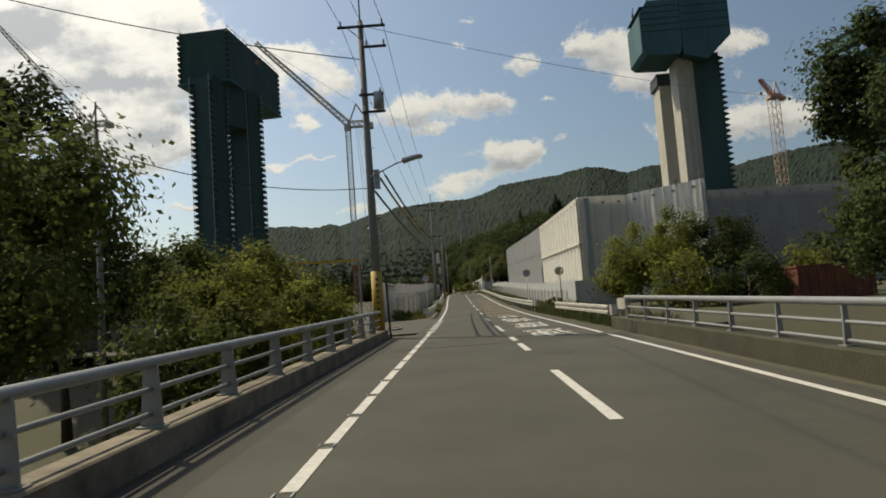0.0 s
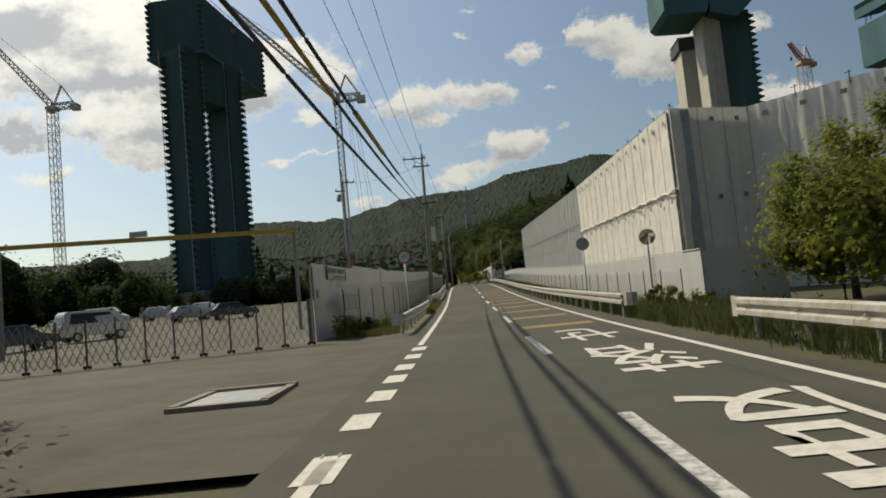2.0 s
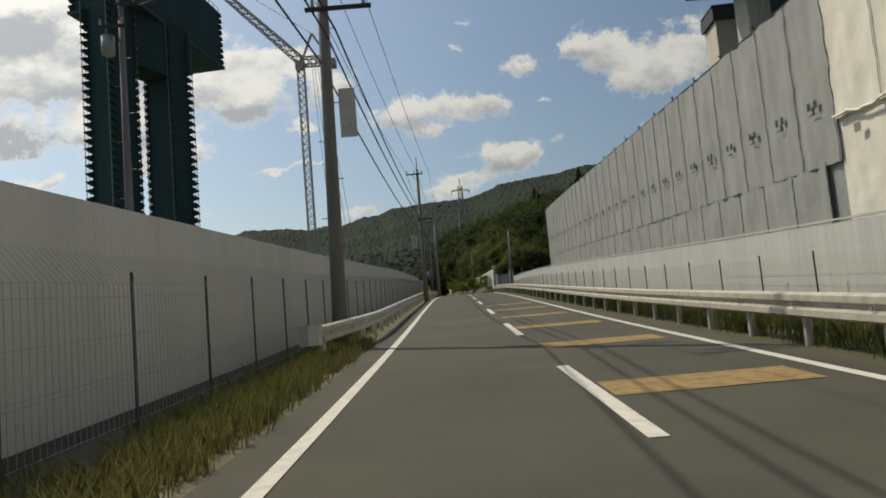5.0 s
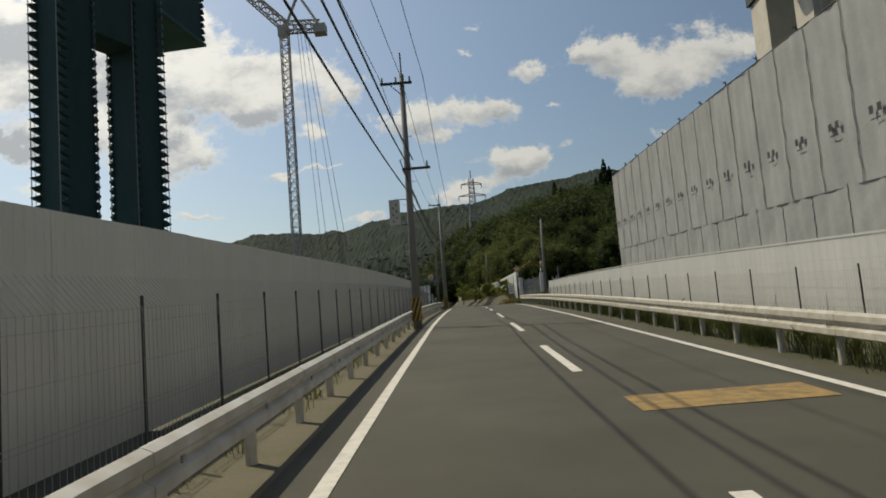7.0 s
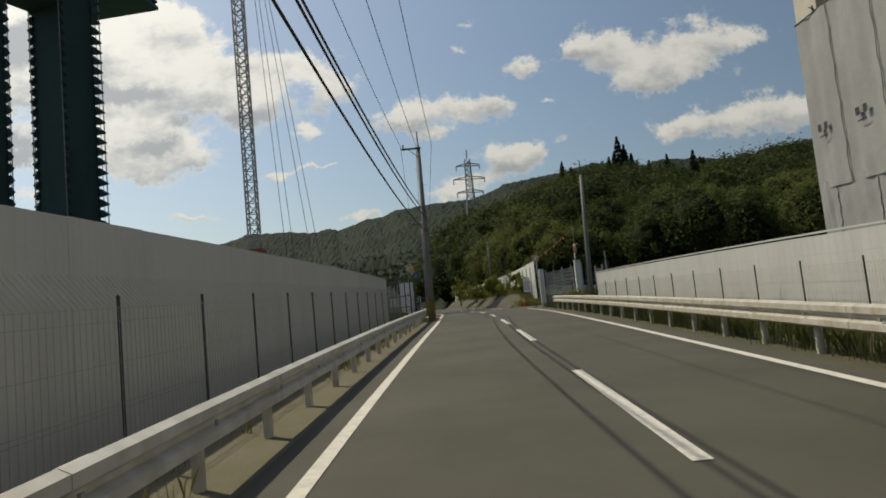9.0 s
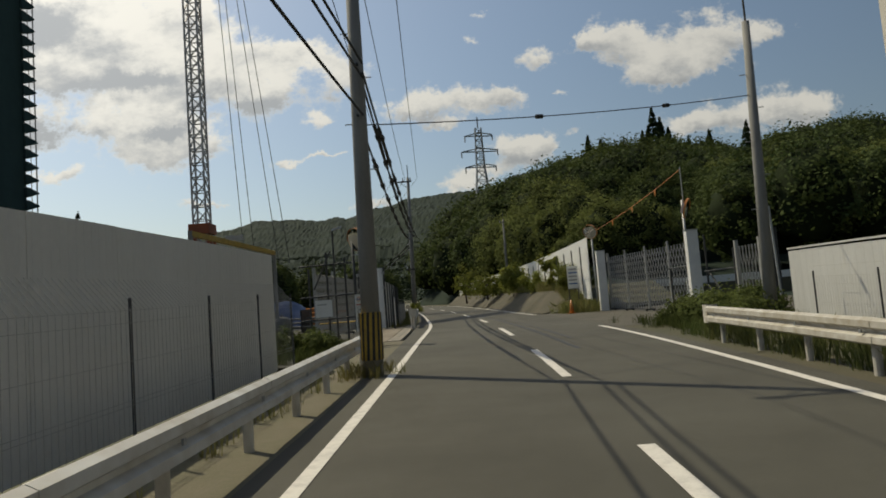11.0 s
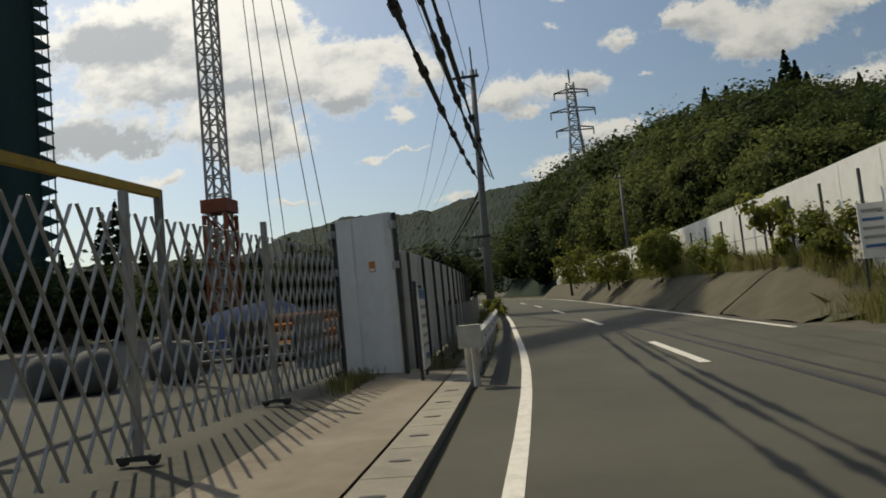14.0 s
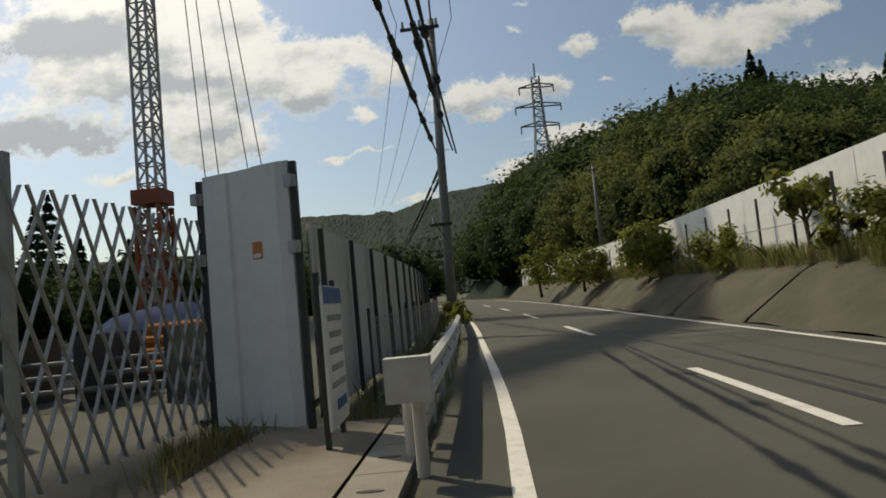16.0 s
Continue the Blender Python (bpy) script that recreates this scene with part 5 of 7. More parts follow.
def speed_sign(at, h, turn, r, label, number):
    s = thing("speed_sign", at, label, "road sign")
    x, y, z = at
    m = Matrix.Translation((x, y, 0)) @ Matrix.Rotation(turn, 4, "Z")
    part("post", Shape().tube([(x, y + 0.05, z - 0.2), (x, y + 0.05, z + h + 0.1)], 0.038, 10), SIGN_WHITE, s, "white steel post", smooth=True)
    plate = part("plate", disc(Shape(), (0, 0, z + h), r, 0.02, m), SIGN_WHITE if number else GALV, s)
    if number:
        part("red_border", ring_plate(Shape(), (0, 0, z + h), r * 0.76, r * 0.98, -0.014, m), SIGN_RED, plate)
        lettering(number, r * 0.98, SIGN_BLUE, plate, m @ Matrix.Translation((0, -0.016, z + h)) @ pose(0, 0, 0, 90, 0, 0), "number")
    part("clamp", Shape().box((0, 0.05, z + h), (0.2, 0.04, 0.05), m), GALV, s)
    return s


speed_sign((-1.08, 52.2, rise(52)), 2.86, 0.0, 0.30, "round speed limit sign with red rim on a white post", "40")
speed_sign((6.78, 53.1, rise(53)), 2.72, math.pi, 0.29, "round road sign seen from its grey back", "")


def traffic_mirror(at, h, turn, r, label, pole_mat=GALV, frame_mat=None, tilt=16, aside=0.0):
    s = thing("traffic_mirror", at, label, "traffic mirror")
    x, y, z = at
    part("post", Shape().tube([(x, y, z - 0.1), (x, y, z + h + 0.3)], 0.045, 10), pole_mat, s, smooth=True)
    m = Matrix.Translation((x + aside, y, z + h)) @ Matrix.Rotation(turn, 4, "Z") @ Matrix.Rotation(radians(tilt), 4, "X") @ Matrix.Translation((0, -0.12, 0))
    head = part("housing", disc(Shape(), (0, -0.02, 0), r, 0.05, m), frame_mat or MIRROR_ORANGE, s)
    part("mirror_face", bowl(Shape(), (0, -0.055, 0), r * 0.94, 0.045, m), MIRROR, head, "convex mirror glass", smooth=True)
    part("visor", Shape().add([m @ Vector((r * 1.02 * math.cos(a), yy, r * 1.02 * math.sin(a))) for a in [math.pi * k / 12 for k in range(13)] for yy in (0.0, -0.075)],
                              [(2 * k, 2 * k + 1, 2 * k + 3, 2 * k + 2) for k in range(12)]), frame_mat or MIRROR_ORANGE, head)
    part("bracket", Shape().box((0, 0.08, 0), (0.12, 0.16, 0.4), m), pole_mat, s)
    if aside:
        part("arm", Shape().beam((x, y, z + h), (x + aside, y, z + h), 0.05), pole_mat, s)
    return s


traffic_mirror((8.95, 50.8, rise(50)), 2.72, radians(-12), 0.33, "round convex traffic mirror above the low hoarding", frame_mat=GALV)
mirror_left = traffic_mirror((0.14, 156.6, rise(156)), 3.42, radians(-40), 0.38, "round orange traffic mirror at the site gate", pole_mat=DARK_STEEL, aside=0.24)
traffic_mirror((10.75, 170.75, rise(171)), 4.2, radians(-35), 0.38, "round traffic mirror on the gate pillar")
traffic_mirror((12.3, 161.0, rise(161)), 4.05, radians(60), 0.38, "round orange traffic mirror beside the yard gate")

plate = thing("gate_number_sign", (0.62, 156.45, 7.4), "blue gate sign with the white number two", "sign")
part("plate", Shape().box((0.62, 156.45, 7.56), (0.40, 0.02, 0.29)), SIGN_BLUE, plate)
lettering("2", 0.27, SIGN_WHITE, plate, Matrix.Translation((0.62, 156.435, 7.55)) @ pose(0, 0, 0, 90, 0, 0), "number")
part("arm", Shape().beam((0.14, 156.55, 7.5), (0.45, 156.46, 7.5), 0.025), GALV, plate)

banner = thing("warning_banner", (0.32, 155.8, rise(156)), "white vertical banner board with black writing", "sign")
part("board", Shape().box((0.32, 155.8, rise(156) + 0.95), (0.36, 0.025, 1.62)), SIGN_WHITE, banner)
bz = rise(156)
part("ring", ring_plate(Shape(), (0.32, 155.8, bz + 1.56), 0.06, 0.095, -0.016, Matrix()), MIRROR_ORANGE, banner, "orange prohibition ring")
part("arrow", Shape().box((0.36, 155.783, bz + 1.56), (0.20, 0.003, 0.035)).box((0.455, 155.783, bz + 1.50), (0.035, 0.003, 0.14))
     .add([(0.26, 155.7815, bz + 1.50), (0.18, 155.7815, bz + 1.56), (0.26, 155.7815, bz + 1.62)], [(0, 1, 2), (2, 1, 0)]), SIGN_BLUE, banner, "dark blue arrow bent to the left")
for k in range(5):
    part("writing_bar", Shape().box((0.20 + 0.06 * k, 155.784, bz + 1.33), (0.045, 0.003, 0.06)), SIGN_RED, banner)
part("rule", Shape().box((0.32, 155.784, bz + 1.24), (0.34, 0.003, 0.012)), BLACK, banner)
upright = pose(0, 0, 0, 90, 0, 0)
for ch, x, z, size in (("牧", 0.40, 1.08, 0.16), ("町", 0.40, 0.90, 0.16), ("内", 0.40, 0.72, 0.16), ("工", 0.245, 1.13, 0.11), ("事", 0.245, 1.01, 0.11), ("関", 0.245, 0.89, 0.11)):
    lettering(ch, size, BLACK, banner, Matrix.Translation((x, 155.784, bz + z)) @ upright, "character")
for k in range(4):
    part("writing_bar", Shape().box((0.40, 155.784, bz + 0.54 - k * 0.12), (0.12, 0.003, 0.09)), BLACK, banner)
    part("writing_bar", Shape().box((0.245, 155.784, bz + 0.76 - k * 0.12), (0.075, 0.003, 0.09)), BLACK, banner)
for sx in (-0.15, 0.15):
    part("stake", Shape().beam((0.32 + sx, 155.83, rise(156) - 0.6), (0.32 + sx, 155.83, rise(156) + 1.6), 0.03), DARK_STEEL, banner)

banner.rotation_euler[2] = radians(62)
banner.scale, banner.location = (0.85, 1, 0.735), (0.32, 155.8, rise(156) + 0.317)

text_board = thing("site_name_board", (hoard_left(49.0) + 0.02, 49.0, 3.1), "long white board with two lines of dark writing on the hoarding", "sign")
m = Matrix.Translation((hoard_left(49.0) + 0.05, 49.0, rise(49) + 2.33)) @ Matrix.Rotation(math.atan2(1.0, hoard_left(49.5) - hoard_left(48.5)), 4, "Z")
part("board", Shape().box((0, 0, 0), (2.4, 0.014, 0.46), m), HOARDING, text_board)
for sx in (-1.22, 1.22):
    part("end_strip", Shape().box((sx, -0.004, -0.02), (0.05, 0.03, 0.52), m), DARK_STEEL, text_board)
for k in range(12):
    if k != 6:
        part("writing_bar", Shape().box((-1.02 + k * 0.18, -0.011, 0.08), (0.135, 0.004, 0.17), m), POLE, text_board)
for k in range(3):
    part("writing_bar", Shape().box((-0.25 + k * 0.55, -0.011, -0.14), (0.48, 0.004, 0.065), m), POLE, text_board)
small = thing("poster", (hoard_left(46.6) + 0.04, 46.65, rise(46.6) + 1.6), "small faded orange poster at the hoarding end", "poster")
part("sheet", Shape().box((hoard_left(46.65) + 0.045, 46.65, rise(46.65) + 1.62), (0.008, 0.2, 0.3)), CRANE_PINK, small)
sheet = thing("framed_panel", (-3.02, 48.95, rise(49)), "grey framed panel of four fields behind the wire fence", "panel")
pm = Matrix.Translation((-3.02, 48.95, rise(48.95) + 1.20)) @ Matrix.Rotation(math.atan2(2.1, 0.25), 4, "Z")
part("board", Shape().box((0, 0, 0), (2.1, 0.012, 0.5), pm), HOARDING, sheet)
for sz in (-0.28, 0.28):
    part("frame_rail", Shape().box((0, 0, sz), (2.14, 0.03, 0.018), pm), POLE, sheet)
for sx in (-1.05, -0.525, 0, 0.525, 1.05):
    part("frame_stile", Shape().box((sx, 0, 0), (0.018, 0.03, 0.56), pm), POLE if abs(sx) < 1 else DARK_STEEL, sheet)
for sx in (-0.9, 0.9):
    part("leg", Shape().box((sx, 0, -0.68), (0.025, 0.025, 0.84), pm), WIRE, sheet)
strip_y = 57.5
strip_x = hoard_left(strip_y) + 0.03
poster = thing("peeling_poster_strip", (strip_x, strip_y, rise(strip_y) + 2.0), "peeling vertical strip with faded red writing on the hoarding", "poster")
part("backing", Shape().box((strip_x, strip_y, rise(strip_y) + 1.95), (0.006, 0.17, 1.15)), CRANE_PINK, poster)
part("top_tab", Shape().box((strip_x - 0.02, strip_y, rise(strip_y) + 2.62), (0.05, 0.24, 0.06)), SIGN_RED, poster)
for k in range(6):
    part("writing_bar", Shape().box((strip_x + 0.006, strip_y, rise(strip_y) + 2.42 - 0.18 * k), (0.005, 0.11 - 0.03 * (k % 2), 0.11)), SIGN_RED, poster)
sticker = thing("sticker", (hoard_left(62.2), 62.2, rise(62) + 2.3), "small faded red sticker on the hoarding", "sticker")
part("sheet", Shape().box((hoard_left(62.2) + 0.03, 62.2, rise(62.2) + 2.28), (0.006, 0.16, 0.24)), CRANE_PINK, sticker)



# ---- gates ----
GATE_SILVER = material("gate_aluminium", (0.38, 0.38, 0.365), 0.5, 0.25, vary=0.2, scale=4, grain=40, bump=0.03)


GATE_GREY = material("dull_gate_aluminium", (0.20, 0.20, 0.19), 0.6, 0.3, vary=0.25, scale=4, grain=40, bump=0.03)


def folding_gate(a, b, z0, z1, h, pitch, run, posts, label, mat=GATE_SILVER, bar=0.035, lift=0.12):
    """An accordion gate of crossed flat bars between plan points a and b."""
    g = thing("folding_gate", (*a, z0), label, "gate")
    a, b = Vector((*a, z0)), Vector((*b, z1))
    L = (b - a).length
    d = (b - a) / L
    out = Vector((d.y, -d.x, 0)).normalized() * 0.03

    def p(s, zz):
        return a + d * s + Vector((0, 0, zz))

    s = -run
    while s < L:
        for sgn in (1, -1):
            s0, s1 = (s, s + run) if sgn > 0 else (s + run, s)
            za, zb = h, lift
            # clip the bar to the gate's ends
            lo, hi = max(0.0, min(s0, s1)), min(L, max(s0, s1))
            if hi - lo < run * 0.15:
                continue
            u0, u1 = ((lo - s0) / (s1 - s0), (hi - s0) / (s1 - s0)) if sgn > 0 else ((hi - s0) / (s1 - s0), (lo - s0) / (s1 - s0))
            part("lattice_bar", Shape().beam(p(s0 + (s1 - s0) * u0, za + (zb - za) * u0) + out * sgn, p(s0 + (s1 - s0) * u1, za + (zb - za) * u1) + out * sgn, 0.012, bar, up=tuple(out)), mat, g)
        s += pitch
    for i in range(posts + 1):
        q = L * i / posts
        w = 0.11 if i in (0, posts) else (0.075 if h > 2 else 0.045)
        post = part("post", Shape().beam(p(q, 0.1), p(q, h + (0.22 if h > 2 else 0.04)), w), mat, g)
        foot = part("castor_foot", Shape().box(p(q, 0.07), (0.42 if h > 2 else 0.2, 0.10, 0.05)), DARK_STEEL, post)
        for sx in ((-0.16, 0.16) if h > 2 else (-0.07, 0.07)):
            disc_m = Matrix.Translation(p(q, 0.05) + Vector((sx, 0, 0)))
            part("castor", disc(Shape(), (0, 0, 0), 0.055, 0.05, disc_m, 12), BLACK, post)
    return g


gate1 = folding_gate((-3.83, 44.9), (-13.4, 42.6), rise(45), rise(43), 1.42, 0.21, 0.62, 12, "dull grey folding lattice gate across the site entrance", mat=GATE_GREY, bar=0.046)
gate2 = folding_gate((-1.55, 169.5), (-1.70, 159.3), rise(169), rise(159), 2.52, 0.29, 1.16, 3, "tall silver folding lattice gate of the work yard")
gate3 = folding_gate((11.45, 170.6), (12.75, 161.4), rise(170), rise(161), 2.75, 0.27, 1.3, 4, "tall white folding lattice gate of the opposite yard")
folding_gate((13.15, 158.56), (13.34, 157.16), rise(158), rise(157), 2.3, 0.19, 0.34, 1, "folded end of a white lattice gate", bar=0.03)
part("lock", Shape().box((-1.74, 159.75, rise(158) + 1.25), (0.08, 0.14, 0.3)), DARK_STEEL, gate2)


def clearance_beam(a, b, z, ga, gb, label, box_at=0.5):
    """A yellow height bar across a site entrance on steel posts."""
    t = thing("height_bar", (a[0], a[1], ga), label, "height bar")
    a, b = Vector((*a, z)), Vector((*b, z))
    part("beam", Shape().beam(a, b, 0.16, 0.20), YELLOW, t, "yellow painted beam")
    for p, gz in ((a, ga), (b, gb)):
        part("post", Shape().beam((p.x, p.y, gz), (p.x, p.y, z + 0.1), 0.15), POLE, t)
    c = a + (b - a) * box_at
    part("limit_plate", Shape().box((c.x, c.y, z + 0.26), (0.8, 0.12, 0.26)), GALV, t)
    return t


clearance_beam((-6.62, 56.3), (-19.0, 52.9), 6.2, rise(56), rise(53), "yellow height bar over the car park entrance", 0.55)
clearance_beam((-6.15, 171.0), (-6.6, 160.6), 9.15, rise(171), rise(160), "yellow height bar over the yard entrance", 0.55)

frame3 = thing("scaffold_frame", (12.4, 161.4, rise(161)), "dark scaffold pipe frame with braces beside the gate pillar", "scaffold")
for x, y, z1 in ((12.2, 162.9, 6.5), (12.45, 161.3, 6.6), (12.95, 160.9, 7.6), (13.12, 158.75, 6.9)):
    part("upright", Shape().tube([(x, y, rise(y) - 0.1), (x, y, z1)], 0.04, 8), DARK_STEEL, frame3)
part("ledger", Shape().tube([(12.15, 163.1, 6.45), (12.5, 161.0, 6.5)], 0.03, 8), DARK_STEEL, frame3)
part("ledger", Shape().tube([(12.9, 161.0, 6.2), (13.14, 158.6, 6.22)], 0.03, 8), DARK_STEEL, frame3)
part("brace", Shape().tube([(12.95, 160.75, 6.2), (13.06, 159.3, 4.9)], 0.035, 8), DARK_STEEL, frame3)
part("brace", Shape().tube([(12.93, 160.9, 5.7), (13.02, 159.75, 4.85)], 0.035, 8), DARK_STEEL, frame3)
slip = part("notice_strip", Shape().box((12.3, 161.2, rise(161) + 0.75), (0.16, 0.03, 1.2)), SIGN_WHITE, frame3, "narrow white notice strip")
for kk in range(5):
    part("writing_bar", Shape().box((12.3, 161.182, rise(161) + 1.2 - 0.22 * kk), (0.08, 0.006, 0.12)), RAIL_PAINT, slip)
end_post = thing("gate_post", (13.55, 156.75, rise(156)), "broad dark steel gate post with a thin pale pole", "gate post")
part("post", Shape().box((13.55, 156.75, rise(156) + 1.35), (0.22, 0.34, 2.8)), DARK_STEEL, end_post)
part("pole", Shape().tube([(13.5, 156.35, rise(156) - 0.1), (13.38, 156.35, rise(156) + 3.4)], 0.04, 8), GALV, end_post)

frame2 = thing("scaffold_frame", (-0.85, 157.2, rise(157)), "dark scaffold pipe frame beside the gate", "scaffold")
for x, z1 in ((-0.85, 7.7), (-1.45, 7.2), (-0.25, 7.5)):
    part("upright", Shape().tube([(x, 157.2, rise(157) - 0.1), (x, 157.2, z1)], 0.035, 8), DARK_STEEL, frame2)
part("upright", Shape().tube([(-0.62, 157.35, rise(157)), (-0.62, 157.35, 8.45)], 0.03, 8), DARK_STEEL, frame2)
part("lamp_bracket", Shape().beam((-0.62, 157.35, 8.45), (-0.28, 157.2, 8.52), 0.06), GALV, frame2)
for z in (7.28, 6.25, 5.5):
    part("ledger", Shape().tube([(-1.75, 157.15, z), (0.12, 157.15, z + 0.04)], 0.028, 8), DARK_STEEL, frame2)
part("brace", Shape().tube([(-1.3, 157.2, 6.5), (-0.7, 157.2, 7.75)], 0.028, 8), DARK_STEEL, frame2)
paper = part("notice_board", Shape().box((-1.0, 157.1, 5.87), (0.55, 0.02, 0.55)), SIGN_WHITE, frame2, "white notice board with faint print")
part("writing_bar", Shape().box((-1.05, 157.085, 6.0), (0.3, 0.006, 0.03)), RAIL_PAINT, paper)

stand = thing("barrier_stand", (0.0, 158.5, rise(158)), "yellow and black barrier stand with a bar", "barrier")
for k in range(6):
    part("band", Shape().tube([(0.0, 158.5, rise(158) + 0.13 * k), (0.0, 158.5, rise(158) + 0.13 * (k + 1))], 0.028, 8), BLACK if k % 2 else YELLOW, stand)
part("head", Shape().box((0.0, 158.5, rise(158) + 0.80), (0.14, 0.10, 0.06)), YELLOW, stand)
part("bar", Shape().tube([(0.0, 158.5, rise(158) + 0.74), (-1.6, 159.3, rise(158) + 0.72)], 0.022, 8), YELLOW, stand)

# hoarding panel, wall and notice past the gate
panel = thing("hoarding_panel", (-0.8, 169, rise(169)), "single white steel hoarding panel with an orange sticker", "hoarding")
pa, pb = Vector((-1.42, 169.25, rise(169) + 0.02)), Vector((-0.20, 168.75, rise(169) + 0.02))
d = (pb - pa).normalized()
m = Matrix.Translation(pa) @ Matrix.Rotation(math.atan2(d.y, d.x), 4, "Z")
sec = [(0, 0), (0.03, -0.05), (0.40, -0.05), (0.43, -0.02), (0.78, -0.02), (0.81, -0.05), (1.16, -0.05), (1.30, 0.0), (1.30, 0.03), (0, 0.03)]
body = Shape().add([m @ Vector((a, b, z)) for z in (0.02, 3.0) for a, b in sec], [tuple(range(10)), tuple(range(10, 20))] + [(k, (k + 1) % 10, (k + 1) % 10 + 10, k + 10) for k in range(10)])
part("sheet", body, SIGN_WHITE, panel)
part("sticker", Shape().box((0.83, -0.056, 2.02), (0.14, 0.006, 0.2), m), MIRROR_ORANGE, panel, "small orange printed sticker")
part("sticker_print", Shape().box((0.83, -0.061, 1.96), (0.11, 0.004, 0.05), m), SIGN_WHITE, panel)
for k, q in enumerate((-0.10, 1.36)):
    part("post", Shape().beam(m @ Vector((q, 0.03, -0.05)), m @ Vector((q, 0.03, 2.98)), 0.075), DARK_STEEL, panel)
    for cz in (2.75, 2.0):
        part("clamp", Shape().box((q, -0.04, cz), (0.10, 0.10, 0.14), m), GALV, panel)


def wall3_line(y):
    return left(y) - 2.05


wall3 = thing("hoarding_wall", (wall3_line(169), 169.4, rise(169)), "pale hoarding wall with dark posts along the verge", "hoarding", kind="structure")
corrugated(wall3_line, 169.4, 214, 0.0, 2.35, HOARDING_PALE, wall3, depth=0.014, width=2.0)
for k in range(22):
    y = 169.6 + 2 * k
    part("post", Shape().beam((wall3_line(y) + 0.10, y, rise(y)), (wall3_line(y) + 0.10, y, rise(y) + 2.3), 0.06), DARK_STEEL, wall3)
mesh_fence(lambda y: wall3_line(y) + 0.55, 170, 212, 1.25, 0.0, "low wire fence before the pale hoarding", wire=0.12)
notice = thing("notice_board", (0.35, 168.3, rise(168)), "leaning white notice board with a blue header", "sign")
m = Matrix.Translation((0.36, 168.0, rise(168) + 0.85)) @ Matrix.Rotation(radians(94), 4, "Z")
part("board", Shape().box((0, 0, 0), (0.95, 0.03, 1.35), m), SIGN_WHITE, notice)
part("header", Shape().box((0, -0.02, 0.58), (0.93, 0.006, 0.16), m), SIGN_BLUE, notice)
for k in range(5):
    part("writing_bar", Shape().box((0.02, -0.02, 0.36 - 0.16 * k), (0.72 - 0.1 * (k % 2), 0.006, 0.06), m), RAIL_PAINT, notice)
part("footer", Shape().box((0.1, -0.02, -0.48), (0.5, 0.006, 0.1), m), SIGN_BLUE, notice)
part("stay", Shape().beam(m @ Vector((-0.4, 0.05, -0.85)), m @ Vector((-0.4, 0.05, 0.8)), 0.05).beam(m @ Vector((0.4, 0.05, -0.85)), m @ Vector((0.4, 0.05, 0.75)), 0.05), DARK_STEEL, notice)
end_plate = thing("rail_end_plate", (1.3, 166.3, rise(166)), "white boxed end plate of the guard rail", "guard rail")
part("plate", Shape().box((1.32, 166.35, rise(166) + 0.74), (0.34, 0.16, 0.33)), WHITE_STEEL, end_plate)
part("post", Shape().tube([(1.36, 166.45, rise(166)), (1.36, 166.45, rise(166) + 0.65)], 0.05, 10), WHITE_STEEL, end_plate)

# apron and drain covers by the yard gate
solid("apron", strip(lambda y: left(y) - 2.6, lambda y: left(y) - 1.18, 157.6, 169.0, 0.008), APRON, "pale concrete apron slab before the gate", "apron", kind="structure")
part("yard_floor", strip(lambda y: left(y) - 45, lambda y: left(y) - 2.6, 151, 215, -0.02), YARD, ground)
part("yard_shoulder", strip(lambda y: left(y) - 2.6, lambda y: left(y) - 0.5, 150, 157.6, -0.01), DUST, ground)
drain = thing("drain_cover", (left(163) - 0.9, 157.6, rise(160)), "row of concrete drain covers with slots", "drain", kind="structure")
y = 157.6
while y < 170:
    s = Shape().sweep([(left(q) - 0.92, q, rise(q)) for q in (y, y + 0.985)], [(-0.22, -0.1), (0.22, -0.1), (0.22, 0.012), (-0.22, 0.012)], closed=True)
    slab = part("slab", s, CONCRETE, drain)
    part("slot", disc(Shape(), (0, 0, 0), 0.10, 0.006, Matrix.Translation((left(y + 0.5) - 0.92, y + 0.5, rise(y + 0.5) + 0.014)) @ Matrix.Rotation(radians(90), 4, "X") @ Matrix.Diagonal((1.0, 1, 0.35, 1)), 16), BLACK, slab)
    y += 1.0
cover = thing("manhole_cover", (-2.9, 33.6, rise(33)), "square steel manhole plate in the forecourt", "manhole")
part("plate", Shape().box((-2.82, 33.9, rise(33.9) + 0.0), (1.2, 1.7, 0.05)), GALV, cover)
part("rim", Shape().box((-2.82, 33.0, rise(33.0) + 0.01), (1.5, 0.14, 0.1)).box((-2.82, 34.85, rise(34.9) + 0.005), (1.5, 0.14, 0.1)).box((-3.5, 33.9, rise(33.9) + 0.006), (0.14, 1.75, 0.1)).box((-2.14, 33.9, rise(33.9) + 0.006), (0.14, 1.75, 0.1)), CONCRETE, cover)

# ---- right: yard pillars, wall on the slope ----
for x, y, z1 in ((11.0, 170.3, 7.85), (12.25, 160.3, 7.75)):
    p = thing("gate_pillar", (x, y, rise(y)), "white steel gate pillar", "pillar", group="yard gate pillars")
    part("pillar", Shape().box((x, y, (rise(y) + z1) / 2), (0.42, 0.30, z1 - rise(y))), SIGN_WHITE, p)
    part("cap", Shape().box((x, y, z1 + 0.02), (0.46, 0.34, 0.04)), GALV, p)


def wall2_line(y):
    return right(y) + 3.05


def wall2_top(y):
    return curve_at([(170, 3.95), (178, 3.75), (195, 3.35), (215, 3.0)], y)


wall2 = thing("hoarding_wall", (wall2_line(171), 171.2, rise(171)), "white hoarding on top of the concrete slope", "hoarding", kind="structure")
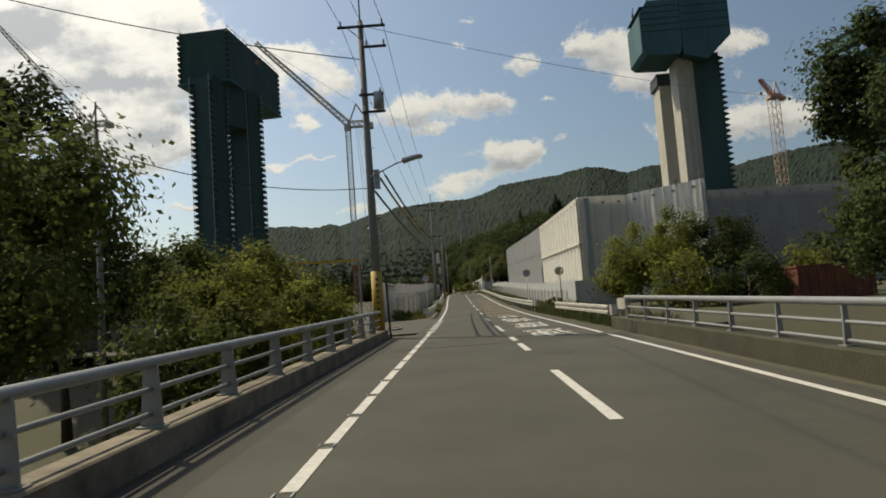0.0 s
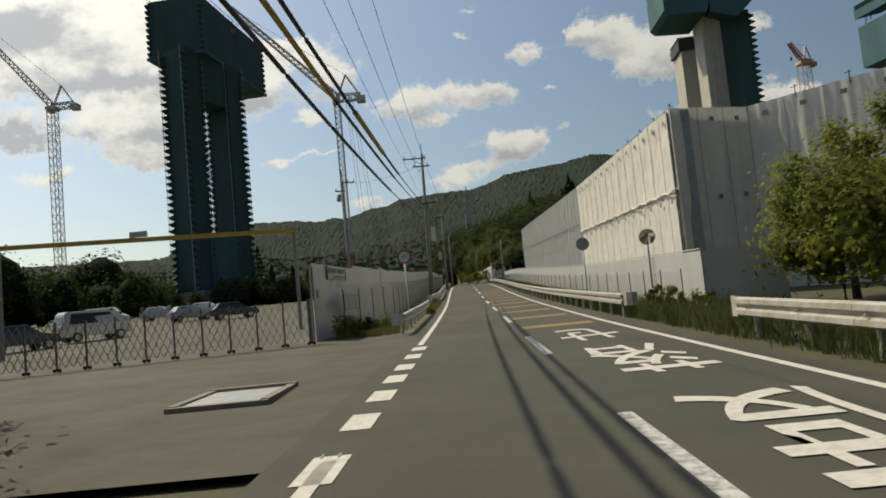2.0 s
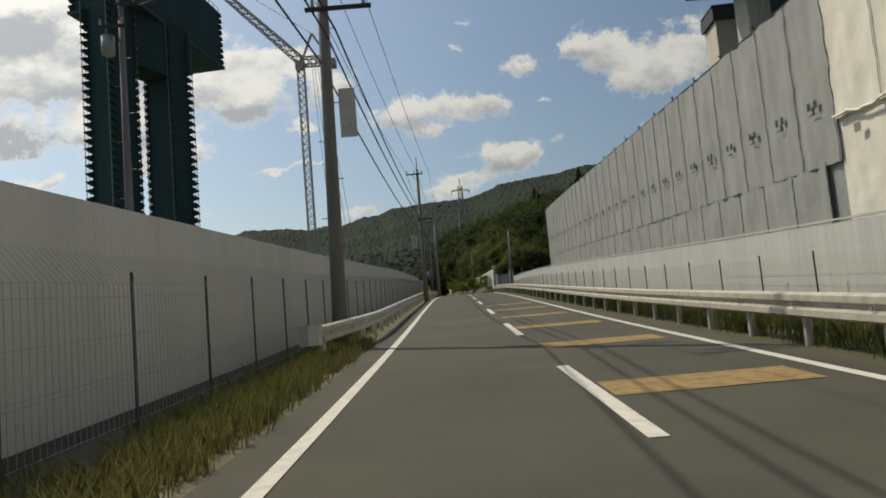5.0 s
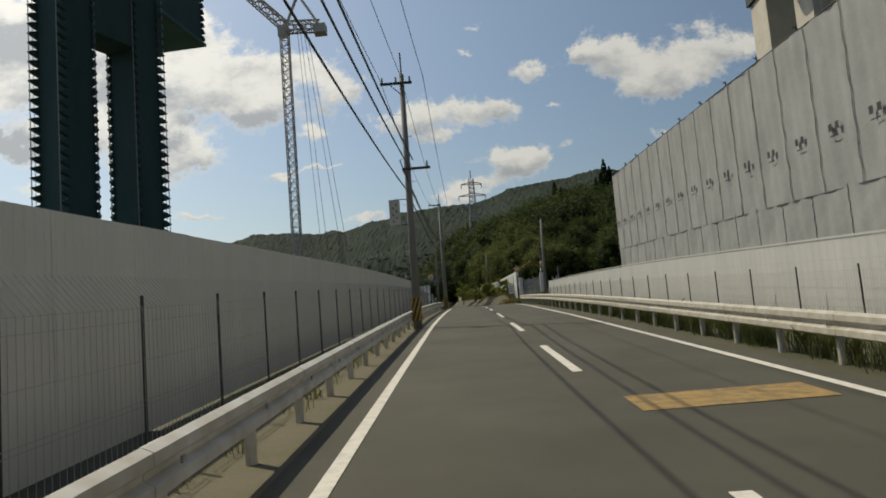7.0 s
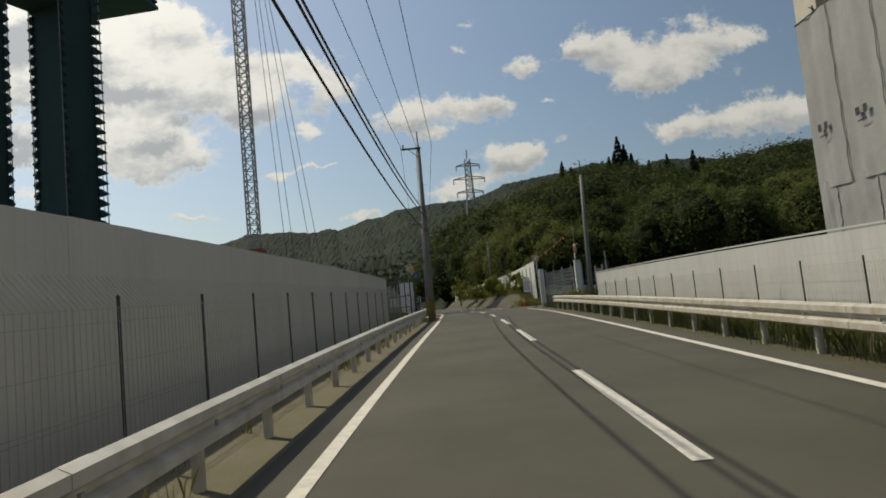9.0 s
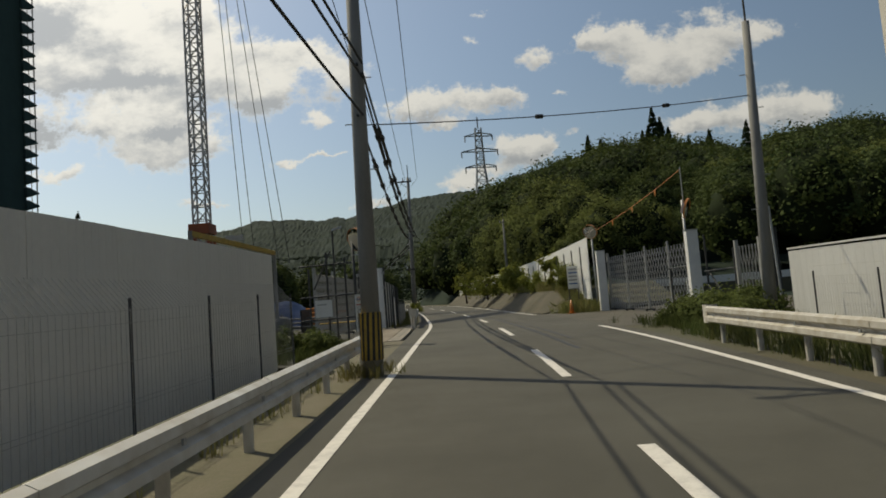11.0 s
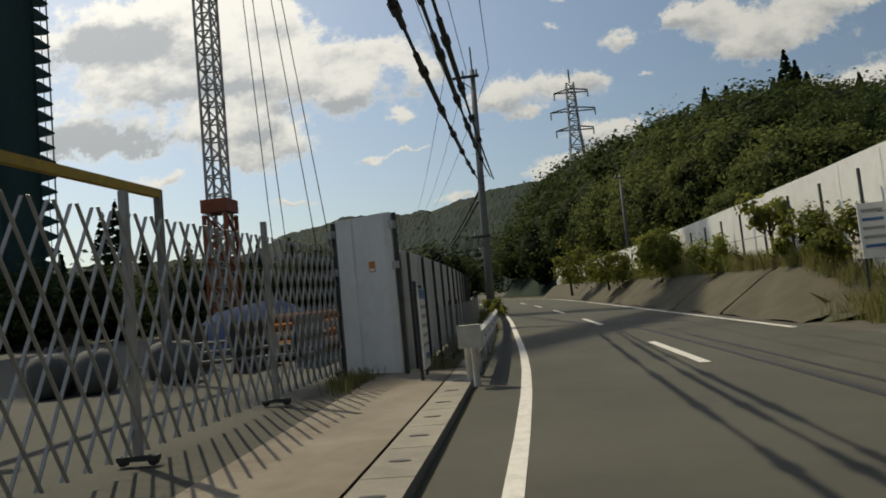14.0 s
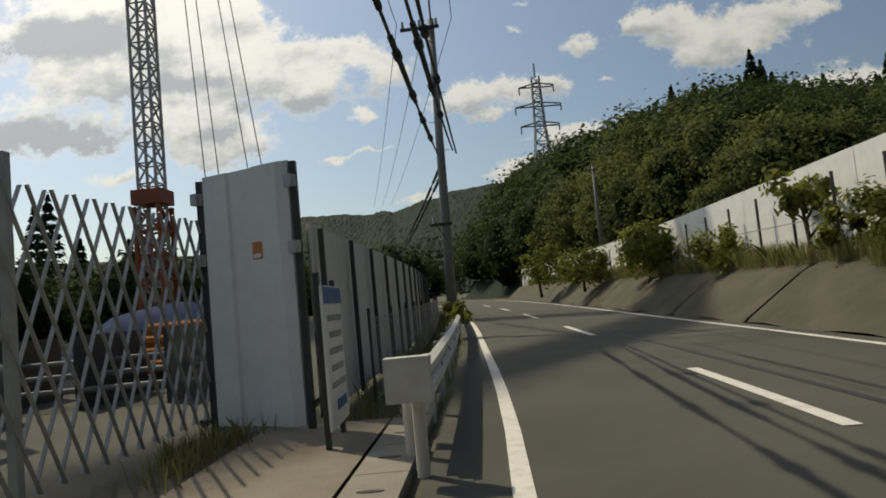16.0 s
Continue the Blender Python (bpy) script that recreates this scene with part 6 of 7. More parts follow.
corrugated(wall2_line, 171.2, 232, 0.6, 3.6, SIGN_WHITE, wall2, depth=-0.003, width=2.0, top=wall2_top, pitch=0.5)
for k in range(30):
    y = 171.6 + 2 * k
    part("post", Shape().beam((wall2_line(y) - 0.35, y, rise(y) + 1.0), (wall2_line(y) - 0.35, y, rise(y) + wall2_top(y) - 0.45), 0.06), DARK_STEEL, wall2)
    ye = y + 2
    part("wire_rail", Shape().beam((wall2_line(y) - 0.38, y, rise(y) + 2.3), (wall2_line(ye) - 0.38, ye, rise(ye) + 2.3), 0.03).beam((wall2_line(y) - 0.38, y, rise(y) + 1.5), (wall2_line(ye) - 0.38, ye, rise(ye) + 1.5), 0.02), GALV, wall2)
slope = thing("slope_revetment", (right(180) + 0.6, 172, rise(172)), "brown sprayed concrete slope with joints", "slope", kind="structure")
y = 172.4
k = 0
while y < 226:
    ye = y + 5.6
    s = Shape()
    ys = steps(y, ye - 0.12, 0.8)
    vs = []
    for q in ys:
        for a, b in ((0.50, 0.0), (0.60, 0.10), (1.9, 1.05), (2.35, 1.28), (3.0, 1.34)):
            wob = 0.05 * math.sin(q * 1.7 + a * 4 + k)
            vs.append((right(q) + a + wob, q, rise(q) + b * min(1.0, max(0.25, (q - 171) / 5)) + wob * 0.6))
    s.add(vs, [(i * 5 + j, i * 5 + j + 1, (i + 1) * 5 + j + 1, (i + 1) * 5 + j) for i in range(len(ys) - 1) for j in range(4)])
    part("slab", s, SLOPE, slope, smooth=True)
    y = ye
    k += 1
solid("slope_core", strip(lambda y: right(y) + 0.75, lambda y: right(y) + 6, 172.8, 228, -0.02), VERGE, "earth behind the revetment", "bank", kind="structure")
part("bank", Shape().add([(right(q) + a, q, rise(q) + b * min(1.0, max(0.2, (q - 171) / 5))) for q in steps(172, 230, 2) for a, b in ((0.9, 0.0), (2.2, 1.15), (3.4, 1.2), (8.0, 1.4))],
                         [(i * 4 + j, i * 4 + j + 1, (i + 1) * 4 + j + 1, (i + 1) * 4 + j) for i in range(29) for j in range(3)]), VERGE, ground)
solid("pavement", strip(lambda y: right(y) + 0.4, lambda y: right(y) + 14, 156.5, 172.5, -0.005), ASPHALT_OLD, "worn asphalt entrance to the opposite yard", "pavement", kind="structure")
cone = thing("traffic_cone", (9.2, 169.8, rise(170)), "faded orange traffic cone beside the weeds", "cone")
part("body", Shape().tube([(9.2, 169.8, rise(170) + 0.03), (9.2, 169.8, rise(170) + 0.70)], 0.13, 16, 0.03), MIRROR_ORANGE, cone, smooth=True)
part("base", Shape().box((9.2, 169.8, rise(170) + 0.02), (0.36, 0.36, 0.04)), MIRROR_ORANGE, cone)
board = thing("notice_board", (9.9, 172.8, rise(172)), "small white notice board with blue print on the bank", "sign")
part("board", Shape().box((9.95, 172.9, rise(172) + 1.9), (0.6, 0.03, 1.25)), SIGN_WHITE, board)
for kk in range(5):
    part("writing_bar", Shape().box((9.95, 172.87, rise(172) + 2.35 - kk * 0.2), (0.46, 0.006, 0.07)), SIGN_BLUE if kk in (1, 4) else RAIL_PAINT, board)
part("post", Shape().beam((9.7, 172.95, rise(172) + 0.4), (9.7, 172.95, rise(172) + 2.5), 0.05).beam((10.2, 172.95, rise(172) + 0.4), (10.2, 172.95, rise(172) + 2.5), 0.05), DARK_STEEL, board)
flags = thing("flag_rope", (10.8, 170.7, 8.9), "orange rope with small triangular flags", "rope")
ra, rb = Vector((10.9, 170.6, 8.95)), Vector((12.35, 161.0, 10.2))
part("rope", Shape().tube([ra + (rb - ra) * (i / 12) - Vector((0, 0, 0.5 * (i / 12) * (1 - i / 12))) for i in range(13)], 0.015, 6), MIRROR_ORANGE, flags)
for u in (0.25, 0.5, 0.75):
    p = ra + (rb - ra) * u - Vector((0, 0, 0.5 * u * (1 - u)))
    part("flag", Shape().add([p, p + Vector((0.03, -0.2, 0)), p + Vector((0.02, -0.1, -0.26)), p + Vector((0.01, 0, 0)), p + Vector((0.04, -0.2, 0)), p + Vector((0.03, -0.1, -0.26))], [(0, 1, 2), (5, 4, 3)]), MIRROR_ORANGE, flags)
part("mast", Shape().tube([(12.35, 161.0, 8.6), (12.35, 161.0, 10.3)], 0.02, 6), GALV, flags)
barrier = thing("low_yard_wall", (27, 178, rise(176)), "low grey yard wall with a white top panel", "wall")
part("base", Shape().box((27, 178, rise(176) + 0.5), (26, 0.4, 1.0)), CONCRETE_DARK, barrier)
part("panel", Shape().box((27, 178, rise(176) + 1.22), (26, 0.16, 0.44)), SIGN_WHITE, barrier, "white steel panel")
tank = thing("rusty_container", (20.2, 35.5, rise(35) - 0.3), "low rusty red steel container behind the shrubs", "container")
part("body", Shape().box((20.3, 36.0, rise(35) + 0.65), (4.0, 2.4, 1.9)), RUST, tank)
for k in range(9):
    part("rib", Shape().box((18.5 + 0.45 * k, 34.76, rise(35) + 0.65), (0.12, 0.07, 1.8)), RUST, tank)
part("rim", Shape().box((20.3, 36.0, rise(35) + 1.64), (4.1, 2.5, 0.1)), RUST, tank)


# ---- plants ----
def leaf_mesh(name, centres, sizes, seed, mat, up=0.35, long=1.7):
    """Folded leaves at the centres, turned to the light side of their clump. Columns: place and the clump's way out."""
    rng = np.random.default_rng(seed)
    n = len(centres)
    centres, out = centres[:, :3], centres[:, 3:]
    a = rng.normal(size=(n, 3))
    a[:, 2] = a[:, 2] * 0.5 - 0.25
    a /= np.linalg.norm(a, axis=1)[:, None]
    nrm = rng.normal(size=(n, 3)) * 0.55 + out * 1.5 + np.array([0, 0, up])
    b = np.cross(a, nrm)
    b /= np.linalg.norm(b, axis=1)[:, None] + 1e-9
    a = np.cross(b, nrm)
    a /= np.linalg.norm(a, axis=1)[:, None] + 1e-9
    nrm = np.cross(a, b)
    s = np.asarray(sizes)[:, None] * rng.uniform(0.7, 1.3, (n, 1))
    tip, side = a * s * long / 2, b * s / 2
    v = np.stack([centres - tip, centres + side + nrm * s * 0.12, centres + tip, centres - side + nrm * s * 0.12], 1).reshape(-1, 3)
    me = bpy.data.meshes.new(name)
    me.vertices.add(4 * n)
    me.vertices.foreach_set("co", v.astype(np.float32).ravel())
    me.loops.add(4 * n)
    me.loops.foreach_set("vertex_index", np.arange(4 * n, dtype=np.int32))
    me.polygons.add(n)
    me.polygons.foreach_set("loop_start", np.arange(0, 4 * n, 4, dtype=np.int32))
    me.materials.append(mat)
    me.update()
    me.validate()
    return me


def crown_points(rng, n, rx, ry, rz, clumps, spread, inner=0.45):
    """Leaf places gathered in clumps over an uneven crown round the origin."""
    c = rng.normal(size=(clumps, 3))
    c /= np.linalg.norm(c, axis=1)[:, None]
    c *= rng.uniform(inner, 1.0, (clumps, 1)) ** 0.6
    c[:, 2] = np.where(c[:, 2] < -0.55, c[:, 2] * 0.4, c[:, 2])
    c *= np.array([rx, ry, rz])
    pick = rng.integers(0, clumps, n)
    off = rng.normal(size=(n, 3)) * spread * rng.uniform(0.6, 1.4, (clumps, 1))[pick]
    way = c[pick] / np.array([rx, ry, rz]) * 0.8 + off / spread * 0.55
    return np.hstack([c[pick] + off, way / (np.linalg.norm(way, axis=1)[:, None] + 1e-9)])


def cedar_points(rng, n, h, r):
    """Leaf places on the drooping whorls of a conifer of height h."""
    u = rng.uniform(0.12, 1.0, n) ** 0.85
    whorl = np.round(u * 16) / 16 + rng.normal(size=n) * 0.012
    rad = r * np.maximum(1 - whorl, 0.0) ** 0.8 * rng.uniform(0.2, 1.0, n) ** 0.6 + 0.08
    arms = rng.integers(0, 7, n) * 2 * np.pi / 7 + np.round(u * 16) * 1.9 + rng.normal(size=n) * 0.28
    return np.stack([rad * np.cos(arms), rad * np.sin(arms), whorl * h - rad * 0.28, np.cos(arms) * 0.8, np.sin(arms) * 0.8, np.full(n, 0.6)], 1)


def limbs(at, h, r, seed, n=6, reach=1.0):
    rnd = random.Random(seed)
    x, y, z = at
    s = Shape().tube([(x, y, z - 0.2), (x + rnd.uniform(-0.1, 0.1), y, z + h * 0.4), (x + rnd.uniform(-0.2, 0.2), y + rnd.uniform(-0.2, 0.2), z + h)], r, 9, r * 0.35)
    for k in range(n):
        a = rnd.uniform(0, 6.3)
        zz = z + h * rnd.uniform(0.35, 0.9)
        q = Vector((x, y, zz))
        e = q + Vector((math.cos(a) * reach, math.sin(a) * reach, reach * rnd.uniform(0.4, 0.9)))
        s.tube([q, (q + e) / 2 + Vector((0, 0, 0.1)), e], r * 0.42, 6, r * 0.12)
    return s


def broad_tree(at, h, rx, rz, leaves, size, mat, seed, label, name="tree", clumps=26, category="tree", trunk=True, ry=None):
    t = thing(name, at, label, category)
    rng = np.random.default_rng(seed)
    x, y, z = at
    if trunk:
        part("trunk", limbs(at, h * 0.62, 0.05 + h * 0.018, seed, 7, rx * 0.6), BARK, t, smooth=True)
    pts = crown_points(rng, leaves, rx, ry or rx, rz, clumps, rx * 0.17) + np.array([x, y, z + h - rz, 0, 0, 0])
    pts = pts[pts[:, 2] > ground_height(x, y) - 3.2]
    part("crown", leaf_mesh("crown", pts, np.full(len(pts), size), seed, mat), mat, t)
    return t


def conifer(at, h, r, leaves, seed, label):
    t = thing("conifer", at, label, "tree")
    rng = np.random.default_rng(seed)
    x, y, z = at
    part("trunk", Shape().tube([(x, y, z - 0.3), (x, y, z + h * 0.97)], 0.02 * h, 8, 0.03), BARK, t)
    pts = cedar_points(rng, leaves, h, r) + np.array([x, y, z, 0, 0, 0])
    part("crown", leaf_mesh("crown", pts, np.full(len(pts), h * 0.035), seed, CEDAR, long=2.2), CEDAR, t)
    return t


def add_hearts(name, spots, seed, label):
    """Solid cores in broadleaf crowns, coloured dark for the shade within."""
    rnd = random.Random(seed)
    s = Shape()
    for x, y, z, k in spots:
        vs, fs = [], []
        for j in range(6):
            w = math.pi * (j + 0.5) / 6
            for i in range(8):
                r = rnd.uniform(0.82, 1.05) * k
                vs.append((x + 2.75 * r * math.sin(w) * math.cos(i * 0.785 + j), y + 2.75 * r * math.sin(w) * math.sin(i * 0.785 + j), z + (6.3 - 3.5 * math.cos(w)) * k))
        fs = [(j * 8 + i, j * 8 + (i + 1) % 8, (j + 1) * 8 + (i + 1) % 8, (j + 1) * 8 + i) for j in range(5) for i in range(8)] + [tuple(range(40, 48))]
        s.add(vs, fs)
    return solid(name, s, HEART, "dark cores standing for the shaded insides of the woodland crowns", "woodland", kind="stuff", smooth=True)


def woods(name, spots, proto, mat, label, size, seed, heart=False):
    """Many far trees in one object. spots: x, y, z, height scale."""
    rng = np.random.default_rng(seed)
    out, sz = [], []
    for x, y, z, k in spots:
        pts = proto[rng.integers(0, len(proto))]
        a = rng.uniform(0, 6.3)
        c, s_ = np.cos(a), np.sin(a)
        q, w = pts[:, :3] * k, pts[:, 3:]
        out.append(np.stack([q[:, 0] * c - q[:, 1] * s_ + x, q[:, 0] * s_ + q[:, 1] * c + y, q[:, 2] + z, w[:, 0] * c - w[:, 1] * s_, w[:, 0] * s_ + w[:, 1] * c, w[:, 2]], 1))
        sz.append(np.full(len(q), size * (k if k < 1 else 1)))
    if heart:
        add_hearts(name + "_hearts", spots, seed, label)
    ob = new(name, leaf_mesh(name, np.concatenate(out), np.concatenate(sz), seed, mat))
    return tagged(ob, label, "woodland", "", "stuff")


rng = np.random.default_rng(11)
BROAD = [crown_points(np.random.default_rng(40 + i), 660, 3.4, 3.4, 4.2, 60, 0.5, 0.75) + np.array([0, 0, 6.5, 0, 0, 0]) for i in range(4)]
NEAR_BROAD = [crown_points(np.random.default_rng(50 + i), 2900, 3.4, 3.4, 4.2, 90, 0.42, 0.7) + np.array([0, 0, 6.5, 0, 0, 0]) for i in range(4)]
CEDARS = [cedar_points(np.random.default_rng(60 + i), 1900, 13.5, 3.0) for i in range(3)]
FAR_BROAD = [crown_points(np.random.default_rng(80 + i), 33, 4.6, 4.6, 3.6, 9, 0.9) + np.array([0, 0, 4.5, 0, 0, 0]) for i in range(4)]


CREST = [(-20, 11), (-5, 14), (0, 16), (15, 14), (25, 17.2), (36, 22.5), (46, 24), (60, 23), (72, 20), (90, 25), (110, 24), (180, 18)]


def slope_height(x, y):
    """The wooded slope to the right of the bend, climbing to its crest some 130 m on."""
    d = max(0.0, x - (right(y) + 8.5))
    far = max(25.0, y - 160)
    k = min(1.0, max(0.0, (y - 185) / 105)) ** 1.25
    h = curve_at(CREST, 2 + (x - 2) * 130 / far)
    if y > 300:
        h *= max(0.3, 1 - (y - 300) / 90)
    return rise(y) + min(h * k, 1.1 * d)


s = Shape()
GX, GY = 34, 30
vs = []
for j in range(GY):
    y = 172 + 6 * j
    for i in range(GX):
        x = right(y) + 6.5 + 0.6 * i + 0.13 * i * i
        vs.append((x, y, slope_height(x, y) - 0.05 + 0.4 * noise.noise((x * 0.1, y * 0.1, 0))))
s.add(vs, [(j * GX + i, j * GX + i + 1, (j + 1) * GX + i + 1, (j + 1) * GX + i) for j in range(GY - 1) for i in range(GX - 1)])
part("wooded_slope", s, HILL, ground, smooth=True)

spots_b, spots_c, spots_n = [], [], []
for _ in range(430):
    y = 192 + 108 * rng.uniform(0, 1) ** 0.7
    x = right(y) + 9.5 + rng.uniform(0, 1) ** 1.15 * (24 + (y - 192) * 0.92)
    if x < wall2_line(min(y, 230)) + 5 and y < 235:
        continue
    k = rng.uniform(0.9, 1.6) * curve_at([(200, 0.5), (225, 0.66), (250, 1.0)], y)
    z = slope_height(x, y) - 1.0 - max(0.0, k - 1) * 6.3
    (spots_c if (30 < x < 75 and y > 250 and rng.random() < 0.045) else spots_n if y < 236 else spots_b).append((x, y, z, k))
for x, y, k in ((52.5, 291, 1.30), (53.8, 290, 1.12), (55.4, 289.5, 0.95), (51.0, 290, 0.98), (56.9, 290, 0.8), (49.6, 291, 0.85), (63.5, 292, 0.78), (65.0, 292, 0.85), (67.3, 292, 0.82), (69.4, 292, 0.75), (75.5, 292, 0.95), (77.0, 292, 0.85), (66.0, 293, 1.0), (49, 288, 0.9), (60, 290, 0.8), (72, 290, 0.8)):
    spots_c.append((x, y, slope_height(x, y), k))
# left of the bend, and round the yards on the left
for _ in range(120):
    a, r = rng.uniform(math.radians(100), math.radians(150)), rng.uniform(128, 175)
    spots_b.append((2 + r * math.cos(a) * 0.95, 95 + r * math.sin(a), 3.0, rng.uniform(0.6, 1.1)))
for _ in range(70):
    spots_b.append((rng.uniform(-55, -8), rng.uniform(245, 300), 5.0, rng.uniform(0.5, 0.9)))
for x, y, k in ((-66, 256, 1.5), (-63, 255, 1.6), (-59, 256, 1.1), (-72, 254, 1.05), (-52, 257, 1.05), (-47, 258, 0.9), (-41, 258, 0.95), (-36, 260, 0.85)):
    spots_c.append((x, y, 5.0, k))
for _ in range(26):
    spots_c.append((rng.uniform(-75, -20), rng.uniform(258, 285), 5.0, rng.uniform(0.6, 1.0)))
# a belt of trees behind the car park
for _ in range(46):
    x = rng.uniform(-125, -47)
    spots_b.append((x, rng.uniform(128, 150), 1.6, rng.uniform(1.0, 1.5) if x < -58 else rng.uniform(0.7, 1.05)))
# beyond the opposite yard
for _ in range(150):
    x, y = rng.uniform(26, 120), rng.uniform(188, 238)
    if x - 2 > 0.72 * (y - 158):
        (spots_n if x < 50 else spots_b).append((x, y, rise(175) + 0.5, rng.uniform(0.8, 1.25)))
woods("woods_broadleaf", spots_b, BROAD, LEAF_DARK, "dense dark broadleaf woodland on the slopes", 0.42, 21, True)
# trees that catch the sun get the lightened leaf colour
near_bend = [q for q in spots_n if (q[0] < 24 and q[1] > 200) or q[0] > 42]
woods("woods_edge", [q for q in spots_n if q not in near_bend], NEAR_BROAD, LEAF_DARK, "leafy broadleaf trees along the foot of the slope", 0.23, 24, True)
woods("woods_bend", near_bend, NEAR_BROAD, LEAF_SUNLIT, "broadleaf trees beside the bend and yard, sunlight put into their leaf colour", 0.23, 25, True)
woods("woods_conifer", spots_c, CEDARS, CEDAR, "dark pointed cedars among the woods", 0.40, 22)

# ---- far hills ----
RIDGE = [(-95, 5.0), (-60, 5.2), (-40, 5.2), (-23, 5.4), (-20.4, 6.8), (-17, 7.35), (-15.6, 7.85), (-12, 7.78), (-10.7, 7.6), (-9, 7.85), (-8.3, 7.65), (-5.9, 8.4), (-4.5, 8.5),
         (-3.5, 8.95), (-1.7, 9.05), (0.6, 9.25), (3, 9.25), (4.2, 9.55), (5.8, 10.15), (8.5, 10.45), (11, 10.6), (13.2, 11.0), (14.8, 10.75), (16.6, 10.1), (18.5, 10.5), (22, 10.0),
         (24.5, 9.5), (26.6, 9.85), (29, 10.1), (31.7, 10.2), (40, 9.6), (60, 8.0), (95, 7.0)]
R0, R1 = 400, 2900


def hill_height(az, r):
    top = 3 + R1 * math.tan(radians(curve_at(RIDGE, az)))
    u = min(1.0, max(0.0, (r - R0) / (R1 - R0)))
    x, y = 2 + r * math.sin(radians(az)), 80 + r * math.cos(radians(az))
    spur = (noise.noise((x * 0.0022, y * 0.0022, 0.3)) * 62 + noise.noise((x * 0.0065, y * 0.0065, 1.3)) * 24) * math.sin(math.pi * min(1, u * 1.01))
    return 3 + (top - 3) * (0.30 * u + 0.70 * u * u) + spur


def canopy(x, y):
    """Bumps of single crowns over the hill."""
    a = noise.cell_vector((x * 0.11, y * 0.11, 0.0))
    return 2.5 * noise.noise((x * 0.13, y * 0.13, 4.0)) + 2.0 * noise.noise((x * 0.31, y * 0.31, 7.0)) + 1.6 * a.x


s = Shape()
AZ = [-100 + 2.0 * i for i in range(33)] + [-34 + 0.16 * i for i in range(438)] + [36.5 + 2.0 * i for i in range(33)]
RR = [390 + 14 * i for i in range(80)] + [1510 + 34.75 * i for i in range(41)] + [3000, 3200, 3600]
vs = []
for r in RR:
    for az in AZ:
        h = hill_height(az, min(r, R1)) - max(0.0, r - R1) * 0.25
        x, y = 2 + r * math.sin(radians(az)), 80 + r * math.cos(radians(az))
        if -35 < az < 36.4 and r <= R1:
            h += canopy(x, y) * (0.8 + r / 2600)
        vs.append((x, y, h))
s.add(vs, [(j * len(AZ) + i, j * len(AZ) + i + 1, (j + 1) * len(AZ) + i + 1, (j + 1) * len(AZ) + i) for j in range(len(RR) - 1) for i in range(len(AZ) - 1)])
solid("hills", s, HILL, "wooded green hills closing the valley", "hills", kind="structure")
spots = []
for _ in range(4600):
    az, r = rng.uniform(-30, 33), 410 + 1300 * rng.uniform(0, 1) ** 1.1
    spots.append((2 + r * math.sin(math.radians(az)), 80 + r * math.cos(math.radians(az)), hill_height(az, r) - 2.0, rng.uniform(0.7, 1.25)))
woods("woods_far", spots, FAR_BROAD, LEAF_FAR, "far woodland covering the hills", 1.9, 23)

# ---- near trees and bushes on the left ----
k = 0
for x, y, z, h, rx, rz, n, size, mat in (
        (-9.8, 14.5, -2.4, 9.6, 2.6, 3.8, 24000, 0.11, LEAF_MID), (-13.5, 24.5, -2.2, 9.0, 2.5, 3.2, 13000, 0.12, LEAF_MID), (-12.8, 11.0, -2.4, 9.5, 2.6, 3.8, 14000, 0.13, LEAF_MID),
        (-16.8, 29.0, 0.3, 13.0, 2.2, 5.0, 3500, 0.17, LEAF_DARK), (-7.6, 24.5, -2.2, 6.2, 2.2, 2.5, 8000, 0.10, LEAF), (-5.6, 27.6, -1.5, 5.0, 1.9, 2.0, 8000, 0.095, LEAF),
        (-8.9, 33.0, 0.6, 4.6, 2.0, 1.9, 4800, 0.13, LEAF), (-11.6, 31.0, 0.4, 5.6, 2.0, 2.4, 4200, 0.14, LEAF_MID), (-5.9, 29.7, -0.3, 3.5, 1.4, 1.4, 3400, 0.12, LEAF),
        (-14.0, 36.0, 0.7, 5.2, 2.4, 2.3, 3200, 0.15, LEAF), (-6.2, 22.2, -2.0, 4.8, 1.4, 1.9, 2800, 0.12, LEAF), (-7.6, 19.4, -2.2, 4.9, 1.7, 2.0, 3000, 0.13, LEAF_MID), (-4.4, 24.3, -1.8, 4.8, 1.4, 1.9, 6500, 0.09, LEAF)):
    tall = h > 8
    broad_tree((x, y, z), h, rx, rz, n, size, mat, 200 + k, ("tall dark leafy tree beyond the bridge railing", "leafy green bush beyond the bridge railing")[not tall],
               "tree" if tall else "bush", category="tree" if tall else "bush")
    k += 1
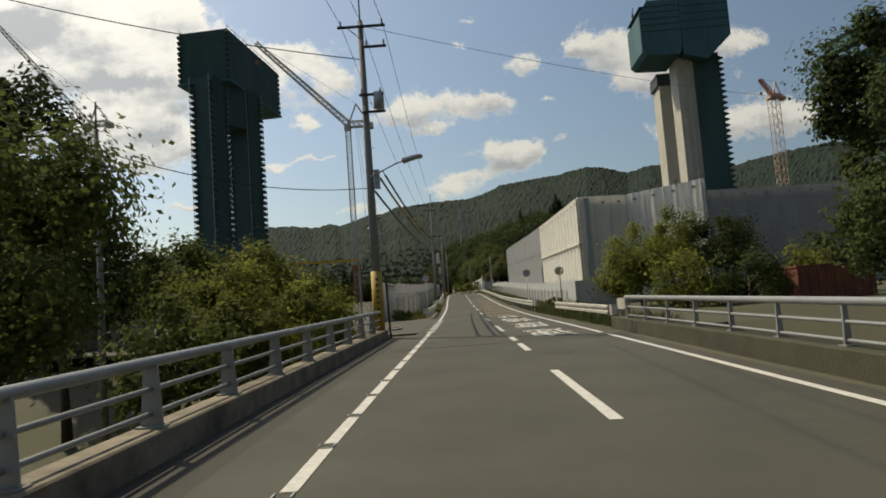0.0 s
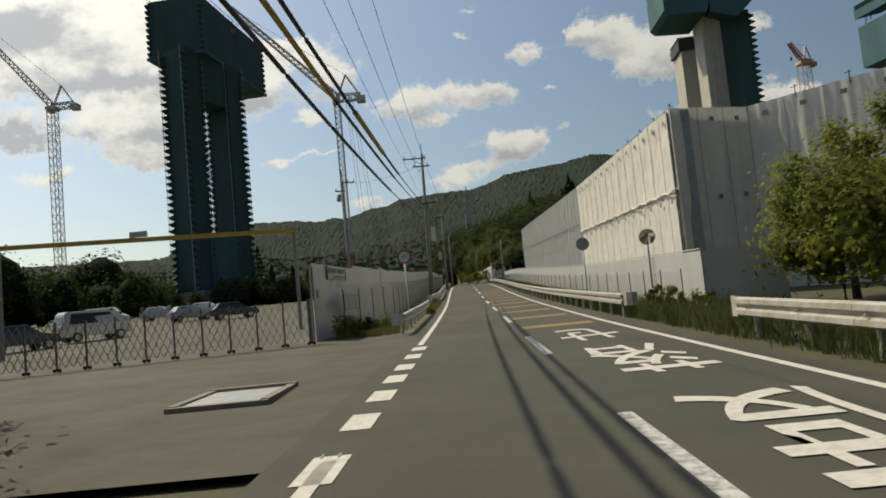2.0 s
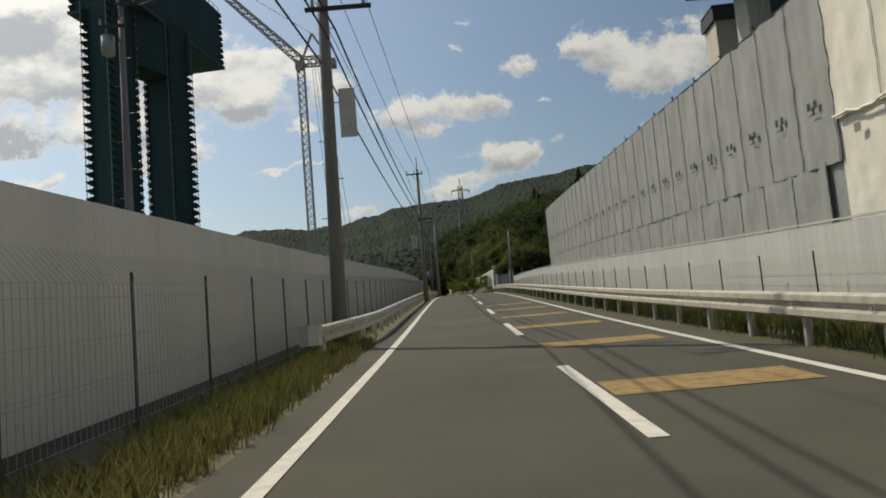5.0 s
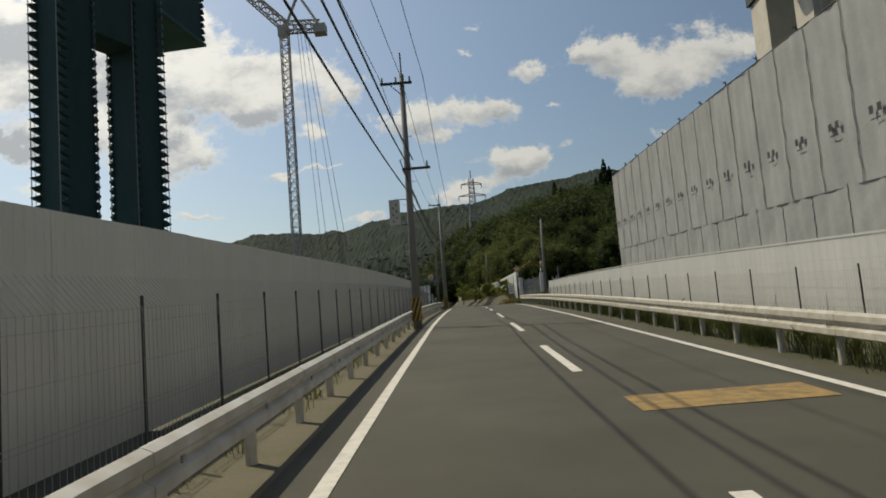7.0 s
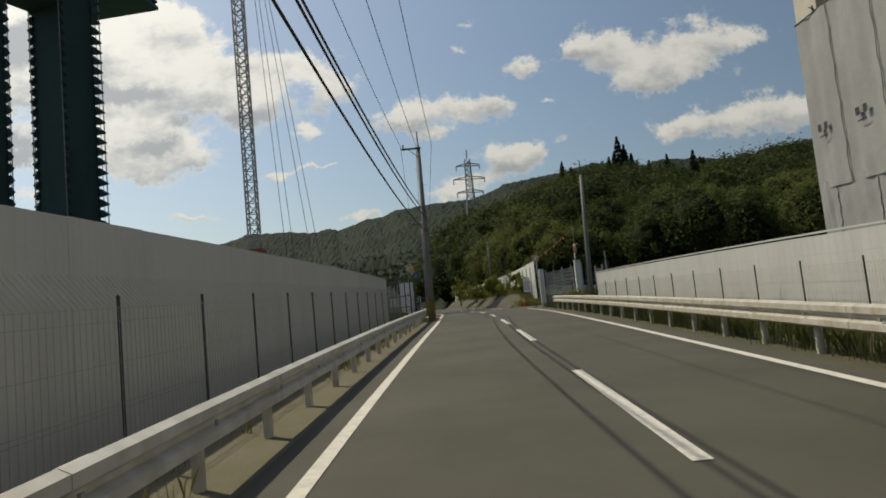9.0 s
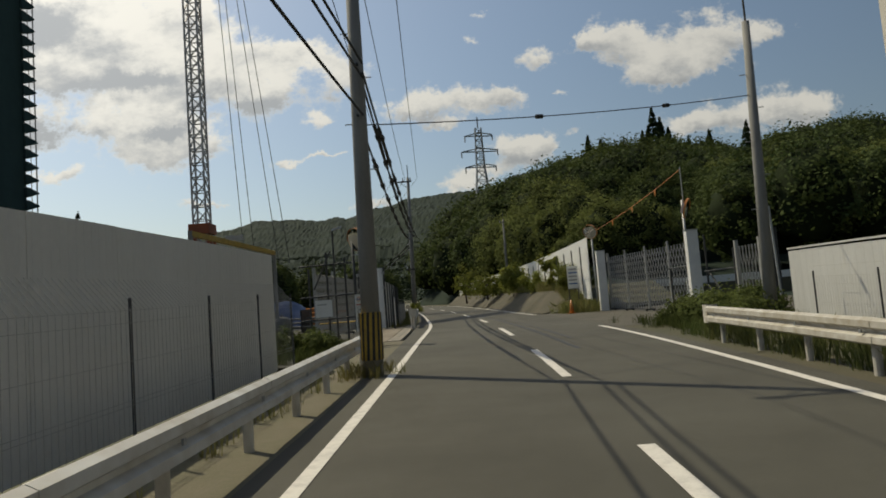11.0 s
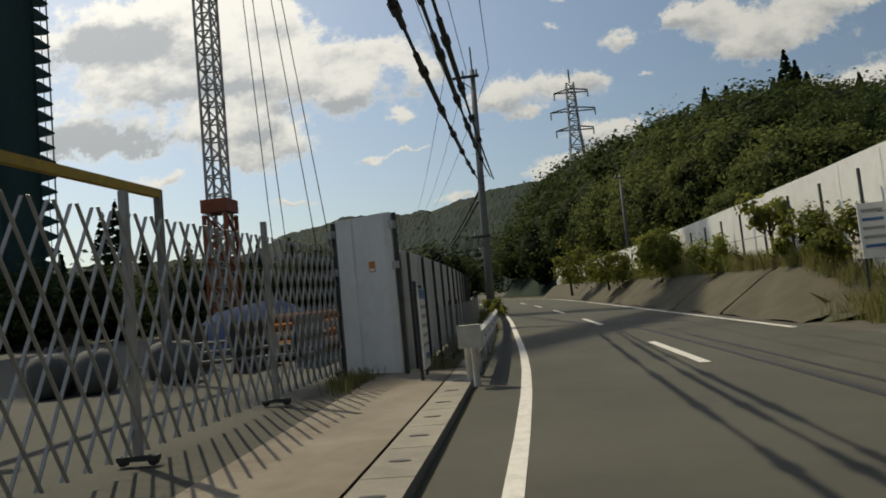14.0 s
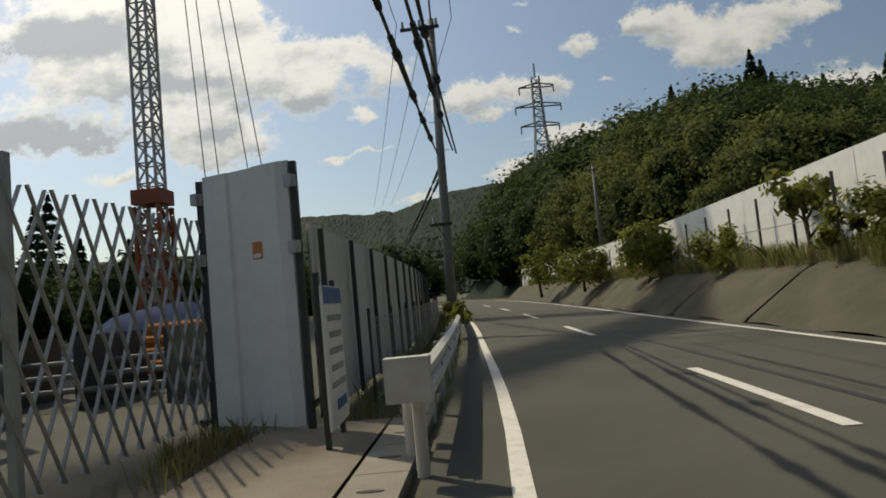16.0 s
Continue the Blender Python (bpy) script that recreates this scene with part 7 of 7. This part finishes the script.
for x, y, z, h, rx, rz, n, size, mat in (
        (13.8, 20.0, -2.4, 12.5, 1.8, 5.0, 26000, 0.10, LEAF_DARK), (16.5, 24.0, -2.0, 11.0, 2.4, 4.2, 3500, 0.17, LEAF_DARK), (12.8, 43.5, 0.9, 5.2, 1.9, 2.3, 9000, 0.105, LEAF), (15.4, 45.0, 0.9, 6.6, 2.1, 2.9, 9500, 0.105, LEAF),
        (10.9, 40.8, 0.8, 3.6, 1.6, 1.6, 4500, 0.12, LEAF), (18.6, 44.0, 0.8, 6.2, 2.2, 2.6, 5000, 0.14, LEAF_DARK), (13.4, 37.0, 0.0, 3.6, 1.9, 1.6, 4000, 0.13, LEAF), (16.5, 36.5, -0.4, 4.2, 2.0, 1.8, 3500, 0.13, LEAF_DARK),
        (20.5, 38.5, -0.2, 3.6, 2.0, 1.6, 3000, 0.14, LEAF), (23.5, 41.5, 0.0, 4.4, 2.2, 2.0, 2600, 0.15, LEAF_DARK)):
    tall = h > 8
    broad_tree((x, y, z), h, rx, rz, n, size, mat, 300 + k, ("tall dark leafy tree beside the bridge", "leafy green shrub before the sheeted wall")[not tall],
               "tree" if tall else "shrub", category="tree" if tall else "shrub")
    k += 1
# on the bank past the yard
broad_tree((9.6, 178.5, rise(178) + 1.2), 2.3, 0.85, 0.55, 420, 0.16, LEAF, 401, "small leaning sapling with large leaves on the bank", "sapling", 9, "tree")
broad_tree((10.45, 174.7, rise(174) + 0.7), 2.0, 0.9, 0.9, 2600, 0.09, LEAF, 406, "tall weedy bush at the end of the white hoarding", "bush", 14, "bush", trunk=False)
broad_tree((9.75, 176.3, rise(176) + 1.0), 1.7, 0.8, 0.8, 2200, 0.09, LEAF, 407, "weedy bush against the white hoarding", "bush", 14, "bush", trunk=False)
broad_tree((8.9, 183.2, rise(183) + 1.1), 1.5, 0.9, 0.7, 2000, 0.09, LEAF, 408, "low weedy bush on the bank", "bush", 12, "bush", trunk=False)
broad_tree((8.1, 190.0, rise(190) + 1.1), 2.3, 1.5, 1.1, 3200, 0.12, LEAF, 402, "rounded bush against the white hoarding", "bush", 20, "bush")
broad_tree((6.4, 198.0, rise(198) + 0.9), 2.2, 1.4, 1.1, 2400, 0.13, LEAF, 403, "rounded bush on the bank", "bush", 20, "bush")
broad_tree((4.6, 207.0, rise(207) + 0.6), 3.6, 1.8, 1.7, 2600, 0.14, LEAF, 404, "leafy bush at the bend", "bush", 20, "bush")
broad_tree((0.6, 181.0, rise(181)), 1.2, 0.45, 0.5, 700, 0.09, LEAF, 405, "weedy shrub at the pole foot", "weed", 10, "weed", trunk=False)
for k, (x, y, h, rr) in enumerate(((-3.2, 47.3, 0.75, 0.45), (-2.6, 48.2, 0.6, 0.4), (-1.9, 48.6, 0.55, 0.4), (-2.9, 46.6, 0.5, 0.4), (-1.3, 49.6, 0.5, 0.35))):
    broad_tree((x, y, rise(y)), h, rr, h * 0.5, 900, 0.05, LEAF, 430 + k, "leafy green weed at the foot of the wire fence", "weed", 10, "weed", trunk=False)
for k, (x, y, h) in enumerate(((7.6, 45.2, 1.0), (8.0, 44.9, 0.8), (7.1, 44.6, 0.7), (8.6, 44.4, 0.6))):
    broad_tree((x, y, rise(y)), h, 0.34, h * 0.5, 800, 0.05, LEAF, 440 + k, "tall green weed at the end of the low hoarding", "weed", 10, "weed", trunk=False)
for k, (x, y, rx, h) in enumerate(((10.2, 155.9, 0.8, 0.5), (11.0, 156.6, 0.9, 0.65), (11.9, 157.6, 0.9, 0.8), (10.4, 154.2, 0.8, 0.6), (11.3, 154.9, 1.0, 0.8), (12.4, 156.0, 0.9, 0.85), (10.1, 152.4, 0.7, 0.5), (11.0, 152.9, 0.9, 0.65))):
    broad_tree((x, y, rise(y)), h, rx, h * 0.55, 2400, 0.07, LEAF_MID, 460 + k, "dense dark green weeds at the yard corner", "weed", 16, "weed", trunk=False)
for k, (x, y, rx, h) in enumerate(((-0.9, 154.0, 0.6, 0.6), (-1.6, 153.6, 0.7, 0.8), (-2.4, 154.2, 0.8, 0.9), (-0.35, 153.0, 0.5, 0.55), (-3.1, 153.4, 0.7, 0.9))):
    broad_tree((x, y, rise(y)), h, rx, h * 0.55, 1800, 0.06, LEAF_MID, 480 + k, "tall green weeds behind the guard rail end", "weed", 14, "weed", trunk=False)
conifer((-21.0, 33.0, 0.5), 13.5, 2.2, 2200, 421, "tall dark conifer beyond the railing")


def weeds(name, spots, h, seed, label, blades=16, mat=None):
    """Tufts of grass blades; spots: x, y, z."""
    rnd = np.random.default_rng(seed)
    n = len(spots) * blades
    base = np.repeat(np.array(spots, float), blades, 0) + np.c_[rnd.normal(size=(n, 2)) * 0.09, np.zeros(n)]
    hh = rnd.uniform(0.45, 1.2, n) * h
    lean = rnd.normal(size=(n, 2)) * 0.28 * hh[:, None]
    wdir = rnd.uniform(0, 6.3, n)
    w = np.stack([np.cos(wdir), np.sin(wdir), np.zeros(n)], 1) * 0.007
    midp = base + np.c_[lean * 0.35, hh * 0.6]
    tip = base + np.c_[lean, hh]
    v = np.stack([base - w, base + w, midp + w * 0.8, tip, midp - w * 0.8], 1).reshape(-1, 3)
    me = bpy.data.meshes.new(name)
    me.from_pydata(v.tolist(), [], [(5 * i, 5 * i + 1, 5 * i + 2, 5 * i + 3, 5 * i + 4) for i in range(n)])
    me.materials.append(mat or GRASS)
    return tagged(new(name, me), label, "grass", "", "stuff")


rng = np.random.default_rng(5)
sp = []
for _ in range(3600):
    y = rng.uniform(23, 152)
    x = right(y) + 0.9 + 2.3 * rng.uniform(0, 1) ** 1.6
    sp.append((x, y, rise(y) - 0.03))
for _ in range(90):
    y = rng.uniform(40, 47)
    sp.append((right(y) + rng.uniform(1.0, 4.5), y, rise(y) - 0.03))
weeds("verge_grass", sp, 0.44, 31, "dense green weeds along the guard rail", 12, VERGE_GRASS)
sp = []
for _ in range(420):
    y = rng.uniform(47, 150)
    sp.append((left(y) - rng.uniform(1.1, 2.2), y, rise(y) - 0.03))
for _ in range(900):
    y = rng.uniform(60, 78)
    sp.append((left(y) - rng.uniform(0.7, 1.6), y, rise(y) - 0.03))
for _ in range(40):
    sp.append((rng.normal(P5[0] - 0.1, 0.25), rng.normal(147.9, 0.3), rise(148) - 0.02))
for _ in range(240):
    y = rng.uniform(46, 50)
    sp.append((left(y) - rng.uniform(1.3, 3.2), y, rise(y) - 0.03))
for _ in range(26):
    sp.append((rng.normal(-1.0, 0.2), rng.normal(167.9, 0.5), rise(168) - 0.02))
for _ in range(70):
    sp.append((rng.normal(-0.15, 0.4), rng.normal(156.4, 0.5), rise(156) - 0.02))
for _ in range(240):
    y = rng.uniform(169, 200)
    sp.append((left(y) - rng.uniform(0.75, 1.9), y, rise(y) - 0.02))
weeds("yard_grass", sp, 0.26, 32, "yellow-green weeds beside the hoarding", 14)
sp = []
for _ in range(1100):
    y = rng.uniform(172.5, 226)
    sp.append((right(y) + rng.uniform(2.1, 3.2), y, rise(y) + 1.22 * min(1.0, max(0.2, (y - 171) / 5))))
for _ in range(420):
    sp.append((rng.normal(10.0, 0.55), rng.normal(171.6, 0.7), rise(171)))
weeds("bank_grass", sp, 0.62, 33, "tall dry grass on top of the slope", 16)

sp = [(rng.normal(10.9, 0.8), rng.normal(154.6, 1.3), rise(155) - 0.02) for _ in range(620)]
for _ in range(150):
    y = rng.uniform(151.4, 155.5)
    sp.append((left(y) - rng.uniform(1.8, 4.5), y, rise(y) - 0.03))
weeds("verge_weeds", sp, 0.34, 34, "dark green weeds at the yard corners", 18, LEAF_MID)

# ---- parked vehicles ----
CAR_WHITE = material("car_white", (0.70, 0.70, 0.69), 0.25, vary=0.06, bump=0)
CAR_DARK = material("car_dark_blue", (0.03, 0.04, 0.06), 0.25, vary=0.1, bump=0)
CAR_SILVER = material("car_silver", (0.42, 0.43, 0.44), 0.3, 0.6, vary=0.06, bump=0)
GLASS_DARK = material("car_glass", (0.02, 0.025, 0.03), 0.08, vary=0.1, bump=0)
LAMP_LENS = material("lamp_lens", (0.5, 0.5, 0.5), 0.1, vary=0.1, bump=0)


def car(at, turn, mat, label, van=True, length=4.4):
    """A small parked car or van, nose along +x of its turn."""
    c = thing("car", at, label, "car", group="cars in the car park")
    m = Matrix.Translation(at) @ Matrix.Rotation(turn, 4, "Z")
    L, W = length / 2, 0.82
    prof = ([(-L, 0.35), (-L, 1.0), (-L + 0.12, 1.75), (-L + 0.3, 1.9), (L * 0.35, 1.92), (L * 0.72, 1.15), (L * 0.97, 0.95), (L, 0.7), (L, 0.35)] if van else
            [(-L, 0.35), (-L, 0.85), (-L * 0.86, 0.95), (-L * 0.62, 1.42), (L * 0.12, 1.46), (L * 0.46, 0.98), (L * 0.94, 0.82), (L, 0.6), (L, 0.35)])
    n = len(prof)
    s = Shape()
    rows = ((-1.0, 0.0), (-0.93, 0.05), (0.93, 0.05), (1.0, 0.0))
    vs = []
    for yy, up in rows:
        for a, b in prof:
            tuck = 0.86 if b > 1.2 else 1.0
            vs.append(m @ Vector((a * (1 if up else 0.985), yy * W * tuck, b + (up if b > 1.1 else 0))))
    s.add(vs, [(j * n + i, j * n + i + 1, (j + 1) * n + i + 1, (j + 1) * n + i) for j in range(3) for i in range(n - 1)] + [tuple(range(n)), tuple(reversed(range(3 * n, 4 * n)))])
    body = part("body", s, mat, c)
    top = 1.80 if van else 1.36
    for sy in (-1, 1):
        x0, x1 = (-L + 0.35, L * 0.36) if van else (-L * 0.55, L * 0.16)
        part("side_window", Shape().add([m @ Vector((a, sy * W * k, b)) for a, b, k in ((x0, 1.15 if van else 0.98, 0.99), (x1 + 0.35, 1.15 if van else 0.98, 0.99), (x1, top, 0.885), (x0 + 0.15, top, 0.885))],
                                        [(0, 1, 2, 3) if sy < 0 else (3, 2, 1, 0)]), GLASS_DARK, body)
    xa, xb = ((L * 0.70 + 0.02, L * 0.38 + 0.03) if van else (L * 0.45, L * 0.14))
    part("windscreen", Shape().add([m @ Vector(p) for p in ((xa + 0.03, -0.66, 1.2 if van else 1.0), (xa + 0.03, 0.66, 1.2 if van else 1.0), (xb + 0.03, 0.6, top + 0.04), (xb + 0.03, -0.6, top + 0.04))], [(0, 1, 2, 3)]), GLASS_DARK, body)
    part("rear_window", Shape().add([m @ Vector(p) for p in ((-L - 0.012, -0.62, 1.15), (-L - 0.012, 0.62, 1.15), (-L + 0.09, 0.58, 1.65), (-L + 0.09, -0.58, 1.65))], [(3, 2, 1, 0)]), GLASS_DARK, body)
    for sx in (-0.62, 0.64):
        for sy in (-1, 1):
            wm = m @ Matrix.Translation((sx * L, sy * (W - 0.08), 0.31))
            wheel = part("wheel", disc(Shape(), (0, 0, 0), 0.31, 0.2, wm, 20), BLACK, c)
            part("rim", disc(Shape(), (0, sy * 0.02, 0), 0.19, 0.2, wm, 16), CAR_SILVER, wheel)
    for sy in (-1, 1):
        part("headlight", Shape().box((L - 0.03, sy * 0.58, 0.78), (0.1, 0.32, 0.16), m), LAMP_LENS, c)
        part("tail_light", Shape().box((-L + 0.0, sy * 0.68, 0.95), (0.06, 0.14, 0.3), m), SIGN_RED, c)
    part("bumper", Shape().box((L - 0.02, 0, 0.45), (0.14, 1.55, 0.2), m), mat, c)
    return c


for x, y, a, mat, van, lab in ((-22.6, 67.5, 0.9, CAR_SILVER, True, "silver parked van in the open car park"),
                               (-18.6, 84.0, 0.5, CAR_DARK, False, "dark parked car further back"), (-24.0, 88.0, 0.7, CAR_SILVER, False, "silver parked car in the row"),
                               (-36.0, 96.0, 0.2, CAR_WHITE, True, "white parked van far across the car park"), (-31.0, 98.0, 0.1, CAR_SILVER, False, "silver parked car far across the car park"),
                               (-27.0, 101.0, 0.15, CAR_WHITE, False, "white parked car by the trees"), (-23.8, 61.5, 1.0, CAR_DARK, False, "dark parked car in the row")):
    car((x, y, rise(y) - 0.02), a, mat, lab, van, 4.3 if van else 4.1)

# ---- yard clutter behind the gate ----
BAG = material("bulk_bag_cloth", (0.13, 0.13, 0.125), 0.85, vary=0.25, scale=2, grain=20, bump=0.3)
TARP = material("blue_tarpaulin", (0.018, 0.06, 0.16), 0.55, vary=0.3, scale=2)
rnd = random.Random(8)
bag_proto = Shape()
rings = ((0.26, 0.0), (0.40, 0.05), (0.45, 0.35), (0.43, 0.68), (0.33, 0.88), (0.10, 0.95))
for r_, z_ in rings:
    bag_proto.v += [(r_ * math.cos(2 * math.pi * i / 14) * (1 + 0.05 * math.sin(5 * i)), r_ * math.sin(2 * math.pi * i / 14), z_) for i in range(14)]
bag_proto.f += [(j * 14 + i, j * 14 + (i + 1) % 14, (j + 1) * 14 + (i + 1) % 14, (j + 1) * 14 + i) for j in range(5) for i in range(14)] + [tuple(range(70, 84))]
bag = thing("bulk_bag", (-8.6, 170.6, rise(170)), "grey-white bulk bag standing in the yard", "bulk bag", group="bulk bags in the yard")
part("sack", bag_proto, BAG, bag, smooth=True, local=True)
part("neck", Shape().tube([(0, 0, 0.9), (0.02, 0.03, 1.08)], 0.09, 8, 0.05), BAG, bag, local=True)
for i in range(5):
    x, y = -8.4 + 0.62 * i - 0.3 * rnd.random(), 169.6 + 0.3 * i + 1.1 * (i % 2) + 0.5 * rnd.random()
    copy_thing(bag, Matrix.Translation((x, y, rise(y))) @ Matrix.Rotation(rnd.uniform(0, 6), 4, "Z"))
PIPE_ORANGE = material("dull_orange_pipe", (0.42, 0.16, 0.05), 0.85, vary=0.35, scale=2.0, grain=20, gloss=0.1)
pipes = thing("pipe_stack", (-4.5, 175, rise(175)), "stack of orange-brown pipes on timber bearers", "pipe stack")
for j in range(4):
    for i in range(6 - j):
        part("pipe", Shape().tube([(-5.6, 175 + 0.32 * i + 0.16 * j, rise(175) + 0.42 + 0.25 * j), (-3.3, 175 + 0.32 * i + 0.16 * j, rise(175) + 0.42 + 0.25 * j)], 0.155, 10), PIPE_ORANGE, pipes)
for x in (-5.2, -3.7):
    part("bearer", Shape().box((x, 175.8, rise(175) + 0.14), (0.18, 2.4, 0.28)), BARK, pipes)
rack = thing("steel_rack", (-5, 173.5, rise(173)), "low rack of silver steel beams and tubes", "rack")
for j in range(3):
    part("tube", Shape().tube([(-7.8 + 0.2 * j, 172.2 + 0.5 * j, rise(173) + 0.3 + 0.22 * j), (-3.2, 172.6 + 0.5 * j, rise(173) + 0.3 + 0.22 * j)], 0.05, 8), POLE, rack)
for x in (-7, -5.2, -3.6):
    part("upright", Shape().box((x, 173.4, rise(173) + 0.6), (0.08, 2.2, 1.25)), DARK_STEEL, rack)
heap = thing("covered_heap", (-9, 183, rise(183)), "heap covered by a blue tarpaulin", "heap")
hs = Shape()
for j in range(9):
    for i in range(13):
        u, w = i / 12, j / 8
        hs.v.append((-12.5 + 6.5 * u, 181 + 4 * w, rise(182) + 1.9 * math.sin(math.pi * u) ** 0.7 * math.sin(math.pi * w) ** 0.6 + 0.5 * noise.noise((u * 5, w * 5, 2)) * math.sin(math.pi * w) ** 0.5))
hs.f += [(j * 13 + i, j * 13 + i + 1, (j + 1) * 13 + i + 1, (j + 1) * 13 + i) for j in range(8) for i in range(12)]
part("tarpaulin", hs, TARP, heap, smooth=True)
hut = thing("site_hut", (-12, 40, 0), "low grey site building with a flat roof behind the bushes", "building")
part("wall", Shape().box((-21, 38.5, rise(38) + 1.7), (7, 6, 3.4)), CONCRETE, hut)
part("roof", Shape().box((-21, 38.5, rise(38) + 3.5), (7.6, 6.6, 0.22)), GALV, hut)
